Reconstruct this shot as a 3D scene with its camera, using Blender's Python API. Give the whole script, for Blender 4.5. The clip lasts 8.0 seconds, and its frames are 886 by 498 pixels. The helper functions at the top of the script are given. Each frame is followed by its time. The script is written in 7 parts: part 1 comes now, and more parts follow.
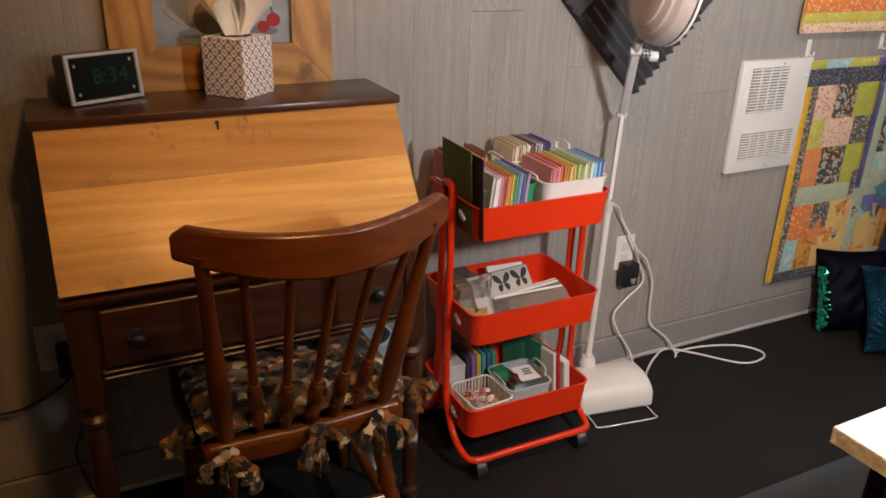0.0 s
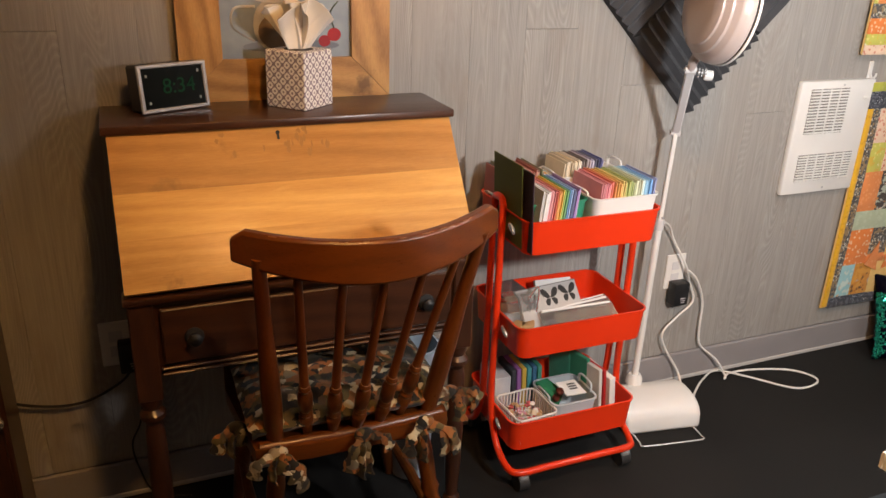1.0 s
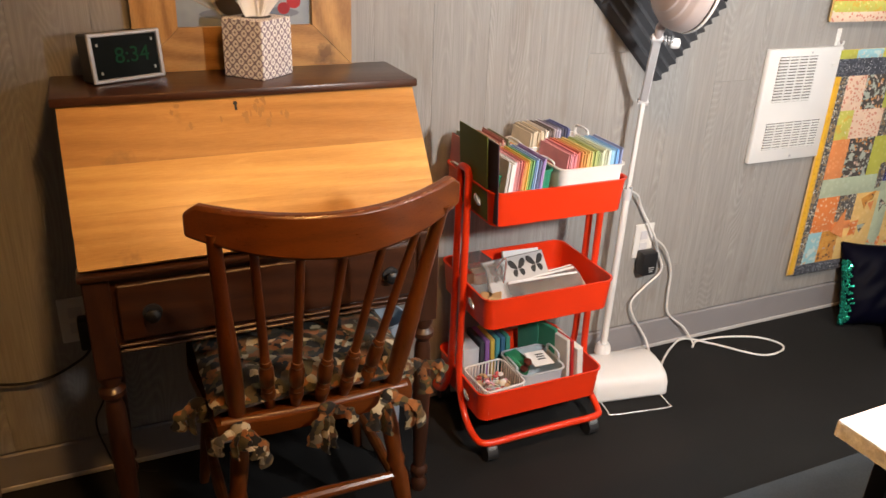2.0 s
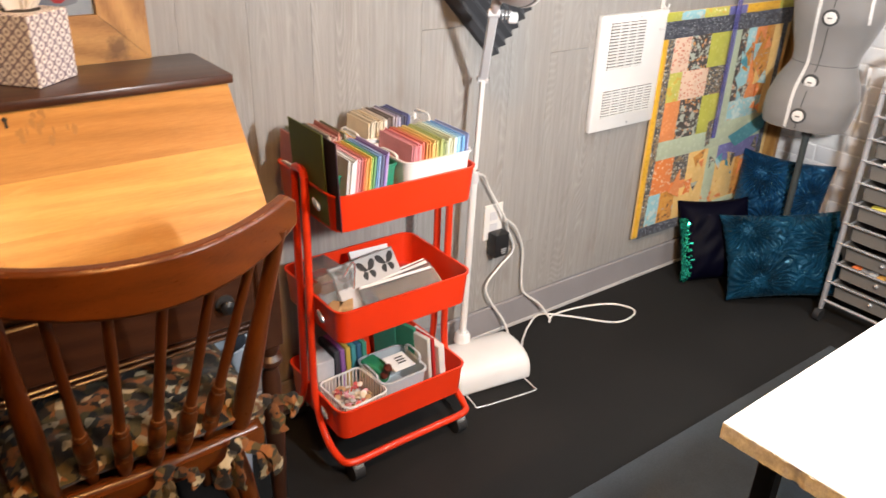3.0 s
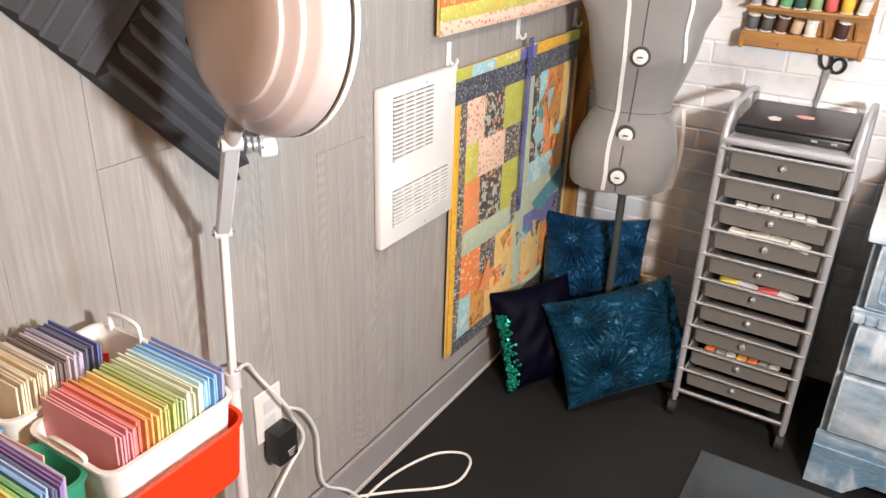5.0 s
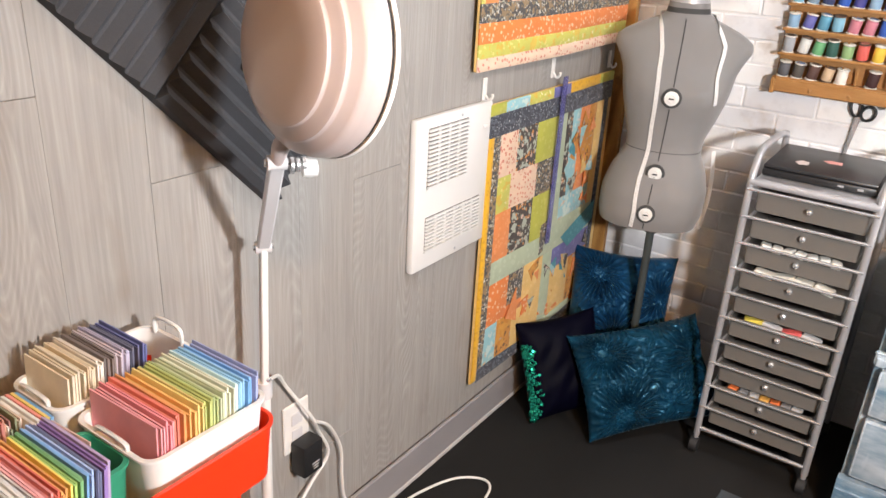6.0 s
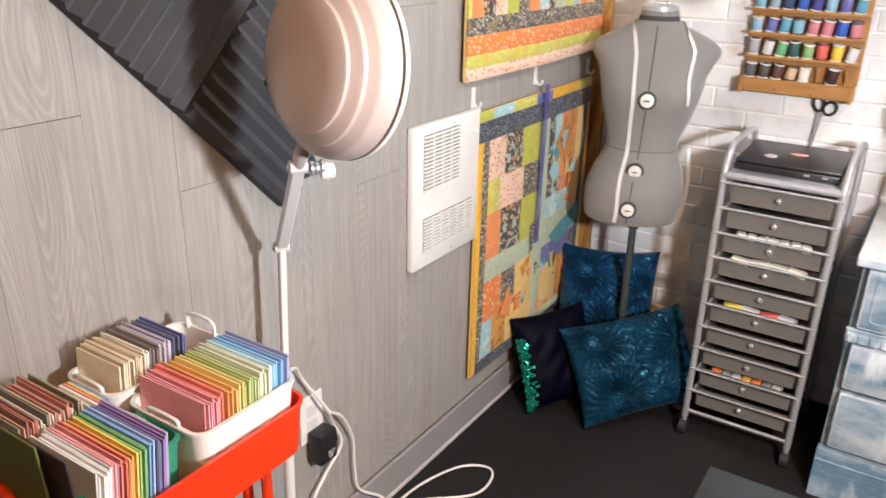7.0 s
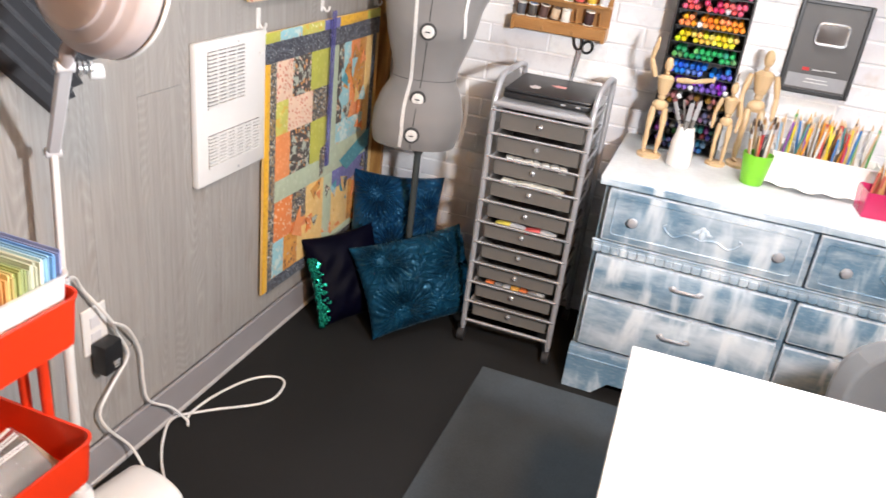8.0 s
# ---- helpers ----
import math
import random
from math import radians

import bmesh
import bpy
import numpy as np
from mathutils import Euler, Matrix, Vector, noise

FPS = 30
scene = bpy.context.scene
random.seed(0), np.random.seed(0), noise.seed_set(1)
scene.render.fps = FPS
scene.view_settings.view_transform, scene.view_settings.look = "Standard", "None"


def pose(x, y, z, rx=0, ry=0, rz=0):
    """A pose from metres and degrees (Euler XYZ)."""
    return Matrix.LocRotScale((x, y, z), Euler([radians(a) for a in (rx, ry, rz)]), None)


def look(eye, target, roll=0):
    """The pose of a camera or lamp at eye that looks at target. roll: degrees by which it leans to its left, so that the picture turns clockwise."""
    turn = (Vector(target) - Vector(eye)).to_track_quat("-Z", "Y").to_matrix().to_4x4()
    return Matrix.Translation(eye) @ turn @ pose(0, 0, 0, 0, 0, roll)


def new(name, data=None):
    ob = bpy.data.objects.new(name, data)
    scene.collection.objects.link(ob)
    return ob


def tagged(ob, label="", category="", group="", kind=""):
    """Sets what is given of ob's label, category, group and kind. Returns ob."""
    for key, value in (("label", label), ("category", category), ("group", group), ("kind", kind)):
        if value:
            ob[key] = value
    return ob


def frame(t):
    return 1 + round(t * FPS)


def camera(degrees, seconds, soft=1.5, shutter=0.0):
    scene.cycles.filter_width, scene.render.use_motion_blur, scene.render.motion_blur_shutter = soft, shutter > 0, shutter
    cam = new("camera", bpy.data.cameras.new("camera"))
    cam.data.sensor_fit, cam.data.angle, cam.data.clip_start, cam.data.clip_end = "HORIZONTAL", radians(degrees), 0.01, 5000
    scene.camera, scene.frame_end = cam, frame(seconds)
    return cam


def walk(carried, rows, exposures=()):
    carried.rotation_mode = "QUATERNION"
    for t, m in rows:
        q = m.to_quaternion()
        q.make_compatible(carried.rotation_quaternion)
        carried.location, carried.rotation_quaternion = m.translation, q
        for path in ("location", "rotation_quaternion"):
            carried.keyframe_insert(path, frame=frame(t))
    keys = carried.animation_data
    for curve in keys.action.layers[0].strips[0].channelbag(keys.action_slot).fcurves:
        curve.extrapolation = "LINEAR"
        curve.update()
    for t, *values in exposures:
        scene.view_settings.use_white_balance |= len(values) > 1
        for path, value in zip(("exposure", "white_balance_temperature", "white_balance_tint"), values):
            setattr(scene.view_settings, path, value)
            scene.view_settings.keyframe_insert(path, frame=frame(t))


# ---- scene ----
cam = camera(59.3, 8.0, shutter=0.22)
PATH = [
    (0, (0.119, 0.005, 1.375), (0.953, 1.647, 0.595), 1.8),
    (0.5, (0.097, -0.018, 1.38), (0.852, 1.69, 0.664), 2.3),
    (1, (0.108, -0.025, 1.379), (0.829, 1.684, 0.631), 2.0),
    (1.2, (0.117, -0.028, 1.366), (0.831, 1.674, 0.596), 1.9),
    (2.3, (0.162, -0.005, 1.39), (0.986, 1.615, 0.555), 2.5),
    (2.5, (0.18, 0.031, 1.396), (1.065, 1.611, 0.547), 2.7),
    (3, (0.228, 0.159, 1.393), (1.322, 1.576, 0.502), 2.3),
    (3.5, (0.27, 0.345, 1.416), (1.566, 1.636, 0.608), -0.2),
    (4, (0.416, 0.52, 1.4), (1.837, 1.662, 0.578), 2.0),
    (4.2, (0.524, 0.61, 1.396), (2.027, 1.675, 0.616), 2.0),
    (5.3, (0.784, 0.866, 1.393), (2.334, 1.782, 0.521), 2.2),
    (5.5, (0.775, 0.855, 1.396), (2.326, 1.798, 0.554), 2.3),
    (6, (0.719, 0.805, 1.401), (2.248, 1.829, 0.619), 3.2),
    (6.5, (0.658, 0.759, 1.398), (2.148, 1.865, 0.653), 2.2),
    (7, (0.594, 0.762, 1.415), (2.157, 1.76, 0.666), 1.4),
    (7.5, (0.514, 0.748, 1.425), (2.198, 1.453, 0.61), 2.5),
    (8, (0.498, 0.629, 1.403), (2.227, 1.17, 0.556), 7.1),
]
EXPOSURES = [(0.0, 0.17, 7250, 13), (0.5, 0.50, 7250, 13), (1.0, 0.58, 7250, 12), (2.5, 1.0, 7000, 10), (3.5, 1.12, 6900, 10), (5.5, 1.11, 6850, 11), (6.5, 0.97, 6850, 11), (8.0, 1.04, 6650, 11)]
walk(cam, [(t, look(eye, target, roll)) for t, eye, target, roll in PATH], EXPOSURES)

# ---- world, lamps and exposure ----
world = bpy.data.worlds.new("world")
scene.world = world
world.use_nodes = True
world.node_tree.nodes["Background"].inputs[0].default_value = (0.9, 0.95, 1.0, 1)
world.node_tree.nodes["Background"].inputs[1].default_value = 0.010


def area_lamp(name, at, size, watts, colour):
    data = bpy.data.lights.new(name, "AREA")
    data.shape, data.size, data.energy, data.color = "DISK", size, watts, colour
    ob = new(name, data)
    ob.matrix_world = pose(*at)
    return ob


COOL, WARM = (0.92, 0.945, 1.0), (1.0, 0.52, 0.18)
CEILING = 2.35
# no ceiling source is in view; these two are added as warm and cool fill
FILL_LAMPS = [((0.50, 0.15, 2.30), 0.20, 99, WARM), ((2.35, 0.25, 2.30), 0.34, 56, COOL)]
PENDANT = (1.15, 0.18, 1.36)
for at, size, watts, colour in FILL_LAMPS:
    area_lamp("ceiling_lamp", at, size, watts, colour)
lamp_face = area_lamp("pendant_lamp", PENDANT, 0.13, 20, COOL)
lamp_face.data.spread = radians(166)
lamp_face.matrix_world = look(PENDANT, (PENDANT[0] + 0.70, PENDANT[1] + 0.70, PENDANT[2] - 0.18))


# ---- mesh helpers ----
def thing(name, m, label, category, group="", kind=""):
    ob = new(name)
    ob.matrix_world = m
    ob.empty_display_size = 0.05
    return tagged(ob, label, category, group, kind)


def finish(bm, name, material, sharp=35):
    me = bpy.data.meshes.new(name)
    bmesh.ops.recalc_face_normals(bm, faces=bm.faces[:])
    bm.to_mesh(me)
    bm.free()
    for m in material if isinstance(material, (list, tuple)) else [material]:
        me.materials.append(m)
    me.polygons.foreach_set("use_smooth", [True] * len(me.polygons))
    me.set_sharp_from_angle(angle=radians(sharp))
    return me


def part(name, bm, material, parent=None, label="", m=None, sharp=35):
    ob = new(name, finish(bm, name, material, sharp))
    ob.parent = parent
    if m is not None:
        ob.matrix_local = m
    if label:
        ob["label"] = label
    return ob


def solo(name, bm, material, m, label, category, group="", kind="", sharp=35):
    ob = new(name, finish(bm, name, material, sharp))
    ob.matrix_world = m
    return tagged(ob, label, category, group, kind)


def box(c, s, b=0.0, bm=None, m=None, seg=1, idx=0):
    bm = bm or bmesh.new()
    t = Matrix.Translation(c) @ Matrix.Diagonal((*s, 1))
    made = bmesh.ops.create_cube(bm, size=1, matrix=(m @ t) if m is not None else t)["verts"]
    faces = {f for v in made for f in v.link_faces}
    for f in faces:
        f.material_index = idx
    if b:
        bmesh.ops.bevel(bm, geom=list({e for v in made for e in v.link_edges}), offset=b, segments=seg, affect="EDGES", profile=0.5)
    return bm


def cyl(p0, p1, r0, r1=None, n=14, bm=None, idx=0):
    bm = bm or bmesh.new()
    p0, p1 = Vector(p0), Vector(p1)
    d = p1 - p0
    m = Matrix.Translation((p0 + p1) / 2) @ d.to_track_quat("Z", "Y").to_matrix().to_4x4()
    made = bmesh.ops.create_cone(bm, cap_ends=True, segments=n, radius1=r0, radius2=r0 if r1 is None else r1, depth=d.length, matrix=m)["verts"]
    for f in {f for v in made for f in v.link_faces}:
        f.material_index = idx
    return bm


def ball(c, r, bm=None, s=(1, 1, 1), n=12, idx=0, m=None):
    bm = bm or bmesh.new()
    t = Matrix.Translation(c) @ (m if m is not None else Matrix()) @ Matrix.Diagonal((*s, 1))
    made = bmesh.ops.create_uvsphere(bm, u_segments=n, v_segments=max(6, n * 2 // 3), radius=r, matrix=t)["verts"]
    for f in {f for v in made for f in v.link_faces}:
        f.material_index = idx
    return bm


def curve(points, steps=8, closed=False):
    """Catmull-Rom through the points."""
    p = [Vector(q) for q in points]
    n, out = len(p), []
    for i in range(n if closed else n - 1):
        a, b, c, d = (p[(i - 1) % n], p[i], p[(i + 1) % n], p[(i + 2) % n]) if closed else (p[max(i - 1, 0)], p[i], p[i + 1], p[min(i + 2, n - 1)])
        for k in range(steps):
            t = k / steps
            out.append(0.5 * (2 * b + (c - a) * t + (2 * a - 5 * b + 4 * c - d) * t * t + (3 * b - a - 3 * c + d) * t ** 3))
    return out if closed else out + [p[-1]]


def tube(points, r, n=10, closed=False, bm=None, idx=0, flat=1.0):
    """A round bar along the points; r may be a list, one radius a point."""
    bm = bm or bmesh.new()
    p = [Vector(q) for q in points]
    rings, side = [], None
    for i, q in enumerate(p):
        a, b = (p[i - 1], p[(i + 1) % len(p)]) if closed else (p[max(i - 1, 0)], p[min(i + 1, len(p) - 1)])
        d = (b - a).normalized()
        if side is None:
            side = d.orthogonal().normalized()
        side = (side - d * side.dot(d)).normalized()
        up = d.cross(side)
        rr = r[i] if isinstance(r, (list, tuple)) else r
        rings.append([bm.verts.new(q + rr * (math.cos(2 * math.pi * k / n) * side + flat * math.sin(2 * math.pi * k / n) * up)) for k in range(n)])
    pairs = list(zip(rings, rings[1:])) + ([(rings[-1], rings[0])] if closed else [])
    for a, b in pairs:
        for k in range(n):
            bm.faces.new((a[k], a[(k + 1) % n], b[(k + 1) % n], b[k])).material_index = idx
    if not closed:
        bm.faces.new(rings[0][::-1]).material_index = idx
        bm.faces.new(rings[-1]).material_index = idx
    return bm


def lathe(profile, n=20, bm=None, m=None, idx=0):
    """A turned body: (radius, height) pairs round the z axis."""
    bm = bm or bmesh.new()
    m = m if m is not None else Matrix()
    rings = [[bm.verts.new(m @ Vector((max(r, 1e-4) * math.cos(2 * math.pi * k / n), max(r, 1e-4) * math.sin(2 * math.pi * k / n), z))) for k in range(n)] for r, z in profile]
    for a, b in zip(rings, rings[1:]):
        for k in range(n):
            bm.faces.new((a[k], a[(k + 1) % n], b[(k + 1) % n], b[k])).material_index = idx
    bm.faces.new(rings[0][::-1]).material_index = idx
    bm.faces.new(rings[-1]).material_index = idx
    return bm


def rounded(w, d, r, n=5):
    """Corner-rounded rectangle, counter-clockwise."""
    out = []
    for cx, cy, a in ((w / 2 - r, d / 2 - r, 0), (-w / 2 + r, d / 2 - r, 90), (-w / 2 + r, -d / 2 + r, 180), (w / 2 - r, -d / 2 + r, 270)):
        out += [(cx + r * math.cos(radians(a + 90 * k / n)), cy + r * math.sin(radians(a + 90 * k / n))) for k in range(n + 1)]
    return out


def tub(w, d, h, r, wall, taper=1.0, lip=0.0, bm=None):
    """An open container with a floor, walls of real thickness and a rolled lip."""
    bm = bm or bmesh.new()
    loops = []
    for k, (sx, z, ins) in enumerate(((taper, 0, 0), (1, h - 0.004 if lip else h, 0), (1, h - 0.004, -lip), (1, h, -lip), (1, h, wall), (taper, wall, wall))):
        if not lip and k in (2, 3):
            continue
        loops.append([bm.verts.new((x, y, z)) for x, y in rounded((w - 2 * ins) * sx, (d - 2 * ins) * sx, max(r - ins, 0.003))])
    n = len(loops[0])
    for a, b in zip(loops, loops[1:]):
        for k in range(n):
            bm.faces.new((a[k], a[(k + 1) % n], b[(k + 1) % n], b[k]))
    bm.faces.new(loops[0][::-1])
    bm.faces.new(loops[-1])
    return bm


def prism(outline, h, bm=None, m=None, idx=0):
    """A flat outline (x, y) raised by h along z."""
    bm = bm or bmesh.new()
    m = m if m is not None else Matrix()
    a = [bm.verts.new(m @ Vector((x, y, 0))) for x, y in outline]
    b = [bm.verts.new(m @ Vector((x, y, h))) for x, y in outline]
    n = len(a)
    bm.faces.new(a[::-1]).material_index = idx
    bm.faces.new(b).material_index = idx
    for k in range(n):
        bm.faces.new((a[k], a[(k + 1) % n], b[(k + 1) % n], b[k])).material_index = idx
    return bm


def sheet(fn, nu, nv, thick, bm=None, idx=0):
    """A bent sheet of some thickness: fn(u, v) gives its middle, u and v from 0 to 1."""
    bm = bm or bmesh.new()
    p = [[Vector(fn(i / nu, j / nv)) for j in range(nv + 1)] for i in range(nu + 1)]
    top, low = [], []
    for i in range(nu + 1):
        tr, lr = [], []
        for j in range(nv + 1):
            du = p[min(i + 1, nu)][j] - p[max(i - 1, 0)][j]
            dv = p[i][min(j + 1, nv)] - p[i][max(j - 1, 0)]
            nrm = du.cross(dv).normalized() * thick / 2
            tr.append(bm.verts.new(p[i][j] + nrm))
            lr.append(bm.verts.new(p[i][j] - nrm))
        top.append(tr)
        low.append(lr)
    for i in range(nu):
        for j in range(nv):
            bm.faces.new((top[i][j], top[i + 1][j], top[i + 1][j + 1], top[i][j + 1])).material_index = idx
            bm.faces.new((low[i][j], low[i][j + 1], low[i + 1][j + 1], low[i + 1][j])).material_index = idx
    for i in range(nu):
        bm.faces.new((top[i][0], low[i][0], low[i + 1][0], top[i + 1][0])).material_index = idx
        bm.faces.new((top[i][nv], top[i + 1][nv], low[i + 1][nv], low[i][nv])).material_index = idx
    for j in range(nv):
        bm.faces.new((top[0][j], top[0][j + 1], low[0][j + 1], low[0][j])).material_index = idx
        bm.faces.new((top[nu][j], low[nu][j], low[nu][j + 1], top[nu][j + 1])).material_index = idx
    return bm


# ---- materials ----
def nodes_of(name):
    mat = bpy.data.materials.new(name)
    mat.use_nodes = True
    return mat, mat.node_tree.nodes, mat.node_tree.links, mat.node_tree.nodes["Principled BSDF"]


def mapped(n, l, scale, random_shift=False, which="Object"):
    """Texture coordinates at real size, shifted by chance from piece to piece where asked."""
    co, mp = n.new("ShaderNodeTexCoord"), n.new("ShaderNodeMapping")
    mp.inputs["Scale"].default_value = scale
    l.new(co.outputs[which], mp.inputs["Vector"])
    if random_shift:
        info, mul = n.new("ShaderNodeObjectInfo"), n.new("ShaderNodeVectorMath")
        mul.operation = "SCALE"
        mul.inputs[0].default_value = (37.0, 19.0, 53.0)
        l.new(info.outputs["Random"], mul.inputs["Scale"])
        l.new(mul.outputs[0], mp.inputs["Location"])
    return mp.outputs[0]


def noise_of(n, l, vec, scale, detail=4.0, rough=0.55, distortion=0.0):
    t = n.new("ShaderNodeTexNoise")
    t.inputs["Scale"].default_value, t.inputs["Detail"].default_value, t.inputs["Roughness"].default_value, t.inputs["Distortion"].default_value = scale, detail, rough, distortion
    l.new(vec, t.inputs["Vector"])
    return t.outputs["Fac"]


def ramp_of(n, l, fac, stops):
    r = n.new("ShaderNodeValToRGB")
    el = r.color_ramp.elements
    while len(el) < len(stops):
        el.new(0.5)
    for e, (p, c) in zip(el, stops):
        e.position, e.color = p, (*c, 1) if len(c) == 3 else c
    l.new(fac, r.inputs[0])
    return r.outputs["Color"]


def mix_of(n, l, fac, a, b, mode="MIX"):
    m = n.new("ShaderNodeMix")
    m.data_type, m.blend_type = "RGBA", mode
    for sock, v in ((m.inputs[0], fac), (m.inputs[6], a), (m.inputs[7], b)):
        if isinstance(v, (int, float)):
            sock.default_value = v
        elif isinstance(v, tuple):
            sock.default_value = (*v, 1)
        else:
            l.new(v, sock)
    return m.outputs[2]


def bump_of(n, l, b, height, strength, distance=0.002):
    k = n.new("ShaderNodeBump")
    k.inputs["Strength"].default_value, k.inputs["Distance"].default_value = strength, distance
    l.new(height, k.inputs["Height"])
    l.new(k.outputs[0], b.inputs["Normal"])


def rough_of(n, l, b, fac, low, high):
    r = n.new("ShaderNodeMapRange")
    r.inputs[3].default_value, r.inputs[4].default_value = low, high
    l.new(fac, r.inputs[0])
    l.new(r.outputs[0], b.inputs["Roughness"])


def plain(name, colour, rough=0.5, metal=0.0, var=0.12, big=6.0, fine=120.0, bump=0.15, coat=0.0, shift=False, sheen=0.0, clear=0.0, alpha=1.0):
    """A worn everyday surface: its colour with large and fine variation, uneven gloss and fine relief."""
    mat, n, l, b = nodes_of(name)
    v = mapped(n, l, (1, 1, 1), shift)
    large, small = noise_of(n, l, v, big), noise_of(n, l, v, fine, 3.0)
    dark, light = tuple(c * (1 - var) for c in colour), tuple(min(1, c * (1 + var)) for c in colour)
    c = ramp_of(n, l, large, [(0.3, dark), (0.7, light)])
    c = mix_of(n, l, 0.35 * min(1, var * 4), c, ramp_of(n, l, small, [(0.35, dark), (0.65, light)]))
    l.new(c, b.inputs["Base Color"])
    b.inputs["Metallic"].default_value = metal
    rough_of(n, l, b, large, max(0.03, rough - 0.08), min(1, rough + 0.08))
    b.inputs["Coat Weight"].default_value = coat
    b.inputs["Coat Roughness"].default_value = 0.12
    b.inputs["Sheen Weight"].default_value = sheen
    b.inputs["Transmission Weight"].default_value = clear
    b.inputs["Alpha"].default_value = alpha
    if bump:
        bump_of(n, l, b, small, bump, 0.0006)
    return mat


def wood(name, dark, mid, light, rough=0.45, along=(1, 12, 12), grain=6.0, rings=0.5, coat=0.0, stains=None, bump=0.2, shift=True, worn=False):
    """Sawn wood: long grain, growth rings and pores; along holds the scale of each axis, small along the grain."""
    mat, n, l, b = nodes_of(name)
    v = mapped(n, l, along, shift)
    warp = noise_of(n, l, v, 1.6, 3.0)
    w = n.new("ShaderNodeTexWave")
    w.wave_type, w.bands_direction = "BANDS", "DIAGONAL"
    w.inputs["Scale"].default_value, w.inputs["Distortion"].default_value, w.inputs["Detail"].default_value, w.inputs["Detail Scale"].default_value = grain * 0.25, 9.0, 3.0, 0.7
    l.new(v, w.inputs["Vector"])
    fine = noise_of(n, l, v, grain * 6, 6.0, 0.7)
    c = ramp_of(n, l, warp, [(0.25, dark), (0.5, mid), (0.75, light)])
    c = mix_of(n, l, rings, c, ramp_of(n, l, w.outputs["Fac"], [(0.0, dark), (0.5, mid), (1.0, light)]))
    c = mix_of(n, l, 0.3, c, ramp_of(n, l, fine, [(0.3, dark), (0.7, light)]))
    if worn:
        rubbed = noise_of(n, l, mapped(n, l, (0.5, 1.6, 1), True), 14.0, 5.0, 0.65, 0.6)
        c = mix_of(n, l, ramp_of(n, l, rubbed, [(0.60, (0, 0, 0)), (0.74, (0.55, 0.55, 0.55))]), c, light)
    if stains:
        far = noise_of(n, l, mapped(n, l, (1, 1, 1)), 9.0, 5.0, 0.6)
        c = mix_of(n, l, ramp_of(n, l, far, [(0.60, (0, 0, 0)), (0.70, (0.75, 0.75, 0.75))]), c, stains)
    l.new(c, b.inputs["Base Color"])
    rough_of(n, l, b, fine, rough - 0.1, rough + 0.12)
    b.inputs["Coat Weight"].default_value = coat
    b.inputs["Coat Roughness"].default_value = 0.2
    bump_of(n, l, b, fine, bump, 0.0008)
    return mat


def plank_grey():
    """Weathered grey wood panelling with long cathedral grain."""
    mat, n, l, b = nodes_of("grey_plank")
    v = mapped(n, l, (1.0, 1.0, 0.16), True)
    warp = noise_of(n, l, v, 5.0, 2.0, 0.5)
    field = noise_of(n, l, mapped(n, l, (1.0, 1.0, 0.14), True), 7.5, 1.2, 0.4)
    steps, wave, half = n.new("ShaderNodeMath"), n.new("ShaderNodeMath"), n.new("ShaderNodeMath")
    steps.operation, wave.operation, half.operation = "MULTIPLY", "SINE", "MULTIPLY_ADD"
    steps.inputs[1].default_value, half.inputs[1].default_value, half.inputs[2].default_value = 430.0, 0.5, 0.5
    l.new(field, steps.inputs[0])
    l.new(steps.outputs[0], wave.inputs[0])
    l.new(wave.outputs[0], half.inputs[0])
    v2 = mapped(n, l, (1.0, 1.0, 0.035), True)
    fine = noise_of(n, l, v2, 160.0, 5.0, 0.7)
    info = n.new("ShaderNodeObjectInfo")
    tone = ramp_of(n, l, info.outputs["Random"], [(0.0, (0.315, 0.292, 0.268)), (0.5, (0.34, 0.318, 0.292)), (1.0, (0.37, 0.345, 0.315))])
    big = noise_of(n, l, mapped(n, l, (1, 1, 0.5)), 3.5, 3.0)
    c = mix_of(n, l, 0.35, tone, ramp_of(n, l, big, [(0.3, (0.27, 0.255, 0.245)), (0.7, (0.40, 0.385, 0.365))]))
    c = mix_of(n, l, ramp_of(n, l, warp, [(0.42, (0.03, 0.03, 0.03)), (0.66, (0.62, 0.62, 0.62))]), c, ramp_of(n, l, half.outputs[0], [(0.0, (0.235, 0.22, 0.205)), (0.2, (0.315, 0.30, 0.285)), (0.75, (0.355, 0.34, 0.32)), (1.0, (0.52, 0.505, 0.475))]))
    streak = noise_of(n, l, mapped(n, l, (1.0, 1.0, 0.02), True), 75.0, 4.0, 0.6)
    c = mix_of(n, l, 0.27, c, ramp_of(n, l, streak, [(0.32, (0.20, 0.188, 0.172)), (0.52, (0.33, 0.315, 0.295)), (0.70, (0.48, 0.465, 0.44))]))
    c = mix_of(n, l, 0.30, c, ramp_of(n, l, fine, [(0.3, (0.16, 0.15, 0.138)), (0.7, (0.42, 0.405, 0.385))]))
    knot = noise_of(n, l, mapped(n, l, (1.0, 1.0, 0.3), True), 9.0, 4.0, 0.6, 0.5)
    c = mix_of(n, l, ramp_of(n, l, knot, [(0.60, (0, 0, 0)), (0.72, (0.5, 0.5, 0.5))]), c, (0.24, 0.20, 0.165))
    l.new(c, b.inputs["Base Color"])
    rough_of(n, l, b, fine, 0.42, 0.6)
    bump_of(n, l, b, fine, 0.15, 0.0005)
    return mat


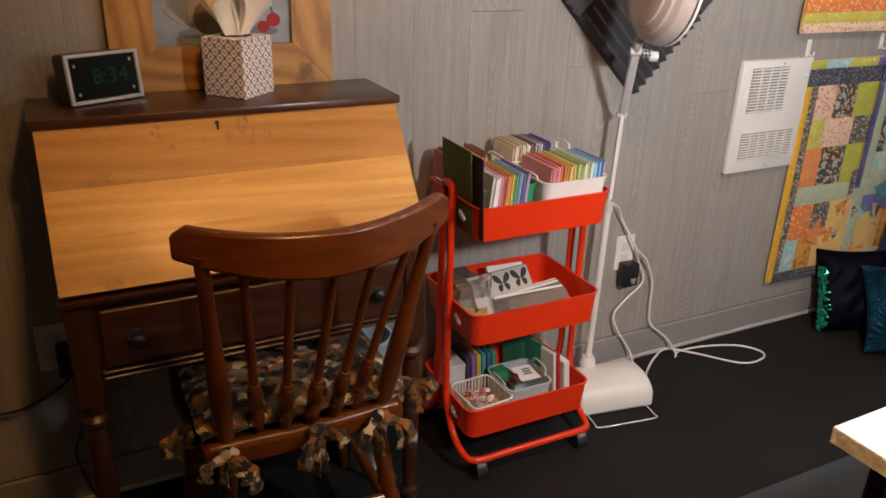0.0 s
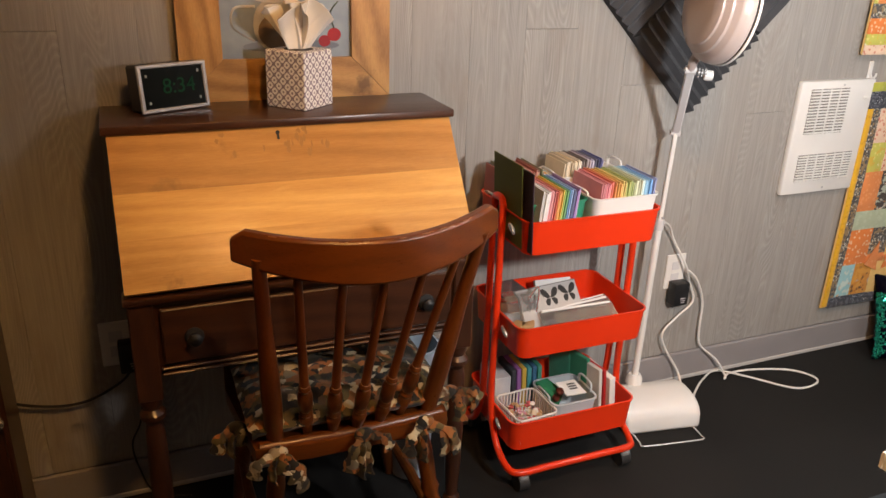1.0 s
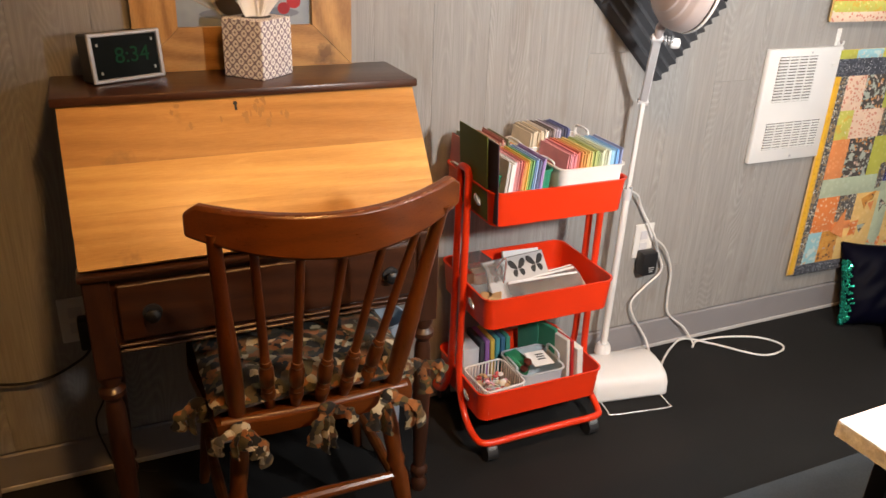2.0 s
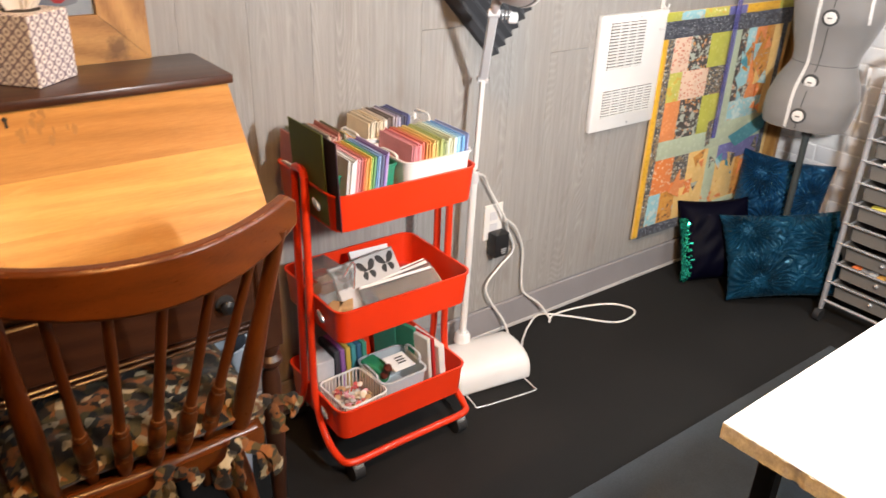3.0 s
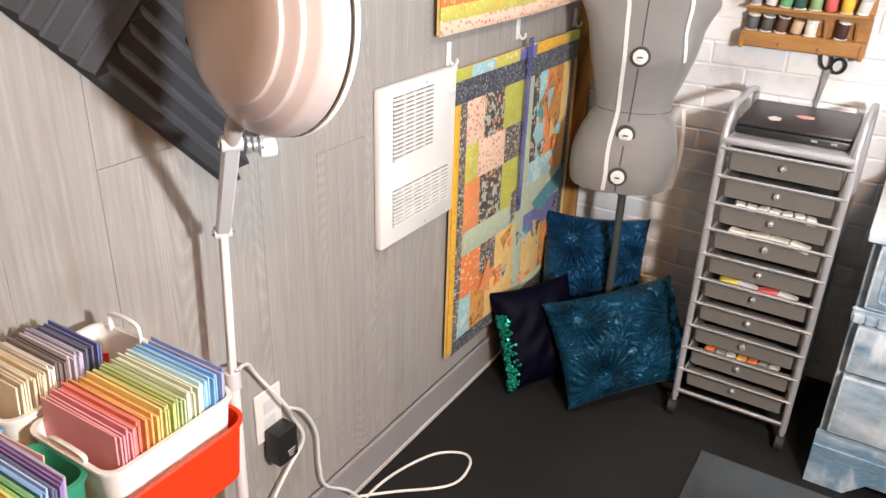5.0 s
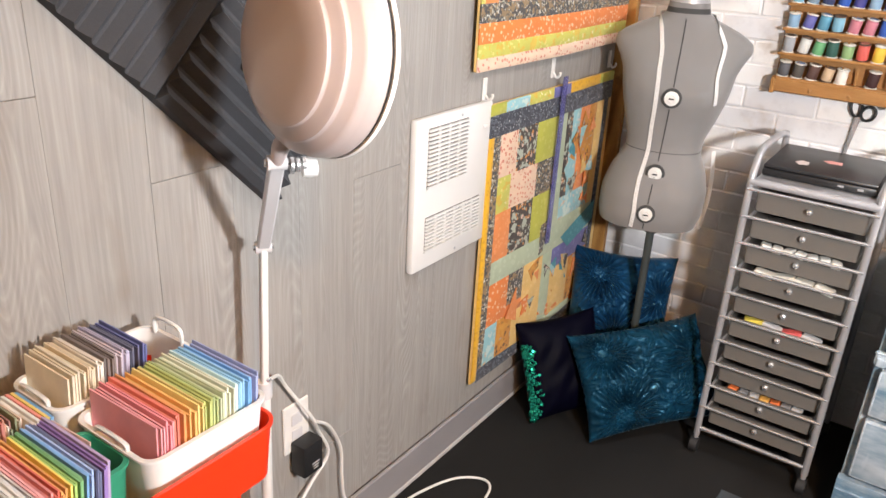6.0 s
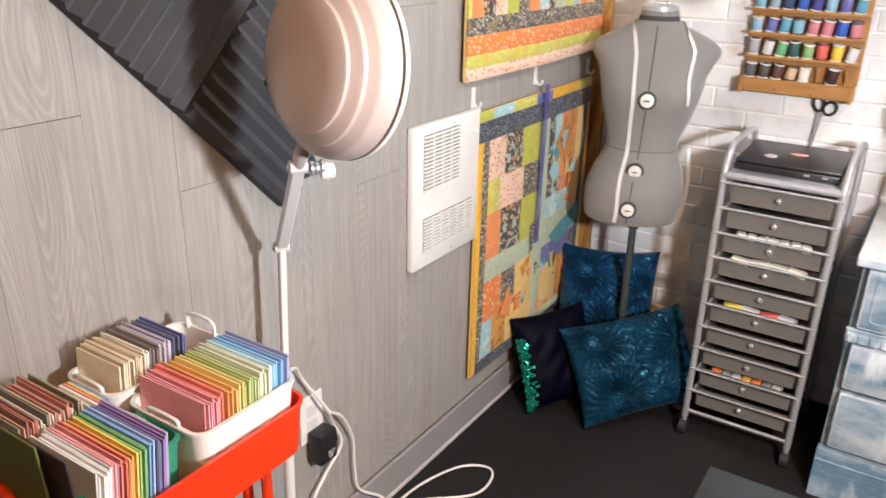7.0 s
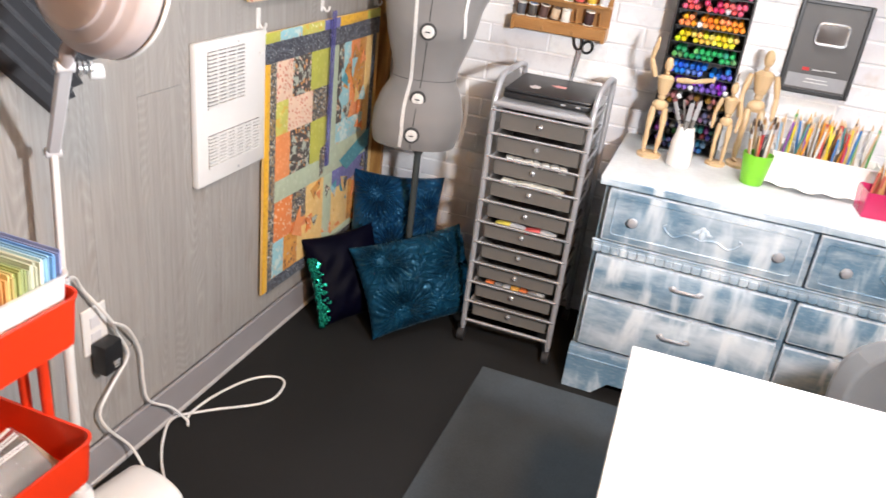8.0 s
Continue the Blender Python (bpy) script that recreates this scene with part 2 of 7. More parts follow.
def brick_white():
    """Whitewashed brick with smoky grey blotches, and tan shadow tints painted in, that run across the courses."""
    mat, n, l, b = nodes_of("whitewashed_brick")
    v = mapped(n, l, (1, 1, 1), True)
    geo = n.new("ShaderNodeNewGeometry")
    info = n.new("ShaderNodeObjectInfo")
    tone = ramp_of(n, l, info.outputs["Random"], [(0.0, (0.72, 0.72, 0.74)), (0.3, (0.79, 0.79, 0.80)), (1.0, (0.85, 0.845, 0.83))])
    fog = noise_of(n, l, geo.outputs["Position"], 2.6, 3.0, 0.5)
    c = mix_of(n, l, ramp_of(n, l, fog, [(0.48, (0, 0, 0)), (0.66, (0.75, 0.75, 0.75))]), tone, (0.47, 0.46, 0.49))
    cloud = noise_of(n, l, v, 16.0, 5.0, 0.65)
    c = mix_of(n, l, ramp_of(n, l, cloud, [(0.5, (0, 0, 0)), (0.75, (0.45, 0.45, 0.45))]), c, (0.52, 0.50, 0.51))
    # tan patches imitate shadows that only the warm light reaches
    tan = noise_of(n, l, geo.outputs["Position"], 5.5, 4.0, 0.6)
    c = mix_of(n, l, ramp_of(n, l, tan, [(0.60, (0, 0, 0)), (0.72, (0.55, 0.55, 0.55))]), c, (0.46, 0.36, 0.26))
    l.new(c, b.inputs["Base Color"])
    b.inputs["Roughness"].default_value = 0.7
    bump_of(n, l, b, noise_of(n, l, v, 90.0, 5.0), 0.4, 0.0015)
    return mat


def printed(name, ground, spots, scale, size=0.35, third=None):
    """Printed cotton: a ground with scattered blots of other colours and a weave."""
    mat, n, l, b = nodes_of(name)
    v = mapped(n, l, (1, 1, 1))
    vo = n.new("ShaderNodeTexVoronoi")
    vo.inputs["Scale"].default_value = scale * 1.35
    bend, shift = n.new("ShaderNodeTexNoise"), n.new("ShaderNodeVectorMath")
    bend.inputs["Scale"].default_value = scale * 1.6
    shift.operation = "MULTIPLY_ADD"
    shift.inputs[1].default_value = (1.1 / scale,) * 3 if third else (0.35 / scale,) * 3
    l.new(v, bend.inputs["Vector"])
    l.new(bend.outputs["Color"], shift.inputs[0])
    l.new(v, shift.inputs[2])
    l.new(shift.outputs[0], vo.inputs["Vector"])
    if third:
        lean = n.new("ShaderNodeSeparateColor")
        l.new(vo.outputs["Color"], lean.inputs[0])
        pale = tuple(min(0.8, 0.35 + 0.6 * q) for q in spots)
        spots = ramp_of(n, l, lean.outputs[0], [(0.0, spots), (0.45, spots), (0.5, third), (0.78, third), (0.82, pale)])
    c = mix_of(n, l, ramp_of(n, l, vo.outputs["Distance"], [(size, (1, 1, 1)), (size + 0.06, (0, 0, 0))]), ground, spots)
    if third:
        k = noise_of(n, l, v, scale * 0.75, 2.0)
        c = mix_of(n, l, ramp_of(n, l, k, [(0.56, (0, 0, 0)), (0.59, (1, 1, 1))]), c, third)
    wave = noise_of(n, l, v, 25.0, 2.0)
    c = mix_of(n, l, 0.18, c, ramp_of(n, l, wave, [(0.3, tuple(q * 0.6 for q in ground)), (0.7, tuple(min(1, q * 1.3) for q in ground))]))
    l.new(c, b.inputs["Base Color"])
    b.inputs["Roughness"].default_value = 0.85
    b.inputs["Sheen Weight"].default_value = 0.2
    bump_of(n, l, b, noise_of(n, l, v, 700.0, 2.0), 0.35, 0.0006)
    return mat


def painted_blue():
    """Chalky blue paint dry-brushed with white along the boards."""
    mat, n, l, b = nodes_of("brushed_blue_paint")
    v = mapped(n, l, (1, 0.6, 1.8))
    v2 = mapped(n, l, (1, 2.2, 0.6))
    a = noise_of(n, l, v, 6.0, 4.0, 0.55, 0.3)
    d = noise_of(n, l, v2, 7.0, 3.0, 0.5, 0.3)
    fine = noise_of(n, l, v, 90.0, 4.0)
    base = ramp_of(n, l, d, [(0.3, (0.085, 0.175, 0.26)), (0.7, (0.18, 0.30, 0.40))])
    c = mix_of(n, l, ramp_of(n, l, a, [(0.40, (0, 0, 0)), (0.66, (0.85, 0.85, 0.85))]), base, (0.64, 0.71, 0.76))
    c = mix_of(n, l, ramp_of(n, l, d, [(0.54, (0, 0, 0)), (0.68, (0.8, 0.8, 0.8))]), c, (0.72, 0.77, 0.80))
    c = mix_of(n, l, ramp_of(n, l, fine, [(0.5, (0, 0, 0)), (0.8, (0.35, 0.35, 0.35))]), c, (0.5, 0.58, 0.63))
    l.new(c, b.inputs["Base Color"])
    rough_of(n, l, b, a, 0.42, 0.62)
    bump_of(n, l, b, fine, 0.25, 0.0008)
    return mat


def floor_black():
    mat, n, l, b = nodes_of("black_rubber_floor")
    v = mapped(n, l, (1, 1, 1))
    big, fine = noise_of(n, l, v, 2.5, 4.0), noise_of(n, l, v, 240.0, 3.0)
    c = ramp_of(n, l, big, [(0.3, (0.007, 0.007, 0.007)), (0.7, (0.012, 0.0115, 0.011))])
    c = mix_of(n, l, ramp_of(n, l, fine, [(0.62, (0, 0, 0)), (0.72, (0.5, 0.5, 0.5))]), c, (0.034, 0.032, 0.03))
    l.new(c, b.inputs["Base Color"])
    rough_of(n, l, b, big, 0.7, 0.88)
    b.inputs["Specular IOR Level"].default_value = 0.3
    bump_of(n, l, b, fine, 0.5, 0.001)
    return mat


def lattice():
    """White card printed with a fine grey lattice of overlapping rings."""
    mat, n, l, b = nodes_of("lattice_card")
    out = []
    for turn in (45, -45):
        co, mp, w = n.new("ShaderNodeTexCoord"), n.new("ShaderNodeMapping"), n.new("ShaderNodeTexWave")
        mp.inputs["Rotation"].default_value = (0, 0, radians(turn))
        sep, add, com = n.new("ShaderNodeSeparateXYZ"), n.new("ShaderNodeMath"), n.new("ShaderNodeCombineXYZ")
        l.new(co.outputs["Object"], sep.inputs[0])
        l.new(sep.outputs[0], add.inputs[0])
        l.new(sep.outputs[1], add.inputs[1])
        l.new(add.outputs[0], com.inputs[0])
        l.new(sep.outputs[2], com.inputs[1])
        l.new(com.outputs[0], mp.inputs["Vector"])
        w.wave_type, w.bands_direction, w.wave_profile = "BANDS", "X", "SIN"
        w.inputs["Scale"].default_value, w.inputs["Distortion"].default_value = 19.0, 0.0
        l.new(mp.outputs[0], w.inputs["Vector"])
        out.append(w.outputs["Fac"])
    m = n.new("ShaderNodeMath")
    m.operation = "MULTIPLY"
    l.new(out[0], m.inputs[0])
    l.new(out[1], m.inputs[1])
    c = ramp_of(n, l, m.outputs[0], [(0.0, (0.27, 0.23, 0.29)), (0.035, (0.30, 0.26, 0.32)), (0.08, (0.84, 0.82, 0.82)), (0.74, (0.85, 0.83, 0.83)), (0.82, (0.30, 0.26, 0.31))])
    l.new(c, b.inputs["Base Color"])
    b.inputs["Roughness"].default_value = 0.6
    return mat


def satin(name, dark, light, rough=0.35):
    """Crushed satin: sheen and colour that shift over the folds."""
    mat, n, l, b = nodes_of(name)
    v = mapped(n, l, (1, 1, 1))
    a, fine = noise_of(n, l, v, 12.0, 4.0, 0.6, 0.8), noise_of(n, l, v, 60.0, 3.0)
    l.new(ramp_of(n, l, a, [(0.3, dark), (0.7, light)]), b.inputs["Base Color"])
    rough_of(n, l, b, fine, rough - 0.1, rough + 0.15)
    b.inputs["Sheen Weight"].default_value = 0.08
    b.inputs["Specular Tint"].default_value = (0.25, 0.7, 1.0, 1)
    b.inputs["Sheen Roughness"].default_value = 0.35
    b.inputs["Sheen Tint"].default_value = (0.3, 0.65, 0.85, 1)
    b.inputs["Anisotropic"].default_value = 0.4
    bump_of(n, l, b, a, 0.45, 0.006)
    return mat


def tape_cloth():
    """White cloth tape with fine dark graduations along its fall."""
    mat, n, l, b = nodes_of("measuring_tape")
    w = n.new("ShaderNodeTexWave")
    w.wave_type, w.bands_direction = "BANDS", "Z"
    w.inputs["Scale"].default_value, w.inputs["Distortion"].default_value = 78.0, 0.3
    l.new(mapped(n, l, (1, 1, 1)), w.inputs["Vector"])
    fine = noise_of(n, l, mapped(n, l, (1, 1, 1)), 300.0)
    c = ramp_of(n, l, w.outputs["Fac"], [(0.0, (0.38, 0.37, 0.37)), (0.08, (0.42, 0.41, 0.41)), (0.16, (0.80, 0.79, 0.77)), (1.0, (0.82, 0.81, 0.79))])
    l.new(c, b.inputs["Base Color"])
    b.inputs["Roughness"].default_value = 0.55
    bump_of(n, l, b, fine, 0.2, 0.0004)
    return mat


def leafy_camouflage():
    """Woodland camouflage cotton: overlapping leaf blots of olive, rust, cream and black."""
    mat, n, l, b = nodes_of("leafy_camouflage")
    v = mapped(n, l, (1, 1, 1))
    bend, shift = n.new("ShaderNodeTexNoise"), n.new("ShaderNodeVectorMath")
    bend.inputs["Scale"].default_value = 55.0
    shift.operation = "MULTIPLY_ADD"
    shift.inputs[1].default_value = (0.022, 0.022, 0.022)
    l.new(v, bend.inputs["Vector"])
    l.new(bend.outputs["Color"], shift.inputs[0])
    l.new(v, shift.inputs[2])
    vo, sep = n.new("ShaderNodeTexVoronoi"), n.new("ShaderNodeSeparateColor")
    vo.inputs["Scale"].default_value = 62.0
    l.new(shift.outputs[0], vo.inputs["Vector"])
    l.new(vo.outputs["Color"], sep.inputs[0])
    c = ramp_of(n, l, sep.outputs[0], [(0.0, (0.010, 0.008, 0.006)), (0.28, (0.016, 0.012, 0.008)), (0.34, (0.085, 0.060, 0.018)), (0.52, (0.11, 0.080, 0.026)), (0.58, (0.27, 0.090, 0.020)), (0.74, (0.33, 0.12, 0.03)), (0.80, (0.06, 0.05, 0.035)), (0.90, (0.48, 0.38, 0.22)), (1.0, (0.62, 0.52, 0.36))])
    big = noise_of(n, l, v, 14.0, 3.0)
    c = mix_of(n, l, ramp_of(n, l, big, [(0.50, (0, 0, 0)), (0.62, (0.7, 0.7, 0.7))]), c, (0.018, 0.013, 0.008))
    l.new(c, b.inputs["Base Color"])
    b.inputs["Roughness"].default_value = 0.85
    b.inputs["Sheen Weight"].default_value = 0.15
    bump_of(n, l, b, noise_of(n, l, v, 500.0, 2.0), 0.35, 0.0006)
    return mat


def painting():
    """A soft grey-blue still-life ground."""
    mat, n, l, b = nodes_of("painted_board")
    v = mapped(n, l, (1, 1, 1))
    a = noise_of(n, l, v, 9.0, 3.0)
    l.new(ramp_of(n, l, a, [(0.3, (0.20, 0.25, 0.31)), (0.6, (0.32, 0.38, 0.43)), (0.8, (0.42, 0.42, 0.40))]), b.inputs["Base Color"])
    b.inputs["Roughness"].default_value = 0.4
    bump_of(n, l, b, noise_of(n, l, v, 150.0), 0.15, 0.001)
    return mat


MAT = dict(
    plank=plank_grey(), brick=brick_white(), floor=floor_black(), blue=painted_blue(), lattice=lattice(), canvas=painting(),
    # the dresser top's near-white has the strong light on it painted in
    rubbed=plain("rubbed_blue_edge", (0.52, 0.60, 0.66), 0.5, var=0.35, big=22, fine=90, bump=0.2), lit_top=plain("lit_blue_top", (0.66, 0.70, 0.72), 0.5, var=0.14, big=9, fine=60, bump=0.2), mortar=plain("mortar", (0.76, 0.75, 0.75), 0.85, bump=0.5), trim=plain("grey_trim", (0.27, 0.255, 0.26), 0.5, var=0.08),
    trim_edge=plain("pale_trim", (0.50, 0.48, 0.47), 0.5), ceiling=plain("ceiling_paint", (0.6, 0.59, 0.57), 0.8), wall=plain("wall_paint", (0.22, 0.20, 0.19), 0.8),
    mat=plain("mat_felt", (0.054, 0.070, 0.084), 0.9, var=0.25, big=5, fine=260, bump=0.5),
    maple=wood("honey_maple", (0.40, 0.165, 0.026), (0.57, 0.275, 0.055), (0.72, 0.40, 0.11), 0.45, (1.2, 14, 14), 5, 0.3, coat=0.08, stains=(0.30, 0.14, 0.034), shift=True, worn=True),
    maple_pale=wood("pale_maple", (0.50, 0.225, 0.042), (0.66, 0.345, 0.078), (0.78, 0.46, 0.14), 0.45, (1.2, 14, 14), 5, 0.3, coat=0.08, shift=True, worn=True),
    maple_brown=wood("brown_maple", (0.29, 0.112, 0.019), (0.44, 0.195, 0.038), (0.57, 0.29, 0.075), 0.45, (1.2, 14, 14), 5, 0.3, coat=0.08, stains=(0.26, 0.12, 0.03), shift=True, worn=True),
    mahogany=wood("dark_mahogany", (0.028, 0.010, 0.006), (0.055, 0.020, 0.010), (0.095, 0.036, 0.017), 0.33, (1.5, 14, 14), 5, 0.4, coat=0.3),
    mahogany_up=wood("dark_mahogany_upright", (0.025, 0.009, 0.005), (0.05, 0.018, 0.009), (0.085, 0.032, 0.015), 0.35, (14, 14, 1.5), 5, 0.4, coat=0.3),
    cherry=wood("cherry_stain", (0.075, 0.017, 0.003), (0.145, 0.036, 0.006), (0.21, 0.058, 0.010), 0.30, (2, 14, 14), 4, 0.3, coat=0.22),
    cherry_up=wood("cherry_stain_upright", (0.065, 0.015, 0.003), (0.13, 0.032, 0.005), (0.19, 0.052, 0.009), 0.30, (14, 14, 2), 4, 0.3, coat=0.2),
    worn=plain("worn_edge_wood", (0.30, 0.15, 0.07), 0.6), worn_ring=plain("worn_turning", (0.34, 0.17, 0.08), 0.5, var=0.5, big=90), rustic=wood("rustic_pine", (0.24, 0.095, 0.022), (0.50, 0.25, 0.07), (0.64, 0.36, 0.12), 0.5, (2, 10, 10), 5, 0.65, stains=(0.12, 0.05, 0.015)),
    rustic_up=wood("rustic_pine_upright", (0.24, 0.095, 0.022), (0.50, 0.25, 0.07), (0.64, 0.36, 0.12), 0.5, (10, 10, 2), 5, 0.65, stains=(0.12, 0.05, 0.015)),
    oak=wood("oiled_oak", (0.26, 0.11, 0.03), (0.38, 0.18, 0.055), (0.48, 0.25, 0.09), 0.4, (8, 1.5, 8), 4, 0.3, coat=0.2),
    beech=wood("pale_beech", (0.50, 0.33, 0.17), (0.60, 0.42, 0.23), (0.68, 0.50, 0.30), 0.5, (10, 10, 2), 3, 0.2),
    red=plain("red_enamel", (0.80, 0.040, 0.008), 0.34, var=0.05, bump=0.05, coat=0.4), chrome=plain("chrome", (0.80, 0.80, 0.81), 0.24, 0.75, var=0.05, bump=0),
    steel=plain("satin_steel_tube", (0.50, 0.50, 0.52), 0.32, 0.45, var=0.08), black=plain("black_plastic", (0.014, 0.014, 0.015), 0.4, var=0.2), rubber=plain("black_rubber", (0.02, 0.02, 0.021), 0.65),
    white=plain("white_enamel", (0.76, 0.75, 0.73), 0.35, var=0.04, bump=0.05, coat=0.2), white_up=plain("white_arm_enamel", (0.62, 0.61, 0.62), 0.4, var=0.05), shade=plain("warm_white_shade", (0.46, 0.390, 0.375), 0.30, var=0.05, bump=0.04, coat=0.25),
    plastic=plain("white_plastic", (0.76, 0.74, 0.71), 0.4, var=0.04, bump=0.05), frosted=plain("frosted_plastic", (0.70, 0.76, 0.80), 0.3, var=0.04, clear=0.35, bump=0.05),
    green_plastic=plain("teal_plastic", (0.03, 0.27, 0.16), 0.4), lime=plain("lime_plastic", (0.20, 0.58, 0.03), 0.35, var=0.06), pink=plain("pink_clear_plastic", (0.85, 0.06, 0.22), 0.2, clear=0.5, var=0.05),
    tissue=plain("tissue_paper", (0.86, 0.84, 0.80), 0.9, var=0.04, sheen=0.2), paper=plain("white_paper", (0.78, 0.77, 0.75), 0.7, var=0.04, shift=True), table=plain("white_laminate", (0.80, 0.79, 0.78), 0.35, var=0.03, bump=0.04),
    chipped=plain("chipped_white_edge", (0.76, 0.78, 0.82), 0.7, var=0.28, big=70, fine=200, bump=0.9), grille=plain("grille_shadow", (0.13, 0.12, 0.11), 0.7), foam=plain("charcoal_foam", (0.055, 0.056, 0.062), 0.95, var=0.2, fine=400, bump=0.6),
    jersey=plain("grey_jersey", (0.215, 0.205, 0.20), 0.9, var=0.07, fine=600, bump=0.35, sheen=0.3), seam=plain("dark_seam", (0.05, 0.05, 0.05), 0.8), grey_pole=plain("grey_green_pole", (0.05, 0.06, 0.06), 0.5),
    smoke=plain("smoky_plastic", (0.155, 0.143, 0.128), 0.35, var=0.08, bump=0.05, coat=0.15),
    teal=satin("teal_satin", (0.002, 0.014, 0.042), (0.008, 0.060, 0.15), 0.32), teal2=satin("peacock_velvet", (0.002, 0.013, 0.028), (0.005, 0.048, 0.095), 0.26), navy=plain("navy_sequin_cloth", (0.001, 0.001, 0.006), 0.55, var=0.5, fine=300, bump=0.6),
    sequin=plain("green_sequins", (0.02, 0.48, 0.34), 0.20, 0.9, var=0.4, shift=True), glass=plain("clear_sleeve", (0.85, 0.87, 0.88), 0.12, clear=0.9, var=0.02, bump=0.1),
    grey_cloth=plain("grey_upholstery", (0.12, 0.125, 0.13), 0.9, fine=500, bump=0.5, sheen=0.2), laptop=plain("black_laptop_lid", (0.022, 0.022, 0.024), 0.38, var=0.15), slate=plain("slate_board", (0.085, 0.08, 0.078), 0.5, var=0.06), silver=plain("silver_plaque", (0.75, 0.74, 0.74), 0.12, 1.0, bump=0),
    bin_blue=plain("pale_blue_plastic", (0.42, 0.50, 0.58), 0.45), ruler=plain("violet_acrylic", (0.30, 0.30, 0.72), 0.12, clear=0.75, var=0.05, bump=0, alpha=0.75), tape=tape_cloth(), ink=plain("black_ink", (0.02, 0.02, 0.02), 0.7), pane=plain("clock_window", (0.004, 0.006, 0.006), 0.08, bump=0),
    cushion=leafy_camouflage(), slip=plain("clear_wrap", (0.80, 0.78, 0.76), 0.08, clear=0.93, var=0.1, bump=0.2, alpha=0.4),
)


def glow(name, colour, strength):
    mat, n, l, b = nodes_of(name)
    b.inputs["Base Color"].default_value = (*colour, 1)
    b.inputs["Emission Color"].default_value = (*colour, 1)
    b.inputs["Emission Strength"].default_value = strength
    return mat


MAT["navy"].node_tree.nodes["Principled BSDF"].inputs["Specular IOR Level"].default_value = 0.06
MAT["pane"].node_tree.nodes["Principled BSDF"].inputs["Specular IOR Level"].default_value = 0.15
MAT["digit"] = glow("clock_digit", (0.008, 0.05, 0.026), 0.015)
MAT["digit"].node_tree.nodes["Principled BSDF"].inputs["Specular IOR Level"].default_value = 0.02
_tints = {}


def tint(r, g, b, rough=0.65):
    """Coloured paper, thread and ink, one material a colour."""
    key = (round(r, 2), round(g, 2), round(b, 2), rough)
    if key not in _tints:
        _tints[key] = plain("tinted_stock", (r, g, b), rough, var=0.08, big=25, fine=220, shift=True)
    return _tints[key]

# ---- the room ----
NORTH, EAST, WEST, SOUTH = 1.795, 3.14, -1.30, -1.70
floor = solo("floor", box(((WEST + EAST) / 2, (SOUTH + NORTH) / 2, -0.05), (EAST - WEST + 0.4, NORTH - SOUTH + 0.4, 0.1)), MAT["floor"], Matrix(), "matt black speckled rubber floor", "floor", kind="structure")
ceiling = solo("ceiling", box(((WEST + EAST) / 2, (SOUTH + NORTH) / 2, CEILING + 0.05), (EAST - WEST + 0.4, NORTH - SOUTH + 0.4, 0.1)), MAT["ceiling"], Matrix(), "plain painted ceiling", "ceiling", kind="structure")
wall_north = solo("wall_north", box(((WEST + EAST) / 2, NORTH + 0.11, CEILING / 2), (EAST - WEST + 0.4, 0.18, CEILING - 0.006)), MAT["trim"], Matrix(), "wall clad in weathered grey wood planks", "wall", kind="structure")
wall_east = solo("wall_east", box((EAST + 0.096, (SOUTH + NORTH) / 2, CEILING / 2), (0.18, NORTH - SOUTH - 0.006, CEILING - 0.006)), MAT["mortar"], Matrix(), "whitewashed brick wall with smoky grey blotches", "wall", kind="structure")
solo("wall_west", box((WEST - 0.1, (SOUTH + NORTH) / 2, CEILING / 2), (0.18, NORTH - SOUTH - 0.006, CEILING - 0.006)), MAT["wall"], Matrix(), "plain dark painted wall", "wall", kind="structure")
solo("wall_south", box(((WEST + EAST) / 2, SOUTH - 0.1, CEILING / 2), (EAST - WEST + 0.4, 0.18, CEILING - 0.006)), MAT["wall"], Matrix(), "plain dark painted wall", "wall", kind="structure")
board = solo("baseboard", box(((WEST + EAST) / 2, NORTH - 0.006, 0.052), (EAST - WEST - 0.01, 0.012, 0.104), 0.003), MAT["trim"], Matrix(), "grey painted baseboard", "baseboard", kind="structure")
part("bead", box(((WEST + EAST) / 2, NORTH - 0.0145, 0.008), (EAST - WEST - 0.01, 0.005, 0.014), 0.002), MAT["trim_edge"], board)
solo("trim", box((3.1245, NORTH - 0.028, CEILING / 2), (0.025, 0.054, CEILING - 0.01), 0.002), MAT["rustic_up"], Matrix(), "upright pine strip trimming the corner of the room", "trim", kind="structure")
solo("floor_mat", box((1.695, 0.435, 0.003), (1.79, 1.33, 0.006), 0.002), MAT["mat"], Matrix(), "thin blue-grey felt mat on the black floor", "mat")
# rims for the added fill lamps, out of view
for at, size, watts, colour in FILL_LAMPS:
    fix = thing("ceiling_light", pose(at[0], at[1], CEILING), "unseen round flush fixture with a white rim, added for a fill lamp", "ceiling light", "ceiling lights")
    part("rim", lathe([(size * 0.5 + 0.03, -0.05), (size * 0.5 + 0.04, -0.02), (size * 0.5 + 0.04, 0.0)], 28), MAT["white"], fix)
pen = thing("pendant_light", pose(PENDANT[0], PENDANT[1], CEILING), "white pendant spotlight aimed at the corner of the room", "pendant light")
part("cable", cyl((0, 0, 0), (0, 0, PENDANT[2] - CEILING + 0.13), 0.004, n=8), MAT["white"], pen)
part("holder", lathe([(0.016, 0.05), (0.018, 0.13), (0.008, 0.14)], 16, m=pose(0, 0, PENDANT[2] - CEILING)), MAT["white"], pen)


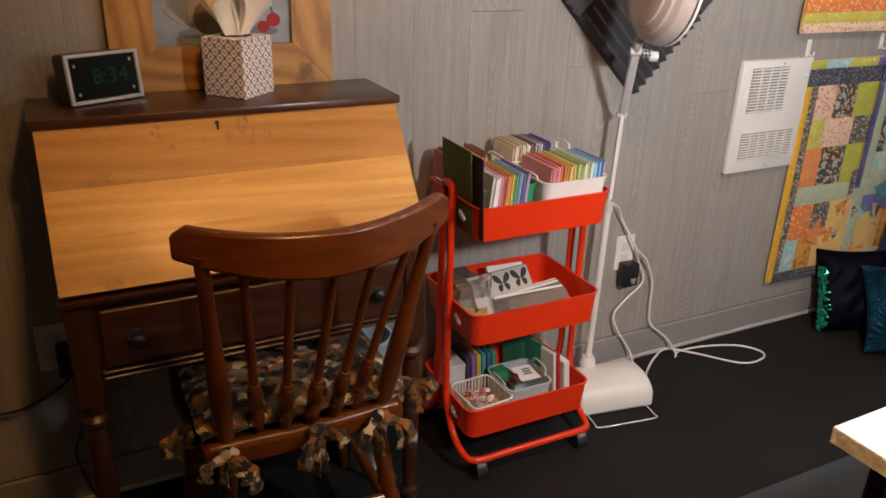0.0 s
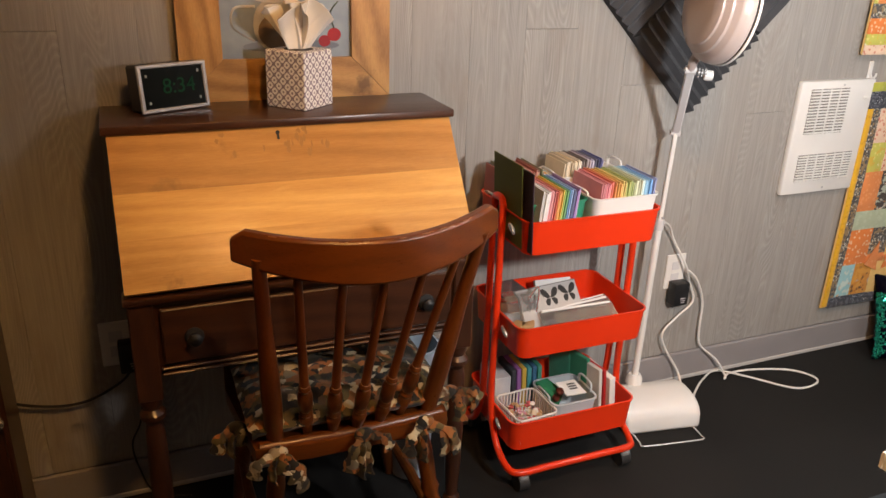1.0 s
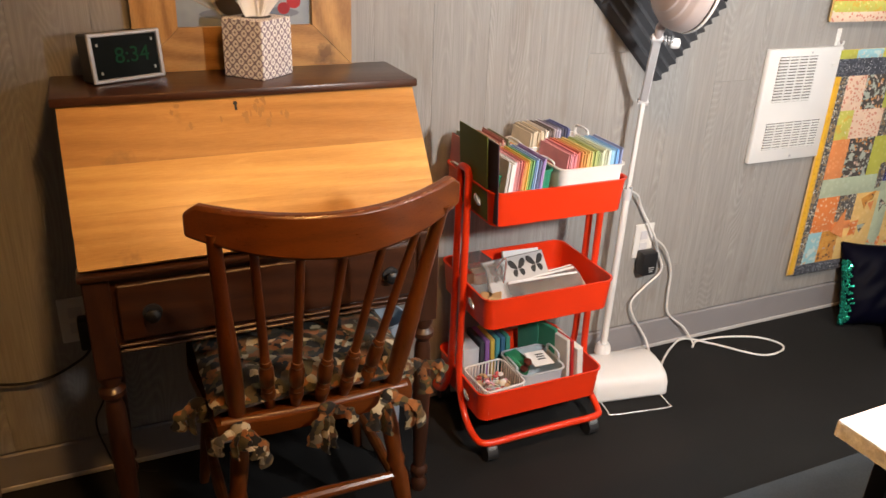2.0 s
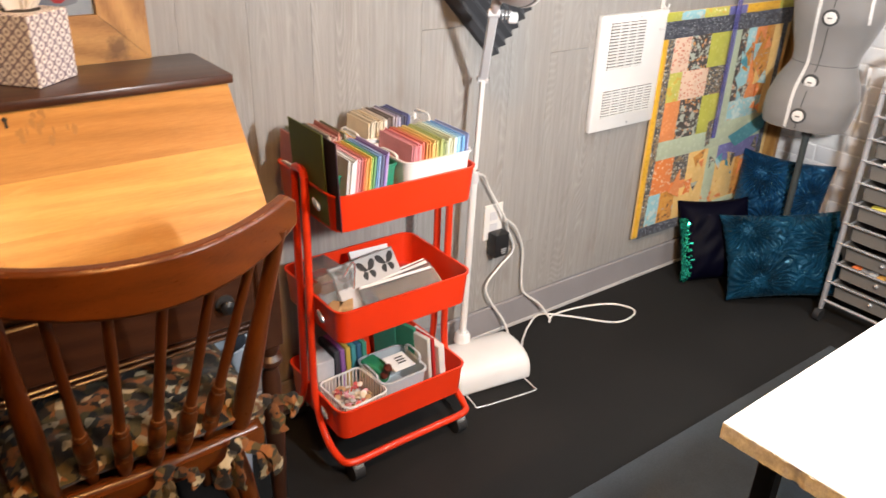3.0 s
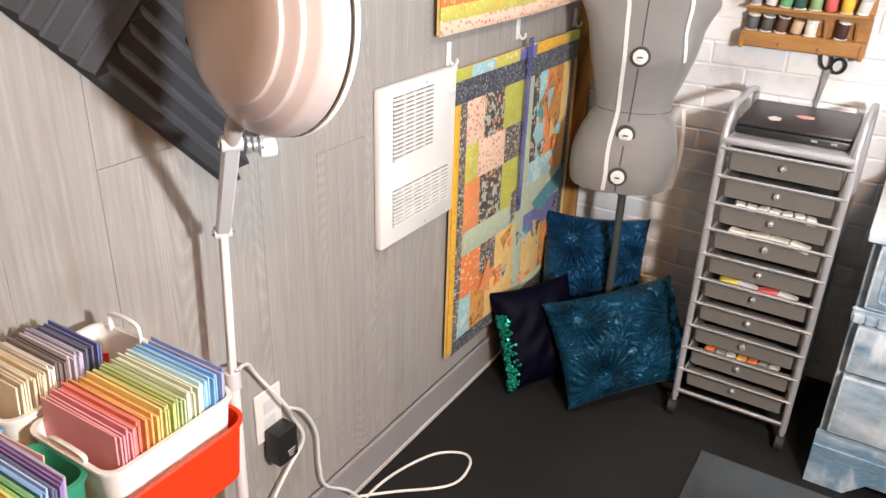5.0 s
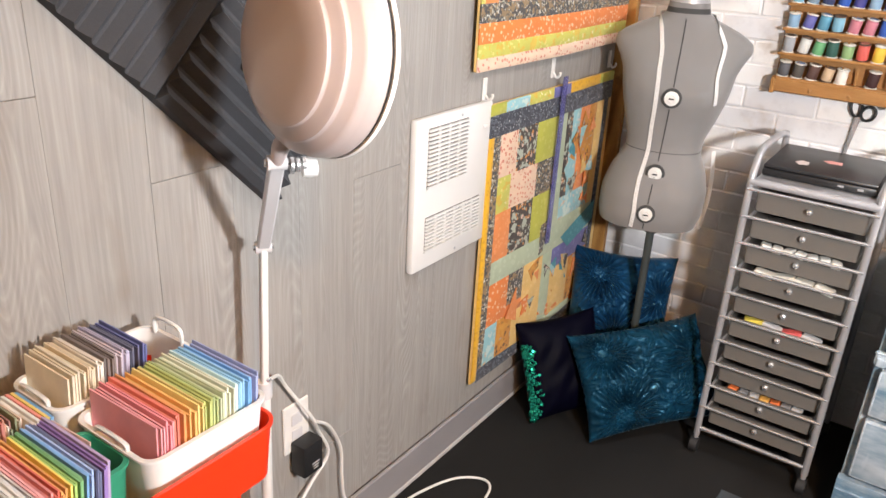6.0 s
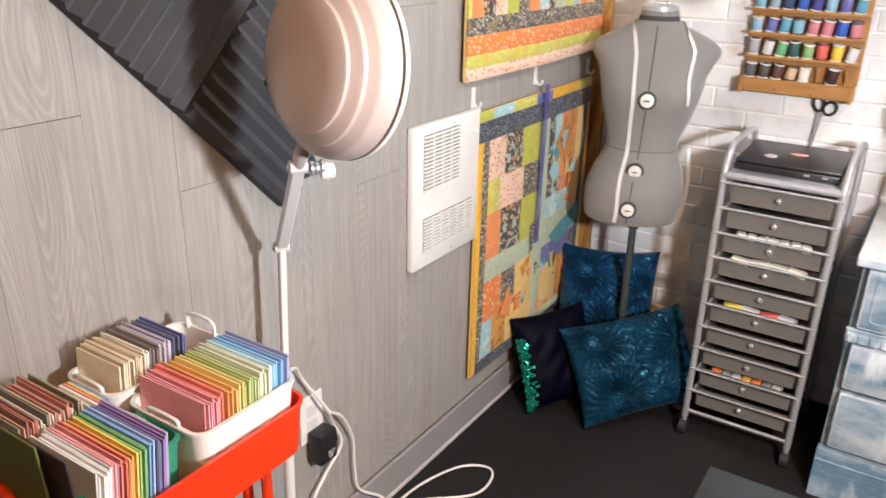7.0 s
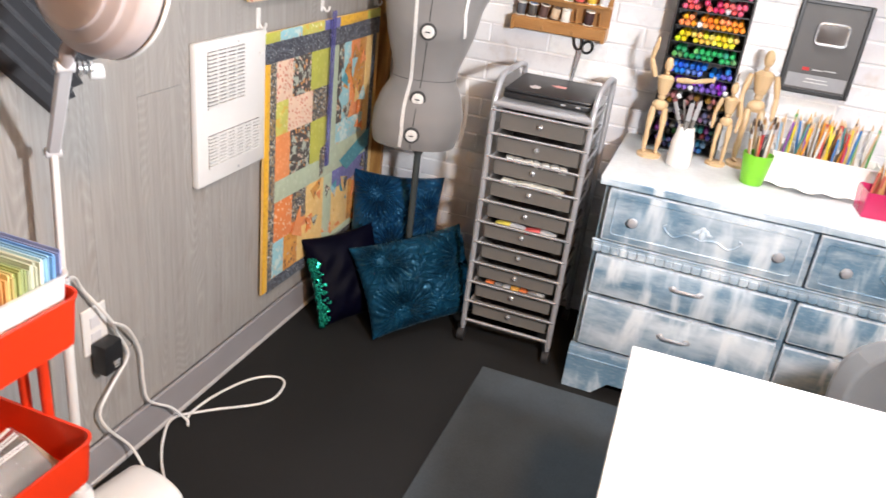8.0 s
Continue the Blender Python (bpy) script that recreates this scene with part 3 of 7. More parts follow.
# ---- things along the plank wall ----
def turned_leg(h, r):
    """A turned leg, square block above, vase and rings below."""
    return [(r * 0.62, 0), (r * 0.8, h * 0.03), (r * 0.7, h * 0.06), (r * 0.5, h * 0.08), (r * 0.8, h * 0.11), (r * 0.8, h * 0.13), (r * 0.55, h * 0.15), (r * 0.72, h * 0.35), (r * 0.82, h * 0.6), (r * 0.72, h * 0.84), (r * 0.55, h * 0.88), (r * 0.95, h * 0.91), (r * 0.95, h * 0.93), (r * 0.6, h * 0.95), (r * 0.85, h * 0.98), (r * 0.85, h)]


def slant_desk():
    x0, x1, yf, yt, yb, top, low, apron = 0.071, 0.790, 1.402, 1.590, 1.778, 1.016, 0.735, 0.55
    d = thing("slant_front_desk", pose(0, 0, 0), "slant-front writing desk, honey maple lid closed over dark mahogany body", "desk")
    w, cx = x1 - x0, (x0 + x1) / 2
    part("top", box((cx, (yt + yb) / 2 - 0.004, top - 0.009), (w + 0.02, yb - yt + 0.02, 0.018), 0.004, seg=2), MAT["mahogany"], d, "dark mahogany top board")
    side = [(yf + 0.03, low - 0.02), (yb, low - 0.02), (yb, top - 0.018), (yt + 0.02, top - 0.018)]
    for x in (x0 + 0.004, x1 - 0.022):
        m = Matrix.Translation((x, 0, 0)) @ Matrix(((0, 0, 1, 0), (1, 0, 0, 0), (0, 1, 0, 0), (0, 0, 0, 1)))
        part("side_panel", prism(side, 0.018, m=m), MAT["mahogany"], d)
    part("back_panel", box((cx, yb - 0.006, (apron + top) / 2), (w - 0.01, 0.012, top - apron - 0.02)), MAT["mahogany"], d)
    # the lid: three boards, glued edge to edge
    a, b = Vector((0, yf + 0.004, low)), Vector((0, yt + 0.004, top - 0.02))
    run = b - a
    tilt = math.atan2(run.z, run.y)
    lid = new("lid")
    lid.parent = d
    lid.matrix_local = pose(cx, a.y, a.z, math.degrees(tilt))
    length, y = run.length, 0.0
    for h, tone in ((0.32, "maple"), (0.29, "maple_pale"), (0.39, "maple_brown")):
        part("board", box((0, y + h * length / 2, 0), (w, h * length - 0.00005, 0.018)), MAT[tone], lid)
        y += h * length
    # raised black shapes on the solid lid stand for the shade in the hole
    part("keyhole", lathe([(0.0045, 0.0085), (0.0045, 0.0105)], 12, m=pose(-0.03, length - 0.018, 0)), MAT["ink"], lid)
    part("keyhole", box((-0.03, length - 0.026, 0.0096), (0.005, 0.014, 0.0018)), MAT["ink"], lid)
    rnd = random.Random(5)
    for k in range(22):
        near = k < 14
        cx2 = rnd.gauss(0.035, 0.022) if near else rnd.uniform(-0.16, 0.10)
        cy2 = length - abs(rnd.gauss(0.035, 0.016)) - 0.012
        rx, ry = rnd.uniform(0.002, 0.006), rnd.uniform(0.004, 0.013)
        out = [(cx2 + rx * rnd.uniform(0.5, 1.1) * math.cos(q * 0.3696), cy2 + ry * rnd.uniform(0.5, 1.1) * math.sin(q * 0.3696)) for q in range(17)]
        part("stain", prism(out, 0.0003 + 0.00002 * k, m=pose(0, 0, 0.0089)), tint(0.34, 0.16, 0.04, 0.5), lid)
    part("rail", box((cx, yf + 0.02, low - 0.014), (w + 0.012, 0.05, 0.014), 0.004, seg=2), MAT["mahogany"], d)
    part("bottom_board", box((cx, (yf + yb) / 2 + 0.01, apron + 0.004), (w - 0.02, yb - yf - 0.03, 0.008)), MAT["mahogany"], d)
    part("apron", box((cx, yf + 0.022, (low + apron) / 2 - 0.01), (w - 0.02, 0.02, low - apron - 0.02), 0.002), MAT["mahogany"], d)
    for x in (x0, x1):
        for y in (yf + 0.025, yb - 0.03):
            sx = x + (0.024 if x == x0 else -0.024)
            leg = part("leg", box((sx, y, (low + apron) / 2 - 0.03), (0.048, 0.046, low - apron + 0.04), 0.003), MAT["mahogany_up"], d)
            part("turning", lathe(turned_leg(apron - 0.05, 0.027), 18, m=pose(sx, y, 0)), MAT["mahogany_up"], leg)
    drawer = part("drawer", box((cx, yf + 0.008, 0.640), (w - 0.115, 0.020, 0.118), 0.003), MAT["mahogany"], d)
    for z in (0.570, 0.558):
        part("moulding", box((cx, yf + 0.006, z), (w - 0.10, 0.016, 0.006), 0.0025), MAT["mahogany"], drawer)
    for x in (cx - 0.243, cx + 0.243):
        knob = part("knob", lathe([(0.007, 0), (0.006, 0.008), (0.013, 0.014), (0.014, 0.02), (0.009, 0.025), (0.004, 0.026)], 16, m=pose(x, yf - 0.002, 0.635, 90)), MAT["black"], drawer, "dark turned knob")
        part("plate", lathe([(0.019, 0), (0.018, 0.003), (0.012, 0.004)], 16, m=pose(x, yf - 0.002, 0.635, 90)), MAT["rubber"], knob)


slant_desk()


def shove(before, by):
    """Slides all that was built since, things whole."""
    for ob in bpy.data.objects:
        if ob not in before and ob.parent is None:
            ob.matrix_world = Matrix.Translation(by) @ ob.matrix_world



def spindle_chair():
    c = thing("spindle_back_chair", pose(0, 0, 0), "reddish-brown wooden spindle-back chair tucked under the desk", "chair")
    # crest rail, bowed back in the middle
    def crest(u, v):
        s = 2 * u - 1
        drop = 0.080 * (1 - 0.28 * s * s)
        return Vector((0.4715 + 0.2360 * s, 1.178 - 0.082 * (1 - s * s), 0.935 - 0.016 * (1 - s * s) - drop * (1 - v) - 0.018 * max(0, abs(s) - 0.93) / 0.07 * v))
    rail = part("crest_rail", sheet(crest, 24, 6, 0.022), MAT["cherry"], c)
    bmesh_mod = rail.modifiers.new("edge", "BEVEL")
    bmesh_mod.width, bmesh_mod.segments, bmesh_mod.angle_limit = 0.006, 2, radians(50)
    rnd = random.Random(3)
    for k in range(16):
        u = rnd.uniform(0.1, 0.95)
        p = crest(u, 1.0)
        q = crest(u + rnd.uniform(0.006, 0.03), 1.0)
        part("worn_patch", tube([p + Vector((0, -0.0085, -0.0012)), q + Vector((0, -0.0085, -0.0012))], 0.0009, 6), MAT["worn"], rail)
    back_y = 1.275
    for s in (-1, 1):
        top, low = Vector((0.4715 + 0.199 * s, 1.150, 0.888)), Vector((0.463 + 0.160 * s, back_y, 0.44))
        n = 14
        pts = [low.lerp(top, k / n) for k in range(n + 1)]
        part("back_post", tube(pts, [0.0165 - 0.0045 * k / n + 0.004 * math.sin(math.pi * min(1, k / n * 1.6)) for k in range(n + 1)], 14), MAT["cherry_up"], c)
    for k in range(5):
        f = (k - 2) / 2
        top, low = crest(0.5 + 0.30 * f, 0.1), Vector((0.465 + 0.098 * f, back_y - 0.018 + 0.02 * f * f, 0.45))
        prof = [(0, 0.010), (0.05, 0.012), (0.08, 0.0145), (0.11, 0.0145), (0.125, 0.010), (0.14, 0.014), (0.16, 0.010), (0.18, 0.0145), (0.27, 0.0148), (0.30, 0.010), (0.315, 0.0125), (0.335, 0.009), (0.5, 0.0088), (0.75, 0.0082), (1, 0.0075)]
        sp = part("spindle", tube([low.lerp(top, t) for t, r in prof], [r for t, r in prof], 12), MAT["cherry_up"], c)
        for t, r in ((0.125, 0.0108), (0.16, 0.0108), (0.30, 0.0107), (0.335, 0.0098)):
            mid, d = low.lerp(top, t), (top - low).normalized() * 0.0011
            part("worn_ring", cyl(mid - d, mid + d, r, n=12), MAT["worn_ring"], sp, "pale worn ring")
    seat = [(x + 0.460, y + 1.44) for x, y in ((-0.20, -0.19), (-0.10, -0.205), (0.10, -0.205), (0.20, -0.19), (0.225, 0.05), (0.21, 0.2), (-0.21, 0.2), (-0.225, 0.05))]
    part("seat", prism(seat, 0.034, m=pose(0, 0, 0.412)), MAT["cherry"], c)
    part("rear_rail", tube([(0.27, 1.262, 0.440), (0.46, 1.250, 0.442), (0.65, 1.262, 0.440)], 0.013, 14), MAT["cherry"], c)
    for sx, sy in ((-1, -1), (1, -1), (-1, 1), (1, 1)):
        top, low = Vector((0.460 + 0.15 * sx, 1.44 + 0.155 * sy, 0.415)), Vector((0.460 + 0.205 * sx, 1.44 + 0.205 * sy, 0.0))
        pr = [(0, 0.012), (0.1, 0.014), (0.3, 0.018), (0.5, 0.021), (0.56, 0.016), (0.6, 0.021), (0.64, 0.017), (0.8, 0.019), (1, 0.014)]
        part("leg", tube([low.lerp(top, t) for t, r in pr], [r for t, r in pr], 12), MAT["cherry_up"], c)
    for sx in (-1, 1):
        part("stretcher", tube([(0.460 + 0.187 * sx, 1.262, 0.15), (0.460 + 0.190 * sx, 1.44, 0.153), (0.460 + 0.187 * sx, 1.618, 0.15)], [0.009, 0.014, 0.009], 10), MAT["cherry"], c)
    part("stretcher", tube([(0.275, 1.258, 0.21), (0.46, 1.258, 0.212), (0.645, 1.258, 0.21)], [0.009, 0.014, 0.009], 10), MAT["cherry"], c)
    # a cushion, lumpy and tied on with gathered strips
    rnd = random.Random(8)
    lumps = [(rnd.uniform(-0.2, 0.2), rnd.uniform(-0.2, 0.2), rnd.uniform(0.02, 0.04)) for k in range(60)]

    def puff(u, v):
        x, y = (u - 0.5) * 0.41, (v - 0.5) * 0.40
        e = max(0.0, 1 - max(abs(2 * u - 1), abs(2 * v - 1)) ** 6)
        z = 0.472 + 0.024 * e + sum(0.010 * math.exp(-((x - a) ** 2 + (y - b) ** 2) / (r * r * 0.6)) for a, b, r in lumps) * e
        return (0.462 + x, 1.46 + y, z)
    pad = tagged(part("seat_cushion", sheet(puff, 36, 36, 0.02), MAT["cushion"]), "lumpy camouflage-print seat cushion tied to the chair", "cushion")
    for base, spread in (((0.30, 1.235, 0.44), 1.0), ((0.47, 1.225, 0.45), 1.3), ((0.60, 1.225, 0.45), 1.0), ((0.685, 1.30, 0.46), 1.2), ((0.235, 1.33, 0.45), 0.9)):
        for k in range(5):
            a = rnd.uniform(-1, 1)
            end = Vector((base[0] + 0.06 * a * spread, base[1] - rnd.uniform(0.010, 0.035), base[2] - rnd.uniform(0.005, 0.085)))
            mid = Vector(base).lerp(end, 0.5) + Vector((0.02 * a, -0.012, 0.015))
            pts = curve([base, mid, end], 6)
            part("tie_strip", tube(pts, [0.005 + 0.012 * j / len(pts) + 0.003 * math.sin(j * 1.7 + 4 * a) for j in range(len(pts))], 9, flat=0.28), MAT["cushion"], pad)
        part("knot", ball(base, 0.017, s=(1.2, 0.8, 0.9)), MAT["cushion"], pad)


before = set(bpy.data.objects)
spindle_chair()
shove(before, (0.010, 0.004, 0))


def paper_stack(x, y, z, n, colours, dx, wide, tall, lean=0.0, rnd=None, group="paper sheets", name="paper_sheet", label="sheet of coloured card standing in a bin", mixed=False):
    """Cards on edge, one behind another along x."""
    for k in range(n):
        c = colours[min(len(colours) - 1, int(k * len(colours) / n))] if not mixed else colours[rnd.randrange(len(colours))]
        j = [rnd.uniform(-1, 1) for q in range(4)]
        h = tall * (1 + 0.03 * j[0] + (0.05 * j[1] if mixed else 0))
        c = tuple(max(0.01, min(0.9, (0.84 * q + 0.11) * (1 + 0.14 * j[3]))) for q in c)
        bm = box((0, 0, h / 2), (dx * 0.80, wide * (1 + 0.02 * j[1]), h), 0)
        solo(name, bm, tint(*[round(q, 2) for q in c]), pose(x + k * dx, y + 0.004 * j[2], z, 0, lean + 0.5 * j[1], 0.6 * j[2]), label, "paper", group)


RAINBOW = [(0.78, 0.26, 0.30), (0.80, 0.22, 0.26), (0.78, 0.13, 0.06), (0.80, 0.28, 0.03), (0.82, 0.42, 0.06), (0.78, 0.60, 0.16), (0.45, 0.52, 0.10), (0.35, 0.45, 0.14), (0.55, 0.62, 0.38), (0.66, 0.70, 0.52), (0.50, 0.68, 0.68), (0.22, 0.50, 0.72), (0.08, 0.34, 0.70), (0.25, 0.30, 0.55)]
RAINBOW2 = [(0.78, 0.77, 0.75), (0.78, 0.77, 0.74), (0.70, 0.70, 0.72), (0.72, 0.30, 0.32), (0.75, 0.22, 0.22), (0.78, 0.10, 0.04), (0.82, 0.35, 0.04), (0.80, 0.58, 0.05), (0.30, 0.55, 0.08), (0.10, 0.40, 0.12), (0.10, 0.35, 0.70), (0.30, 0.45, 0.75), (0.04, 0.06, 0.20), (0.22, 0.10, 0.45), (0.35, 0.25, 0.45)]
CREAM = [(0.78, 0.68, 0.50), (0.76, 0.66, 0.46), (0.72, 0.60, 0.40), (0.74, 0.68, 0.60), (0.10, 0.06, 0.05), (0.55, 0.48, 0.55), (0.40, 0.36, 0.50), (0.02, 0.03, 0.12), (0.03, 0.05, 0.28)]
PRINTS = [(0.16, 0.20, 0.08), (0.45, 0.38, 0.26), (0.30, 0.08, 0.06), (0.60, 0.55, 0.45), (0.55, 0.12, 0.09), (0.68, 0.32, 0.20), (0.50, 0.16, 0.10), (0.64, 0.50, 0.40), (0.10, 0.09, 0.08), (0.66, 0.60, 0.52)]


def handled_bin(name, at, w, d, h, material, label, handles=True):
    b = thing(name, pose(*at), label, "bin", "storage bins on the cart")
    part("body", tub(w, d, h, 0.02, 0.0025, 0.9, 0.004), material, b)
    for s in (-1, 1) if handles else ():
        x = s * (w / 2 - 0.002)
        part("handle", tube(curve([(x, -0.03, h - 0.004), (x, -0.026, h + (0.022 if s > 0 else 0.006)), (x, 0.026, h + (0.022 if s > 0 else 0.006)), (x, 0.03, h - 0.004)], 6), 0.0042, 8, flat=0.7), material, b)
    return b


def utility_cart():
    x0, x1, yf, yb = 0.945, 1.326, 1.472, 1.752
    cx, cy, w, d = (x0 + x1) / 2, (yf + yb) / 2, x1 - x0, yb - yf
    c = thing("utility_cart", pose(cx, cy, 0), "three-tier bright red metal rolling cart filled with craft supplies", "cart")
    for z in (0.763, 0.482, 0.204):
        tray = part("tray", tub(w, d, 0.086, 0.028, 0.002, 0.97, 0.0035), MAT["red"], c, m=pose(0, 0, z - 0.086))
        for s in (-1, 1):
            part("wing_nut", ball((s * (w / 2 + 0.007), -0.070, 0.050), 0.011, s=(0.6, 1.7, 0.7), m=pose(0, 0, 0, 35)), MAT["chrome"], tray, "chrome wing nut")
    for s in (-1, 1):
        X = s * (w / 2 + 0.010)
        for side in (-1, 1):
            y = side * 0.024
            pts = [(X, y, 0.775), (X, y, 0.6), (X, y, 0.4), (X, y, 0.24), (X, y * 1.6, 0.165), (X * 0.99, side * 0.075, 0.098), (X * 0.97, side * (d / 2 - 0.01), 0.068), (X * 0.86, side * (d / 2 + 0.020), 0.064), (X * 0.4, side * (d / 2 + 0.022), 0.064), (0, side * (d / 2 + 0.022), 0.064)]
            part("frame_tube", tube(curve(pts, 6), 0.0095, 12), MAT["red"], c)
        part("frame_tube", tube(curve([(X, -0.024, 0.77), (X, -0.015, 0.785), (X, 0.015, 0.785), (X, 0.024, 0.77)], 5), 0.0095, 12), MAT["red"], c)
        for side in (-1, 1):
            px, py = s * (w / 2 - 0.030), side * (d / 2 + 0.016)
            cas = part("castor", cyl((px, py, 0.060), (px, py, 0.048), 0.010), MAT["chrome"], c, "chrome and black castor")
            part("fork", box((px + 0.003, py + 0.002, 0.046), (0.030, 0.030, 0.020), 0.008, seg=2), MAT["chrome"], cas)
            part("wheel", cyl((px - 0.012, py + 0.008, 0.025), (px + 0.018, py + 0.008, 0.025), 0.025, n=22), MAT["rubber"], cas)
    rnd = random.Random(11)
    top, mid, low = 0.680, 0.399, 0.121
    handled_bin("card_bin", (1.226, 1.560, top), 0.185, 0.150, 0.118, MAT["plastic"], "white plastic bin packed with rainbow cards")
    paper_stack(1.148, 1.560, top + 0.004, 56, RAINBOW, 0.00283, 0.132, 0.148, 3, rnd)
    handled_bin("card_bin", (1.222, 1.700, top), 0.208, 0.110, 0.128, MAT["plastic"], "white plastic bin half full of cream and navy cards")
    paper_stack(1.130, 1.700, top + 0.004, 38, CREAM, 0.0030, 0.100, 0.162, 4, rnd)
    handled_bin("card_bin", (1.045, 1.562, top), 0.172, 0.096, 0.112, MAT["green_plastic"], "teal green plastic bin packed with coloured cards", False)
    paper_stack(0.974, 1.550, top + 0.004, 35, RAINBOW2, 0.0029, 0.132, 0.145, 6, rnd)
    solo("card_folder", box((0, 0, 0.065), (0.002, 0.075, 0.13), 0.0005), tint(0.72, 0.50, 0.42), pose(1.083, 1.590, top + 0.006, 0, 9, 3), "pale pink card leaning at the end of the green bin", "card")
    handled_bin("card_bin", (1.015, 1.690, top), 0.13, 0.115, 0.08, MAT["plastic"], "white bin of patterned papers")
    paper_stack(0.955, 1.690, top + 0.004, 44, PRINTS, 0.0025, 0.115, 0.150, 3, rnd, mixed=True, label="sheet of patterned paper standing in a bin")
    paper_stack(1.068, 1.678, top + 0.004, 5, [(0.75, 0.72, 0.68), (0.75, 0.2, 0.15), (0.78, 0.55, 0.05), (0.1, 0.35, 0.65)], 0.005, 0.085, 0.128, 8, rnd)
    solo("card_folder", box((0, 0, 0.1), (0.003, 0.165, 0.2), 0.001), tint(0.035, 0.018, 0.032), pose(0.9565, 1.548, top + 0.003, 0, -3, 0), "tall dark plum card standing at the end of the cart", "card")
    solo("card_folder", box((0, 0, 0.104), (0.003, 0.150, 0.208), 0.001), tint(0.12, 0.15, 0.03), pose(0.9505, 1.582, top + 0.003, 0, -3.5, 0), "tall olive green card standing at the end of the cart", "card")
    # middle tier
    st = thing("stamp_sheet", pose(1.108, 1.545, mid + 0.008, 52, 0, 7) @ Matrix.Scale(1.10, 4), "clear stamp set card with black butterflies in a plastic sleeve", "stamp set")
    part("card", box((0, 0.062, 0), (0.175, 0.122, 0.003)), tint(0.44, 0.43, 0.42), st)
    for k, (bx, by) in enumerate(((-0.056, 0.088), (0.004, 0.092), (0.058, 0.094))):
        for s in (-1, 1):
            ink = MAT["ink"] if k else tint(0.25, 0.24, 0.23)
            up = [(0.0, 0.0), (0.006, 0.014), (0.013, 0.020), (0.019, 0.019), (0.020, 0.012), (0.015, 0.004), (0.006, -0.001)]
            dn = [(0.001, -0.002), (0.009, -0.001), (0.014, -0.006), (0.013, -0.013), (0.008, -0.017), (0.004, -0.012)]
            for wing in (up, dn):
                part("butterfly_wing", prism([(bx + 1.25 * s * px, by + 1.2 * py) for px, py in wing], 0.0006, m=pose(0, 0, 0.0017)), ink, st)
    part("backing", box((0, 0.063, -0.004), (0.182, 0.126, 0.003)), tint(0.18, 0.17, 0.16), st)
    for k in range(8):
        sl = thing("plastic_sleeve", pose(1.160 + 0.006 * k, 1.487 + 0.007 * k, mid + 0.008, 40 - 1.5 * k, rnd.uniform(-2, 2), 1 + 1.3 * k), "clear plastic sleeve of die-cut shapes leaning in the cart", "sleeve", "plastic sleeves")
        part("film", box((0, 0.050, 0), (0.225, 0.100, 0.0035), 0.001), MAT["slip"], sl)
        if k % 3 < 2:
            part("header", box((0, 0.0985, 0.0), (0.215, 0.0035, 0.0042), 0.001), MAT["paper"], sl, "white card edge")
        else:
            part("insert", box((0.02, 0.045, 0.0), (0.19, 0.080, 0.002)), tint(0.34, 0.25, 0.17), sl)
    solo("paper_pad", box((0, 0.05, 0), (0.11, 0.11, 0.012), 0.001), MAT["paper"], pose(1.16, 1.65, mid + 0.004, 58, 0, -4), "white notepad leaning at the back of the cart", "pad")
    crate = thing("stamp_case", pose(1.0, 1.64, mid + 0.002, 0, 0, 6), "clear acrylic case of patterned stamps", "case")
    part("body", box((0, 0, 0.055), (0.09, 0.12, 0.11), 0.004), MAT["glass"], crate)
    part("insert", box((0, -0.02, 0.045), (0.08, 0.004, 0.085)), tint(0.35, 0.18, 0.10), crate)
    part("insert", box((0, -0.035, 0.035), (0.08, 0.004, 0.06)), tint(0.55, 0.62, 0.66), crate)
    part("handle", tube(curve([(0.02, -0.055, 0.10), (0.045, -0.062, 0.135), (0.045, -0.062, 0.07), (0.04, -0.058, 0.03)], 6), 0.003, 8), MAT["chrome"], crate)
    for k in range(4):
        solo("wood_block", box((0, 0, 0.012), (0.05, 0.035, 0.024), 0.003), tint(0.45, 0.27, 0.12), pose(0.985 + 0.03 * (k % 2), 1.53 + 0.03 * (k // 2), mid + 0.003 + 0.024 * (k // 2), 0, 0, 20 * k), "small wooden stamp block", "stamp", "stamp blocks")
    # lower tier
    bas = thing("slotted_basket", pose(1.022, 1.545, low, 0, 0, 4), "white slotted plastic basket full of buttons", "basket")
    part("body", tub(0.118, 0.125, 0.02, 0.015, 0.003, 0.95), MAT["plastic"], bas)
    part("rim", tube([(x, y, 0.086) for x, y in rounded(0.124, 0.131, 0.018)], 0.003, 6, True), MAT["plastic"], bas)
    for x, y in ((x, y) for k in range(-5, 6) for x, y in ((k * 0.0105, -0.064), (k * 0.0105, 0.064), (-0.060, k * 0.0112), (0.060, k * 0.0112))):
        part("bar", box((x, y, 0.052), (0.0035, 0.0035, 0.07)), MAT["plastic"], bas)
    for k in range(70):
        hue = ((0.6, 0.1, 0.1), (0.75, 0.65, 0.5), (0.5, 0.3, 0.15), (0.7, 0.35, 0.4), (0.75, 0.72, 0.68))[k % 5]
        solo("button", lathe([(0.007, 0), (0.008, 0.001), (0.008, 0.0025), (0.006, 0.003)], 10), tint(*hue), pose(1.022 + rnd.uniform(-0.045, 0.045), 1.545 + rnd.uniform(-0.048, 0.048), low + 0.028 + 0.012 * (k % 4), rnd.uniform(-40, 40), rnd.uniform(-40, 40)), "small loose button in a basket", "button", "buttons")
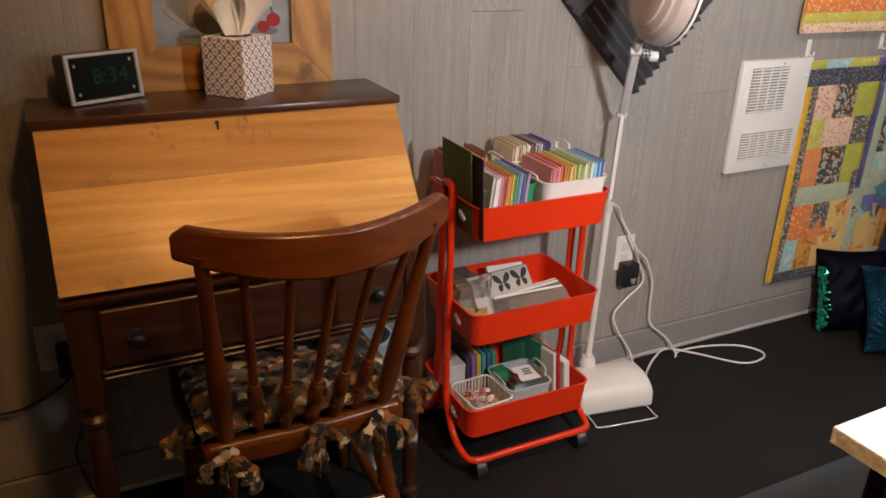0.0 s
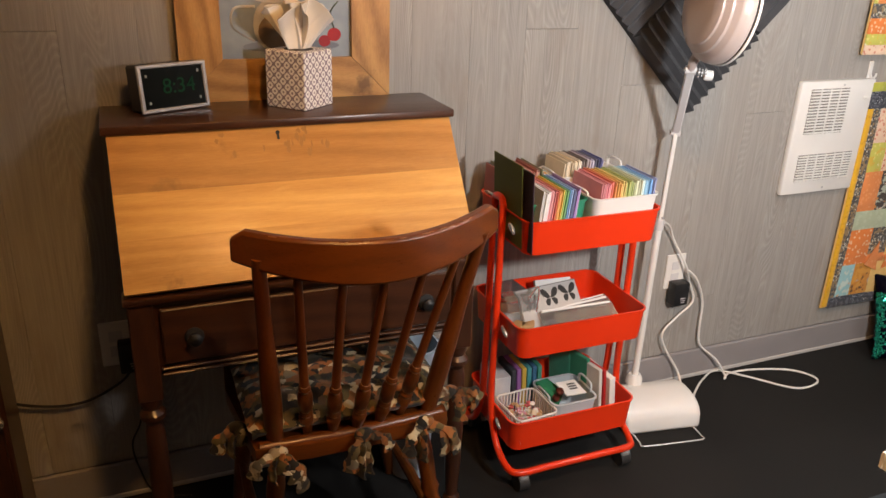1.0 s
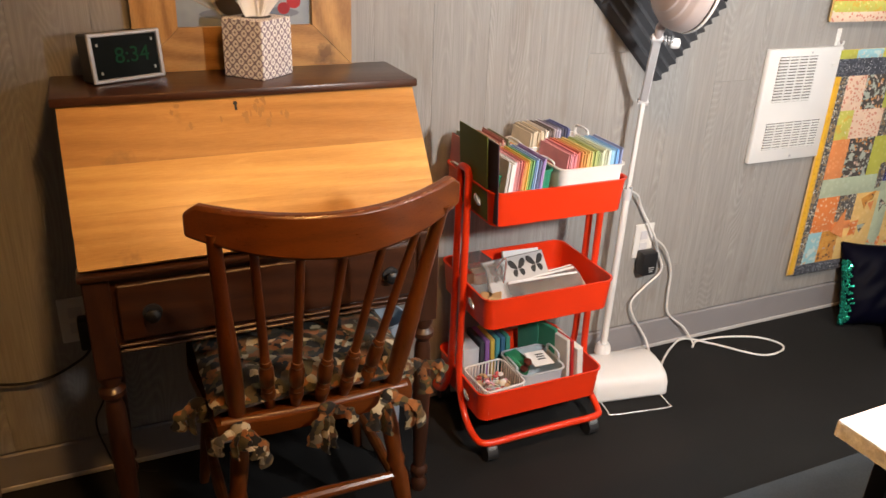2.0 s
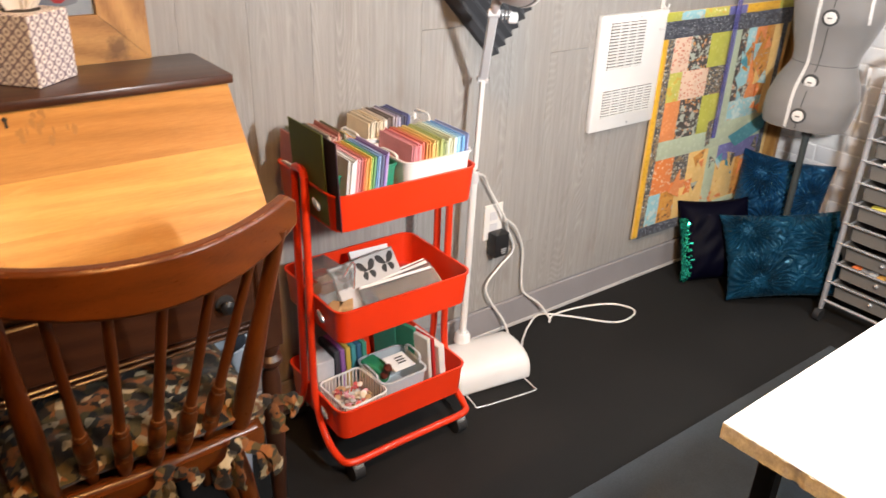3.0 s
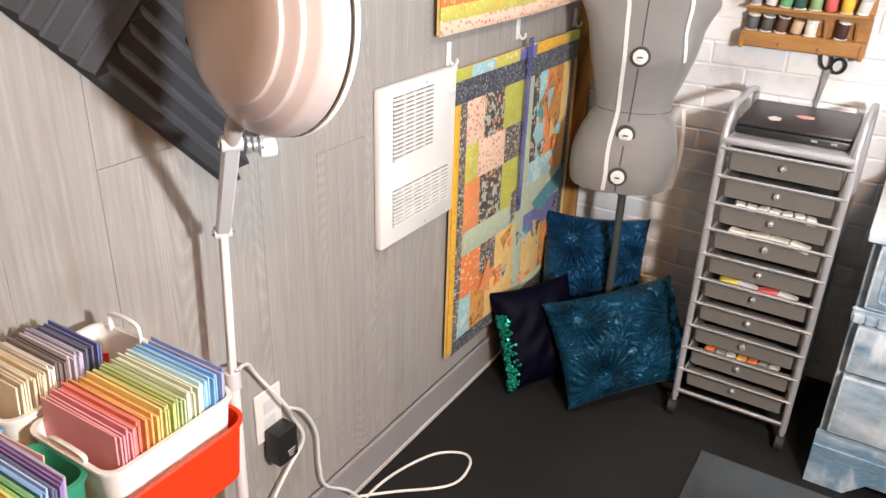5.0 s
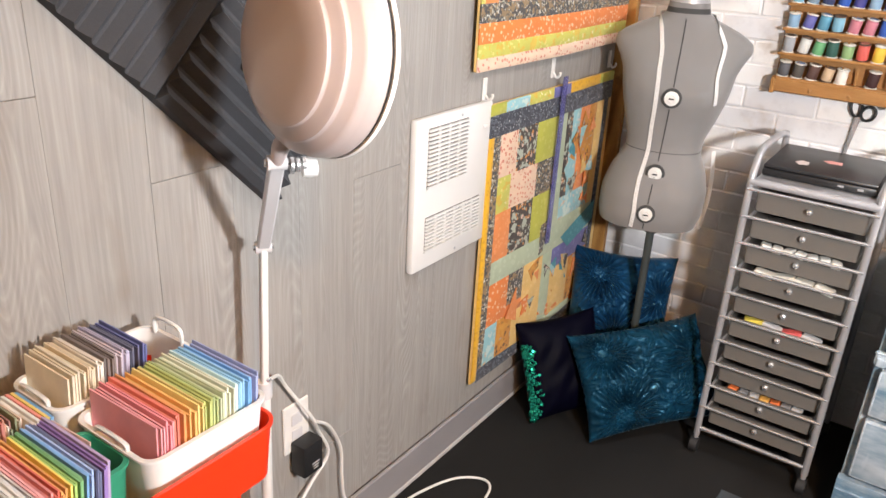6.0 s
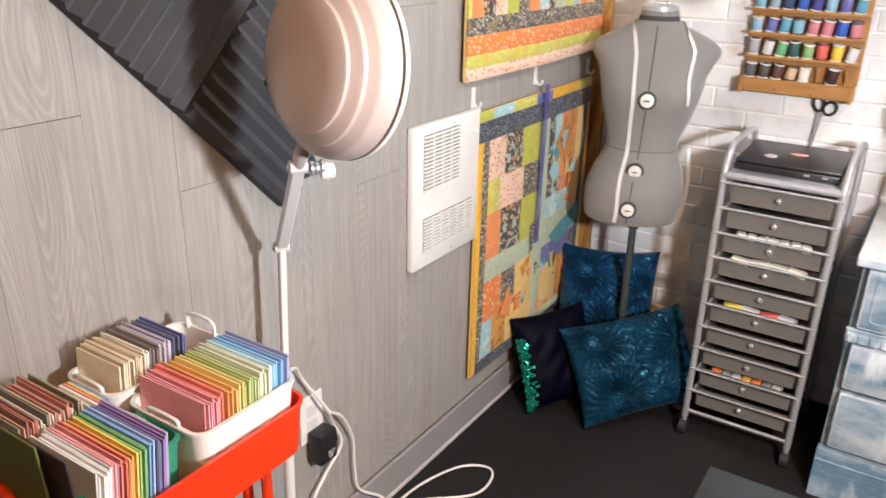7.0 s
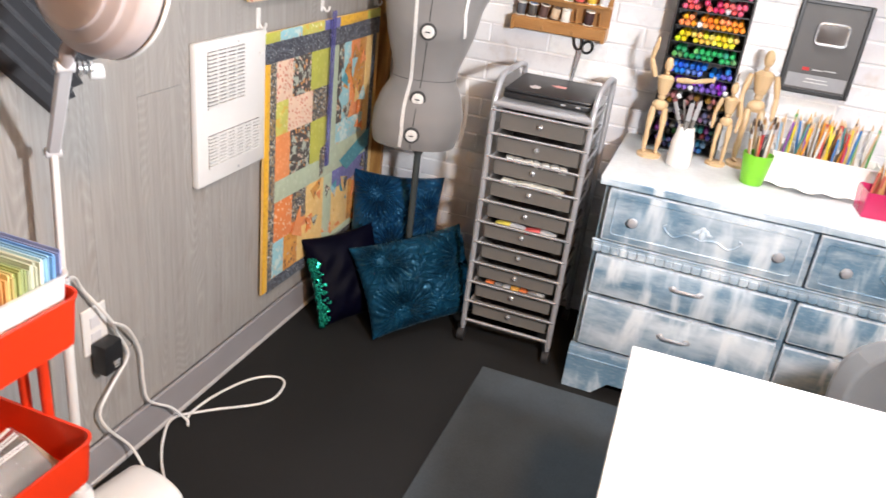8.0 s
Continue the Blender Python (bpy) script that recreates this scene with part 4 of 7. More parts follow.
    tb = handled_bin("tub", (1.155, 1.570, low), 0.135, 0.135, 0.092, MAT["frosted"], "frosted plastic tub with stamps and a label")
    solo("label_card", box((0, 0, 0), (0.075, 0.055, 0.003)), MAT["paper"], pose(1.172, 1.565, low + 0.095, 14, 10, 12), "white printed label card in the tub", "card")
    for k in range(3):
        solo("print_bar", box((0, 0, 0), (0.03, 0.004, 0.0006)), MAT["ink"], pose(1.176, 1.556 + 0.009 * k, low + 0.0985 + 0.002 * k, 14, 10, 12), "dark printed line on the label", "print", "label lines")
    han = lathe([(0.010, 0), (0.012, 0.008), (0.006, 0.018), (0.010, 0.028), (0.012, 0.036), (0.006, 0.044)], 14)
    solo("wooden_stamp", han, tint(0.09, 0.02, 0.012, 0.3), pose(1.118, 1.555, low + 0.075, 20, 10), "small dark wooden hand stamp in the tub", "stamp")
    solo("green_block", box((0, 0, 0.02), (0.05, 0.07, 0.05), 0.004), tint(0.02, 0.22, 0.10), pose(1.115, 1.60, low + 0.05, 10, 8, 20), "green packet in the tub", "packet")
    for x, y, sx, sy, sz, col, rz in ((1.245, 1.62, 0.012, 0.17, 0.155, (0.62, 0.60, 0.55), 10), (1.262, 1.62, 0.01, 0.17, 0.150, (0.45, 0.02, 0.02), 8), (1.232, 1.66, 0.012, 0.15, 0.165, (0.03, 0.25, 0.14), 14), (1.285, 1.58, 0.02, 0.12, 0.13, (0.72, 0.70, 0.66), 4), (1.218, 1.69, 0.01, 0.08, 0.17, (0.05, 0.30, 0.20), 20)):
        solo("booklet", box((0, 0, sz / 2), (sx, sy, sz), 0.0015), tint(*col), pose(x, y, low + 0.002, 0, -6, rz), "slim craft booklet standing on the lower tier", "booklet", "booklets")
    solo("card_box", box((0, 0, 0.06), (0.05, 0.10, 0.12), 0.002), tint(0.60, 0.60, 0.62), pose(0.995, 1.685, low + 0.002), "pale grey card box on the lower tier", "box")
    for k, col in enumerate(((0.05, 0.05, 0.06), (0.30, 0.12, 0.35), (0.65, 0.45, 0.08), (0.06, 0.30, 0.32), (0.04, 0.14, 0.25), (0.05, 0.28, 0.20))):
        solo("marker_pack", box((0, 0, 0.065), (0.014, 0.09, 0.13), 0.002), tint(*col), pose(1.04 + 0.0165 * k, 1.69, low + 0.002, 0, -3, 0), "narrow coloured packet standing on the lower tier", "packet", "packets")


before = set(bpy.data.objects)
utility_cart()
shove(before, (0.008, -0.003, 0))


def frame_of(origin, x_axis, y_axis):
    """A pose from an origin and two directions; x is kept, y is squared to it."""
    x = Vector(x_axis).normalized()
    y = Vector(y_axis)
    y = (y - x * y.dot(x)).normalized()
    z = x.cross(y)
    return Matrix((( x.x, y.x, z.x, origin[0]), (x.y, y.y, z.y, origin[1]), (x.z, y.z, z.z, origin[2]), (0, 0, 0, 1)))


def desk_top_things():
    top = 1.016
    pic = thing("framed_picture", pose(0.471, 1.783, top), "rustic pine frame with a grey-blue still life, leaning on the desk", "picture")
    w, h, s = 0.478, 0.46, 0.092
    for x in (-1, 1):
        side = [(x * w / 2, 0), (x * (w / 2 - s), s), (x * (w / 2 - s), h - s), (x * w / 2, h)]
        part("stile", prism(side[::x], 0.022, m=pose(0, 0.010, 0, 90)), MAT["rustic_up"], pic)
    for z, k in ((0, 1), (h, -1)):
        rail = [(-w / 2 + 0.001, z), (w / 2 - 0.001, z), (w / 2 - s - 0.001, z + k * s), (-w / 2 + s + 0.001, z + k * s)]
        part("rail", prism(rail[::k], 0.0215, m=pose(0, 0.010, 0, 90)), MAT["rustic"], pic)
    can = part("canvas", box((0, 0.004, h / 2), (w - 2 * s + 0.01, 0.008, h - 2 * s + 0.01)), MAT["canvas"], pic)
    f = pose(0, -0.0005, 0, 90)
    def blob(name, x, z, rx, rz, col, lift):
        part(name, prism([(x + rx * math.cos(k * 0.3142), z + rz * math.sin(k * 0.3142)) for k in range(20)], 0.0006, m=pose(0, -lift, 0, 90)), tint(*col), can)
    part("painted_wall", box((0, -0.00035, 0.300), (w - 2 * s + 0.008, 0.0007, 0.150)), tint(0.46, 0.36, 0.22), can)
    blob("painted_shadow", 0.01, 0.118, 0.110, 0.014, (0.17, 0.20, 0.25), 0.0005)
    blob("painted_jug", -0.02, 0.165, 0.055, 0.062, (0.45, 0.44, 0.40), 0.0012)
    blob("painted_jug", -0.02, 0.150, 0.045, 0.040, (0.20, 0.13, 0.07), 0.0019)
    blob("painted_rim", -0.02, 0.222, 0.055, 0.010, (0.60, 0.60, 0.58), 0.0026)
    blob("painted_cherry", 0.108, 0.142, 0.016, 0.015, (0.42, 0.02, 0.03), 0.0005)
    blob("painted_cherry", 0.085, 0.128, 0.014, 0.013, (0.35, 0.02, 0.03), 0.0012)
    part("painted_handle", tube(curve([(-0.07, -0.0005, 0.205), (-0.115, -0.0005, 0.20), (-0.12, -0.0005, 0.16), (-0.075, -0.0005, 0.13)], 6), 0.004, 6, flat=0.3), tint(0.55, 0.55, 0.52), can)
    part("painted_stem", tube(curve([(0.108, -0.0005, 0.156), (0.10, -0.0005, 0.19), (0.118, -0.0005, 0.215)], 6), 0.0015, 6), tint(0.05, 0.07, 0.03), can)
    # tissue box with tissues pulled up
    tis = thing("tissue_box", pose(0.478, 1.703, top, 0, 0, 41), "cube tissue box printed with a grey lattice", "tissue box")
    part("carton", box((0, 0, 0.061), (0.104, 0.104, 0.122), 0.002), MAT["lattice"], tis)
    # flat black disc on the solid carton stands for the shade inside it
    part("opening", lathe([(0.032, 0.1222), (0.032, 0.1228)], 20), MAT["ink"], tis)
    for a, lean, r in ((126, 0.25, 0.062), (150, 0.55, 0.050), (95, 0.45, 0.048), (290, 0.3, 0.05)):
        def leaf(u, v, a=a, lean=lean, r=r):
            s, ang = (u - 0.5) * 2, radians(a)
            x = s * (0.012 + r * v) + 0.006 * math.sin(9 * u + a)
            y = lean * 0.09 * v * v + 0.010 * math.sin(5 * u * math.pi + a) * v
            z = 0.112 + (0.115 - 0.035 * s * s) * v + 0.008 * math.sin(7 * u + a)
            return (x * math.cos(ang) - y * math.sin(ang), x * math.sin(ang) + y * math.cos(ang), z)
        part("tissue", sheet(leaf, 16, 12, 0.0012), MAT["tissue"], tis, "cream tissue pulled up out of the box")
    # alarm clock
    clk = thing("alarm_clock", pose(0.208, 1.712, top, -6, 0, 24), "black digital alarm clock with a silver rim and dim green digits", "clock")
    part("case", box((0, 0.012, 0.049), (0.150, 0.050, 0.096), 0.004), MAT["black"], clk)
    for z in (0.004, 0.094):
        part("rim", box((0, -0.016, z), (0.154, 0.008, 0.008), 0.002), MAT["steel"], clk)
    for x in (-0.0725, 0.0725):
        part("rim", box((x, -0.0158, 0.049), (0.009, 0.0076, 0.094), 0.002), MAT["steel"], clk)
    part("window", box((0, -0.0145, 0.049), (0.138, 0.003, 0.084)), MAT["pane"], clk)
    txt = bpy.data.curves.new("display", "FONT")
    txt.body, txt.size, txt.extrude, txt.align_x, txt.align_y = "8:34", 0.044, 0.0002, "CENTER", "CENTER"
    dig = new("digits_source", txt)
    me = bpy.data.meshes.new_from_object(dig)
    bpy.data.objects.remove(dig)
    me.materials.append(MAT["digit"])
    ob = new("display", me)
    ob.parent, ob.matrix_local = clk, pose(0.012, -0.0165, 0.05, 90)
    for x, z in ((-0.058, 0.075), (-0.056, 0.02), (0.058, 0.022), (0.058, 0.078)):
        part("indicator", box((x, -0.0163, z), (0.004, 0.0006, 0.006)), tint(0.4, 0.42, 0.4), clk)


desk_top_things()


def wall_plate(x, z, adapter, label):
    p = thing("wall_outlet", pose(x, NORTH, z), label, "outlet", "wall outlets")
    part("plate", box((0, -0.003, 0), (0.072, 0.006, 0.116), 0.002), MAT["plastic"], p)
    for dz in (-0.02, 0.02):
        part("socket", box((0, -0.0065, dz), (0.030, 0.002, 0.028), 0.0008), MAT["white_up"], p)
    a = thing("power_adapter", pose(x + adapter[0], NORTH, z + adapter[1]), "black plug-in power adapter in the outlet", "adapter", "power adapters")
    part("body", box((0, -0.028, 0), (0.056, 0.040, 0.078), 0.005, seg=2), MAT["black"], a)
    for k in range(3):
        part("print_bar", box((0.006, -0.0484, -0.012 - 0.007 * k), (0.022 - 0.004 * k, 0.0006, 0.0024)), tint(0.5, 0.5, 0.5), a)


wall_plate(1.678, 0.410, (0.006, -0.066), "white wall outlet with cords plugged in")
wall_plate(0.030, 0.442, (0.030, -0.025), "beige wall outlet behind the desk")


def cord(points, r, material, label):
    return solo("loose_cable", tube(curve(points, 8), r, 8), material, Matrix(), label, "cable", "loose cables")


Y = NORTH - 0.02
cord([(1.535, 1.715, 0.62), (1.60, 1.755, 0.585), (1.640, Y, 0.53), (1.69, Y - 0.018, 0.44), (1.728, Y, 0.375), (1.757, Y, 0.301), (1.70, Y, 0.25), (1.651, Y - 0.004, 0.205), (1.663, Y - 0.01, 0.15), (1.72, Y - 0.02, 0.06), (1.700, 1.700, 0.03), (1.66, 1.66, 0.03)], 0.0036, MAT["plastic"], "white cord hanging from the outlet to the lamp base")
cord([(1.700, Y - 0.02, 0.425), (1.75, Y - 0.012, 0.38), (1.798, Y, 0.29), (1.803, Y, 0.20), (1.815, Y - 0.004, 0.13), (1.88, Y - 0.02, 0.07), (1.915, 1.735, 0.012), (1.905, 1.725, 0.006), (1.95, 1.750, 0.006), (2.06, 1.738, 0.006), (2.17, 1.694, 0.006), (2.214, 1.63, 0.006), (2.18, 1.594, 0.006), (2.09, 1.600, 0.006), (1.98, 1.712, 0.010), (1.905, 1.772, 0.012), (1.83, 1.745, 0.008), (1.765, 1.700, 0.006), (1.70, 1.64, 0.02)], 0.0036, MAT["plastic"], "white cord looped loosely on the floor")
cord([(0.06, Y - 0.01, 0.39), (0.03, Y, 0.345), (-0.06, Y, 0.305), (-0.16, Y, 0.315), (-0.28, Y, 0.37), (-0.40, Y, 0.46)], 0.0035, MAT["black"], "black cord swagged along the plank wall")
cord([(0.064, Y - 0.01, 0.39), (0.072, Y, 0.30), (0.060, Y, 0.22), (0.035, Y, 0.16), (0.045, Y, 0.08), (0.075, Y - 0.01, 0.008), (0.16, Y - 0.05, 0.005)], 0.0025, MAT["black"], "thin black cord dropping to the floor")

cab = thing("dark_cabinet", pose(-0.50, 1.71, 0), "dark brown wooden cabinet with a steel knob", "cabinet")
part("body", box((0, 0, 0.35), (0.60, 0.15, 0.70), 0.004), MAT["mahogany_up"], cab)
door = part("door", box((0, -0.084, 0.35), (0.58, 0.018, 0.66), 0.003), MAT["mahogany_up"], cab)
part("knob", lathe([(0.005, 0), (0.005, 0.012), (0.012, 0.018), (0.012, 0.024), (0.005, 0.028)], 14, m=pose(0.288, -0.093, 0.392, 90)), MAT["chrome"], door)
wb = thing("waste_bin", pose(0.735, 1.645, 0), "pale blue plastic waste bin under the desk", "bin")
part("body", lathe([(0.052, 0), (0.068, 0.385), (0.071, 0.39), (0.071, 0.395), (0.065, 0.395), (0.05, 0.006), (0.0, 0.006)], 28), MAT["bin_blue"], wb)


def magnifier_lamp():
    lamp = thing("magnifier_lamp", pose(1.53, 1.66, 0), "white floor-standing magnifier lamp with a round head and jointed arm", "lamp")
    o = Vector((1.53, 1.66, 0))
    L = lambda *p: Vector(p) - o
    turn = pose(1.532 - o.x, 1.640 - o.y, 0, 0, 0, -9)
    n, prof = 12, []
    for k in range(n + 1):
        a = math.pi * k / n
        prof.append((0.095 * -math.cos(a), 0.012 + 0.078 * math.sin(a) ** 0.6))
    out = [(0.095, 0.0), *[(x, z) for x, z in prof[::-1]], (-0.095, 0.0)]
    m = turn @ Matrix(((0, 0, 1, -0.125), (1, 0, 0, 0), (0, 1, 0, 0), (0, 0, 0, 1)))
    base = part("base", prism(out[::-1], 0.25, m=m), MAT["white"], lamp, "heavy white rounded base")
    mod = base.modifiers.new("edge", "BEVEL")
    mod.width, mod.segments, mod.angle_limit = 0.012, 3, radians(60)
    part("wire_foot", tube(curve([turn @ Vector(p) for p in ((-0.10, -0.08, 0.006), (-0.10, -0.14, 0.005), (-0.095, -0.158, 0.005), (0.0, -0.160, 0.005), (0.095, -0.158, 0.005), (0.102, -0.14, 0.005), (0.10, -0.08, 0.006))], 5), 0.0028, 8), MAT["chrome"], lamp, "bent steel wire foot")
    part("socket", lathe([(0.026, 0), (0.024, 0.02), (0.018, 0.032)], 18, m=Matrix.Translation(L(1.512, 1.708, 0.082))), MAT["white"], lamp)
    foot, clip, elbow, neck = L(1.512, 1.708, 0.10), L(1.521, 1.706, 0.62), L(1.528, 1.702, 0.889), L(1.423, 1.552, 1.088)
    part("pole", cyl(foot, clip, 0.0105, n=16), MAT["white"], lamp)
    part("clip", cyl(clip - Vector((0, 0, 0.02)), clip + Vector((0, 0, 0.012)), 0.0135, n=14), MAT["white_up"], lamp)
    part("clip_screw", box(clip + Vector((0, -0.012, 0.02)), (0.010, 0.006, 0.007), 0.002), MAT["chrome"], lamp)
    d = (elbow - clip).normalized()
    mm = Matrix.Translation((clip + elbow) / 2) @ d.to_track_quat("Z", "Y").to_matrix().to_4x4()
    arm = part("lower_arm", box((0, 0, 0), (0.020, 0.012, (elbow - clip).length), 0.002, m=mm), MAT["white"], lamp)
    part("arm_slot", box((0, 0, 0.0), (0.004, 0.0134, (elbow - clip).length * 0.9), m=mm), MAT["steel"], arm)
    d = (neck - elbow).normalized()
    mm = Matrix.Translation((neck + elbow) / 2) @ d.to_track_quat("Z", "X").to_matrix().to_4x4()
    up = part("upper_arm", box((0, 0, 0), (0.014, 0.022, (neck - elbow).length), 0.003, m=mm), MAT["white_up"], lamp)
    part("arm_slot", box((0.0068, 0, 0), (0.002, 0.012, (neck - elbow).length * 0.92), m=mm), MAT["steel"], up)
    side = Vector((0.82, -0.57, 0))
    for e in (elbow, neck):
        part("joint", cyl(e - side * 0.013, e + side * 0.013, 0.0105, n=18), MAT["white_up"], lamp)
        part("bolt", cyl(e - side * 0.0165, e + side * 0.0165, 0.0055, n=6), MAT["chrome"], lamp, "chrome bolt")
    for k in range(3):
        at = neck + side * (0.020 + 0.008 * k) + Vector((0, 0, -0.004))
        part("washer", cyl(at - side * 0.0022, at + side * 0.0022, 0.0125 - 0.002 * (k % 2), n=18), MAT["chrome"], lamp, "ribbed chrome washer")
    knob = neck + side * 0.044 + Vector((0, 0, -0.010))
    part("knob", lathe([(0.006, -0.012), (0.012, -0.010), (0.0135, 0.0), (0.012, 0.010), (0.005, 0.012)], 16, m=Matrix.Translation(knob) @ side.to_track_quat("Z", "Y").to_matrix().to_4x4()), MAT["white"], lamp)
    part("yoke", tube([neck, neck + Vector((-0.010, -0.018, 0.026)), neck + Vector((-0.006, -0.042, 0.064)), neck + Vector((0.010, -0.070, 0.100))], [0.009, 0.012, 0.013, 0.012], 14), MAT["shade"], lamp)
    # the round head: a stepped dish, rim and lens cover
    axis = Vector((0.96, -0.20, -0.10)).normalized()
    hm = Matrix.Translation(L(1.431, 1.480, 1.246)) @ axis.to_track_quat("Z", "Y").to_matrix().to_4x4()
    R = 0.133
    dish = [(0.0, -0.060), (R * 0.40, -0.0595), (R * 0.66, -0.0570), (R * 0.695, -0.0545), (R * 0.70, -0.0505), (R * 0.71, -0.0490), (R * 0.80, -0.0455), (R * 0.835, -0.0420), (R * 0.84, -0.0370), (R * 0.85, -0.0350), (R * 0.93, -0.0290), (R * 0.965, -0.0240), (R * 0.97, -0.0180), (R * 0.985, -0.0150), (R, -0.004), (R, 0.004), (R * 0.9, 0.004), (R * 0.88, -0.01), (0.0, -0.012)]
    head = part("head", lathe(dish, 48, m=hm), MAT["shade"], lamp, "stepped round head in warm white enamel", sharp=38)
    part("gasket", lathe([(R * 0.99, 0.004), (R * 0.99, 0.009), (R * 0.8, 0.009)], 48, m=hm), MAT["black"], head)
    part("cover", lathe([(R * 1.01, 0.009), (R * 1.015, 0.015), (R * 0.95, 0.019), (0.0, 0.022)], 48, m=hm), MAT["white"], head)
    up_dir = (hm.inverted().to_3x3() @ Vector((0, 0, 1)))
    a0 = math.atan2(up_dir.y, up_dir.x)
    # black beads on the closed dish stand for the shade inside its holes
    for da, r in ((-1.95, 0.80), (-0.25, 0.80), (-0.10, 0.80)):
        part("vent", ball((R * r * math.cos(a0 + da), R * r * math.sin(a0 + da), -0.0455), 0.0055 if da < -1 else 0.0025, s=(1, 1, 0.5), m=Matrix()), MAT["black"], head, m=hm)


magnifier_lamp()


def foam_tile(n=10, s=0.3035):
    bm = bmesh.new()
    prof = [(-s / 2, 0)]
    for k in range(n):
        prof += [(-s / 2 + s * (k + 0.08) / n, 0.020), (-s / 2 + s * (k + 0.5) / n, 0.036), (-s / 2 + s * (k + 0.92) / n, 0.020)]
    prof += [(s / 2, 0)]
    m = Matrix(((1, 0, 0, 0), (0, 0, -1, s / 2), (0, 1, 0, 0), (0, 0, 0, 1)))
    return prism(prof, s, bm, m)


tile = None
half = 0.305 / math.sqrt(2)
for cx, cz, along in ((0, half, -1), (-half, 2 * half, 1), (half, 2 * half, 1), (0, 3 * half, -1)):
    y_axis = (-1, 0, 1) if along < 0 else (1, 0, 1)
    x_axis = (1, 0, 1) if along < 0 else (1, 0, -1)
    m = frame_of((1.617 + cx, NORTH - 0.001, 0.922 + cz), x_axis, y_axis)
    if m.col[2].y > 0:
        m = frame_of((1.617 + cx, NORTH - 0.001, 0.922 + cz), [-q for q in x_axis], y_axis)
    solo("acoustic_foam_tile", foam_tile(), MAT["foam"], m, "charcoal wedge foam acoustic tile set as a diamond on the wall", "foam panel", "acoustic foam tiles", sharp=20)


def wall_heater():
    h = thing("wall_heater", pose(2.198, NORTH, 0.815), "white flat wall heater grille with two louvred panels", "heater")
    w, t, H = 0.312, 0.020, 0.366
    part("panel", box((0, -t / 2, 0), (w, t, H), 0.006, seg=2), MAT["white"], h)
    for x0, x1, z0, z1, n, cols in ((-0.112, 0.046, 0.016, 0.158, 15, 4), (-0.112, 0.118, -0.140, -0.052, 10, 6)):
        # dark sheet on the solid panel stands for the shade between the louvres
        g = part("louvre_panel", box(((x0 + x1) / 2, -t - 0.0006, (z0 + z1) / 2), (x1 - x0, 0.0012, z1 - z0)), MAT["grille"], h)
        for k in range(n):
            z = z0 + (z1 - z0) * (k + 0.5) / n
            part("louvre", box(((x0 + x1) / 2, -t - 0.003, z), (x1 - x0, 0.005, (z1 - z0) / n * 0.56)), MAT["white"], g)
        for k in range(1, cols):
            part("divider", box((x0 + (x1 - x0) * k / cols, -t - 0.0035, (z0 + z1) / 2), (0.0028, 0.0045, z1 - z0)), MAT["white"], g)
    part("switch", box((0.125, -t - 0.003, 0.125), (0.022, 0.006, 0.008), 0.002), MAT["plastic"], h)
    for z in (-0.168, 0.168):
        part("screw", lathe([(0.004, 0), (0.003, 0.0015)], 10, m=pose(0.02, -t, z, 90)), MAT["steel"], h)


wall_heater()

PRINT = dict(
    dark=printed("navy_floral_cotton", (0.03, 0.035, 0.05), (0.30, 0.33, 0.36), 95, 0.30, (0.10, 0.11, 0.14)), dots=printed("pink_dot_cotton", (0.72, 0.52, 0.38), (0.55, 0.14, 0.10), 60, 0.30),
    floral=printed("dark_floral_cotton", (0.05, 0.04, 0.035), (0.65, 0.28, 0.08), 45, 0.35, (0.45, 0.50, 0.42)), olive=printed("olive_cotton", (0.42, 0.42, 0.06), (0.48, 0.47, 0.10), 40, 0.3),
    lime=printed("lime_floral_cotton", (0.52, 0.50, 0.10), (0.70, 0.62, 0.20), 45, 0.3, (0.62, 0.40, 0.05)), orange=printed("orange_cotton", (0.72, 0.24, 0.07), (0.78, 0.32, 0.12), 50, 0.3),
    odots=printed("orange_dot_cotton", (0.72, 0.20, 0.04), (0.80, 0.55, 0.35), 55, 0.28), sage=printed("sage_cotton", (0.40, 0.47, 0.33), (0.45, 0.52, 0.38), 35, 0.3),
    sky=printed("sky_print_cotton", (0.28, 0.52, 0.56), (0.65, 0.35, 0.15), 40, 0.3, (0.55, 0.65, 0.60)), amber=printed("amber_spot_cotton", (0.55, 0.22, 0.03), (0.05, 0.03, 0.02), 38, 0.36, (0.62, 0.30, 0.05)),
    tan=printed("butter_cotton", (0.72, 0.47, 0.16), (0.76, 0.52, 0.22), 40, 0.3), teal=printed("teal_cotton", (0.04, 0.24, 0.30), (0.08, 0.32, 0.38), 40, 0.3), violet=printed("violet_cotton", (0.12, 0.12, 0.32), (0.18, 0.18, 0.40), 40, 0.3),
    yellow=printed("yellow_cotton", (0.74, 0.40, 0.02), (0.60, 0.30, 0.02), 60, 0.3), pebble=printed("pebble_cotton", (0.06, 0.06, 0.06), (0.55, 0.52, 0.42), 85, 0.38, (0.30, 0.20, 0.10)),
)


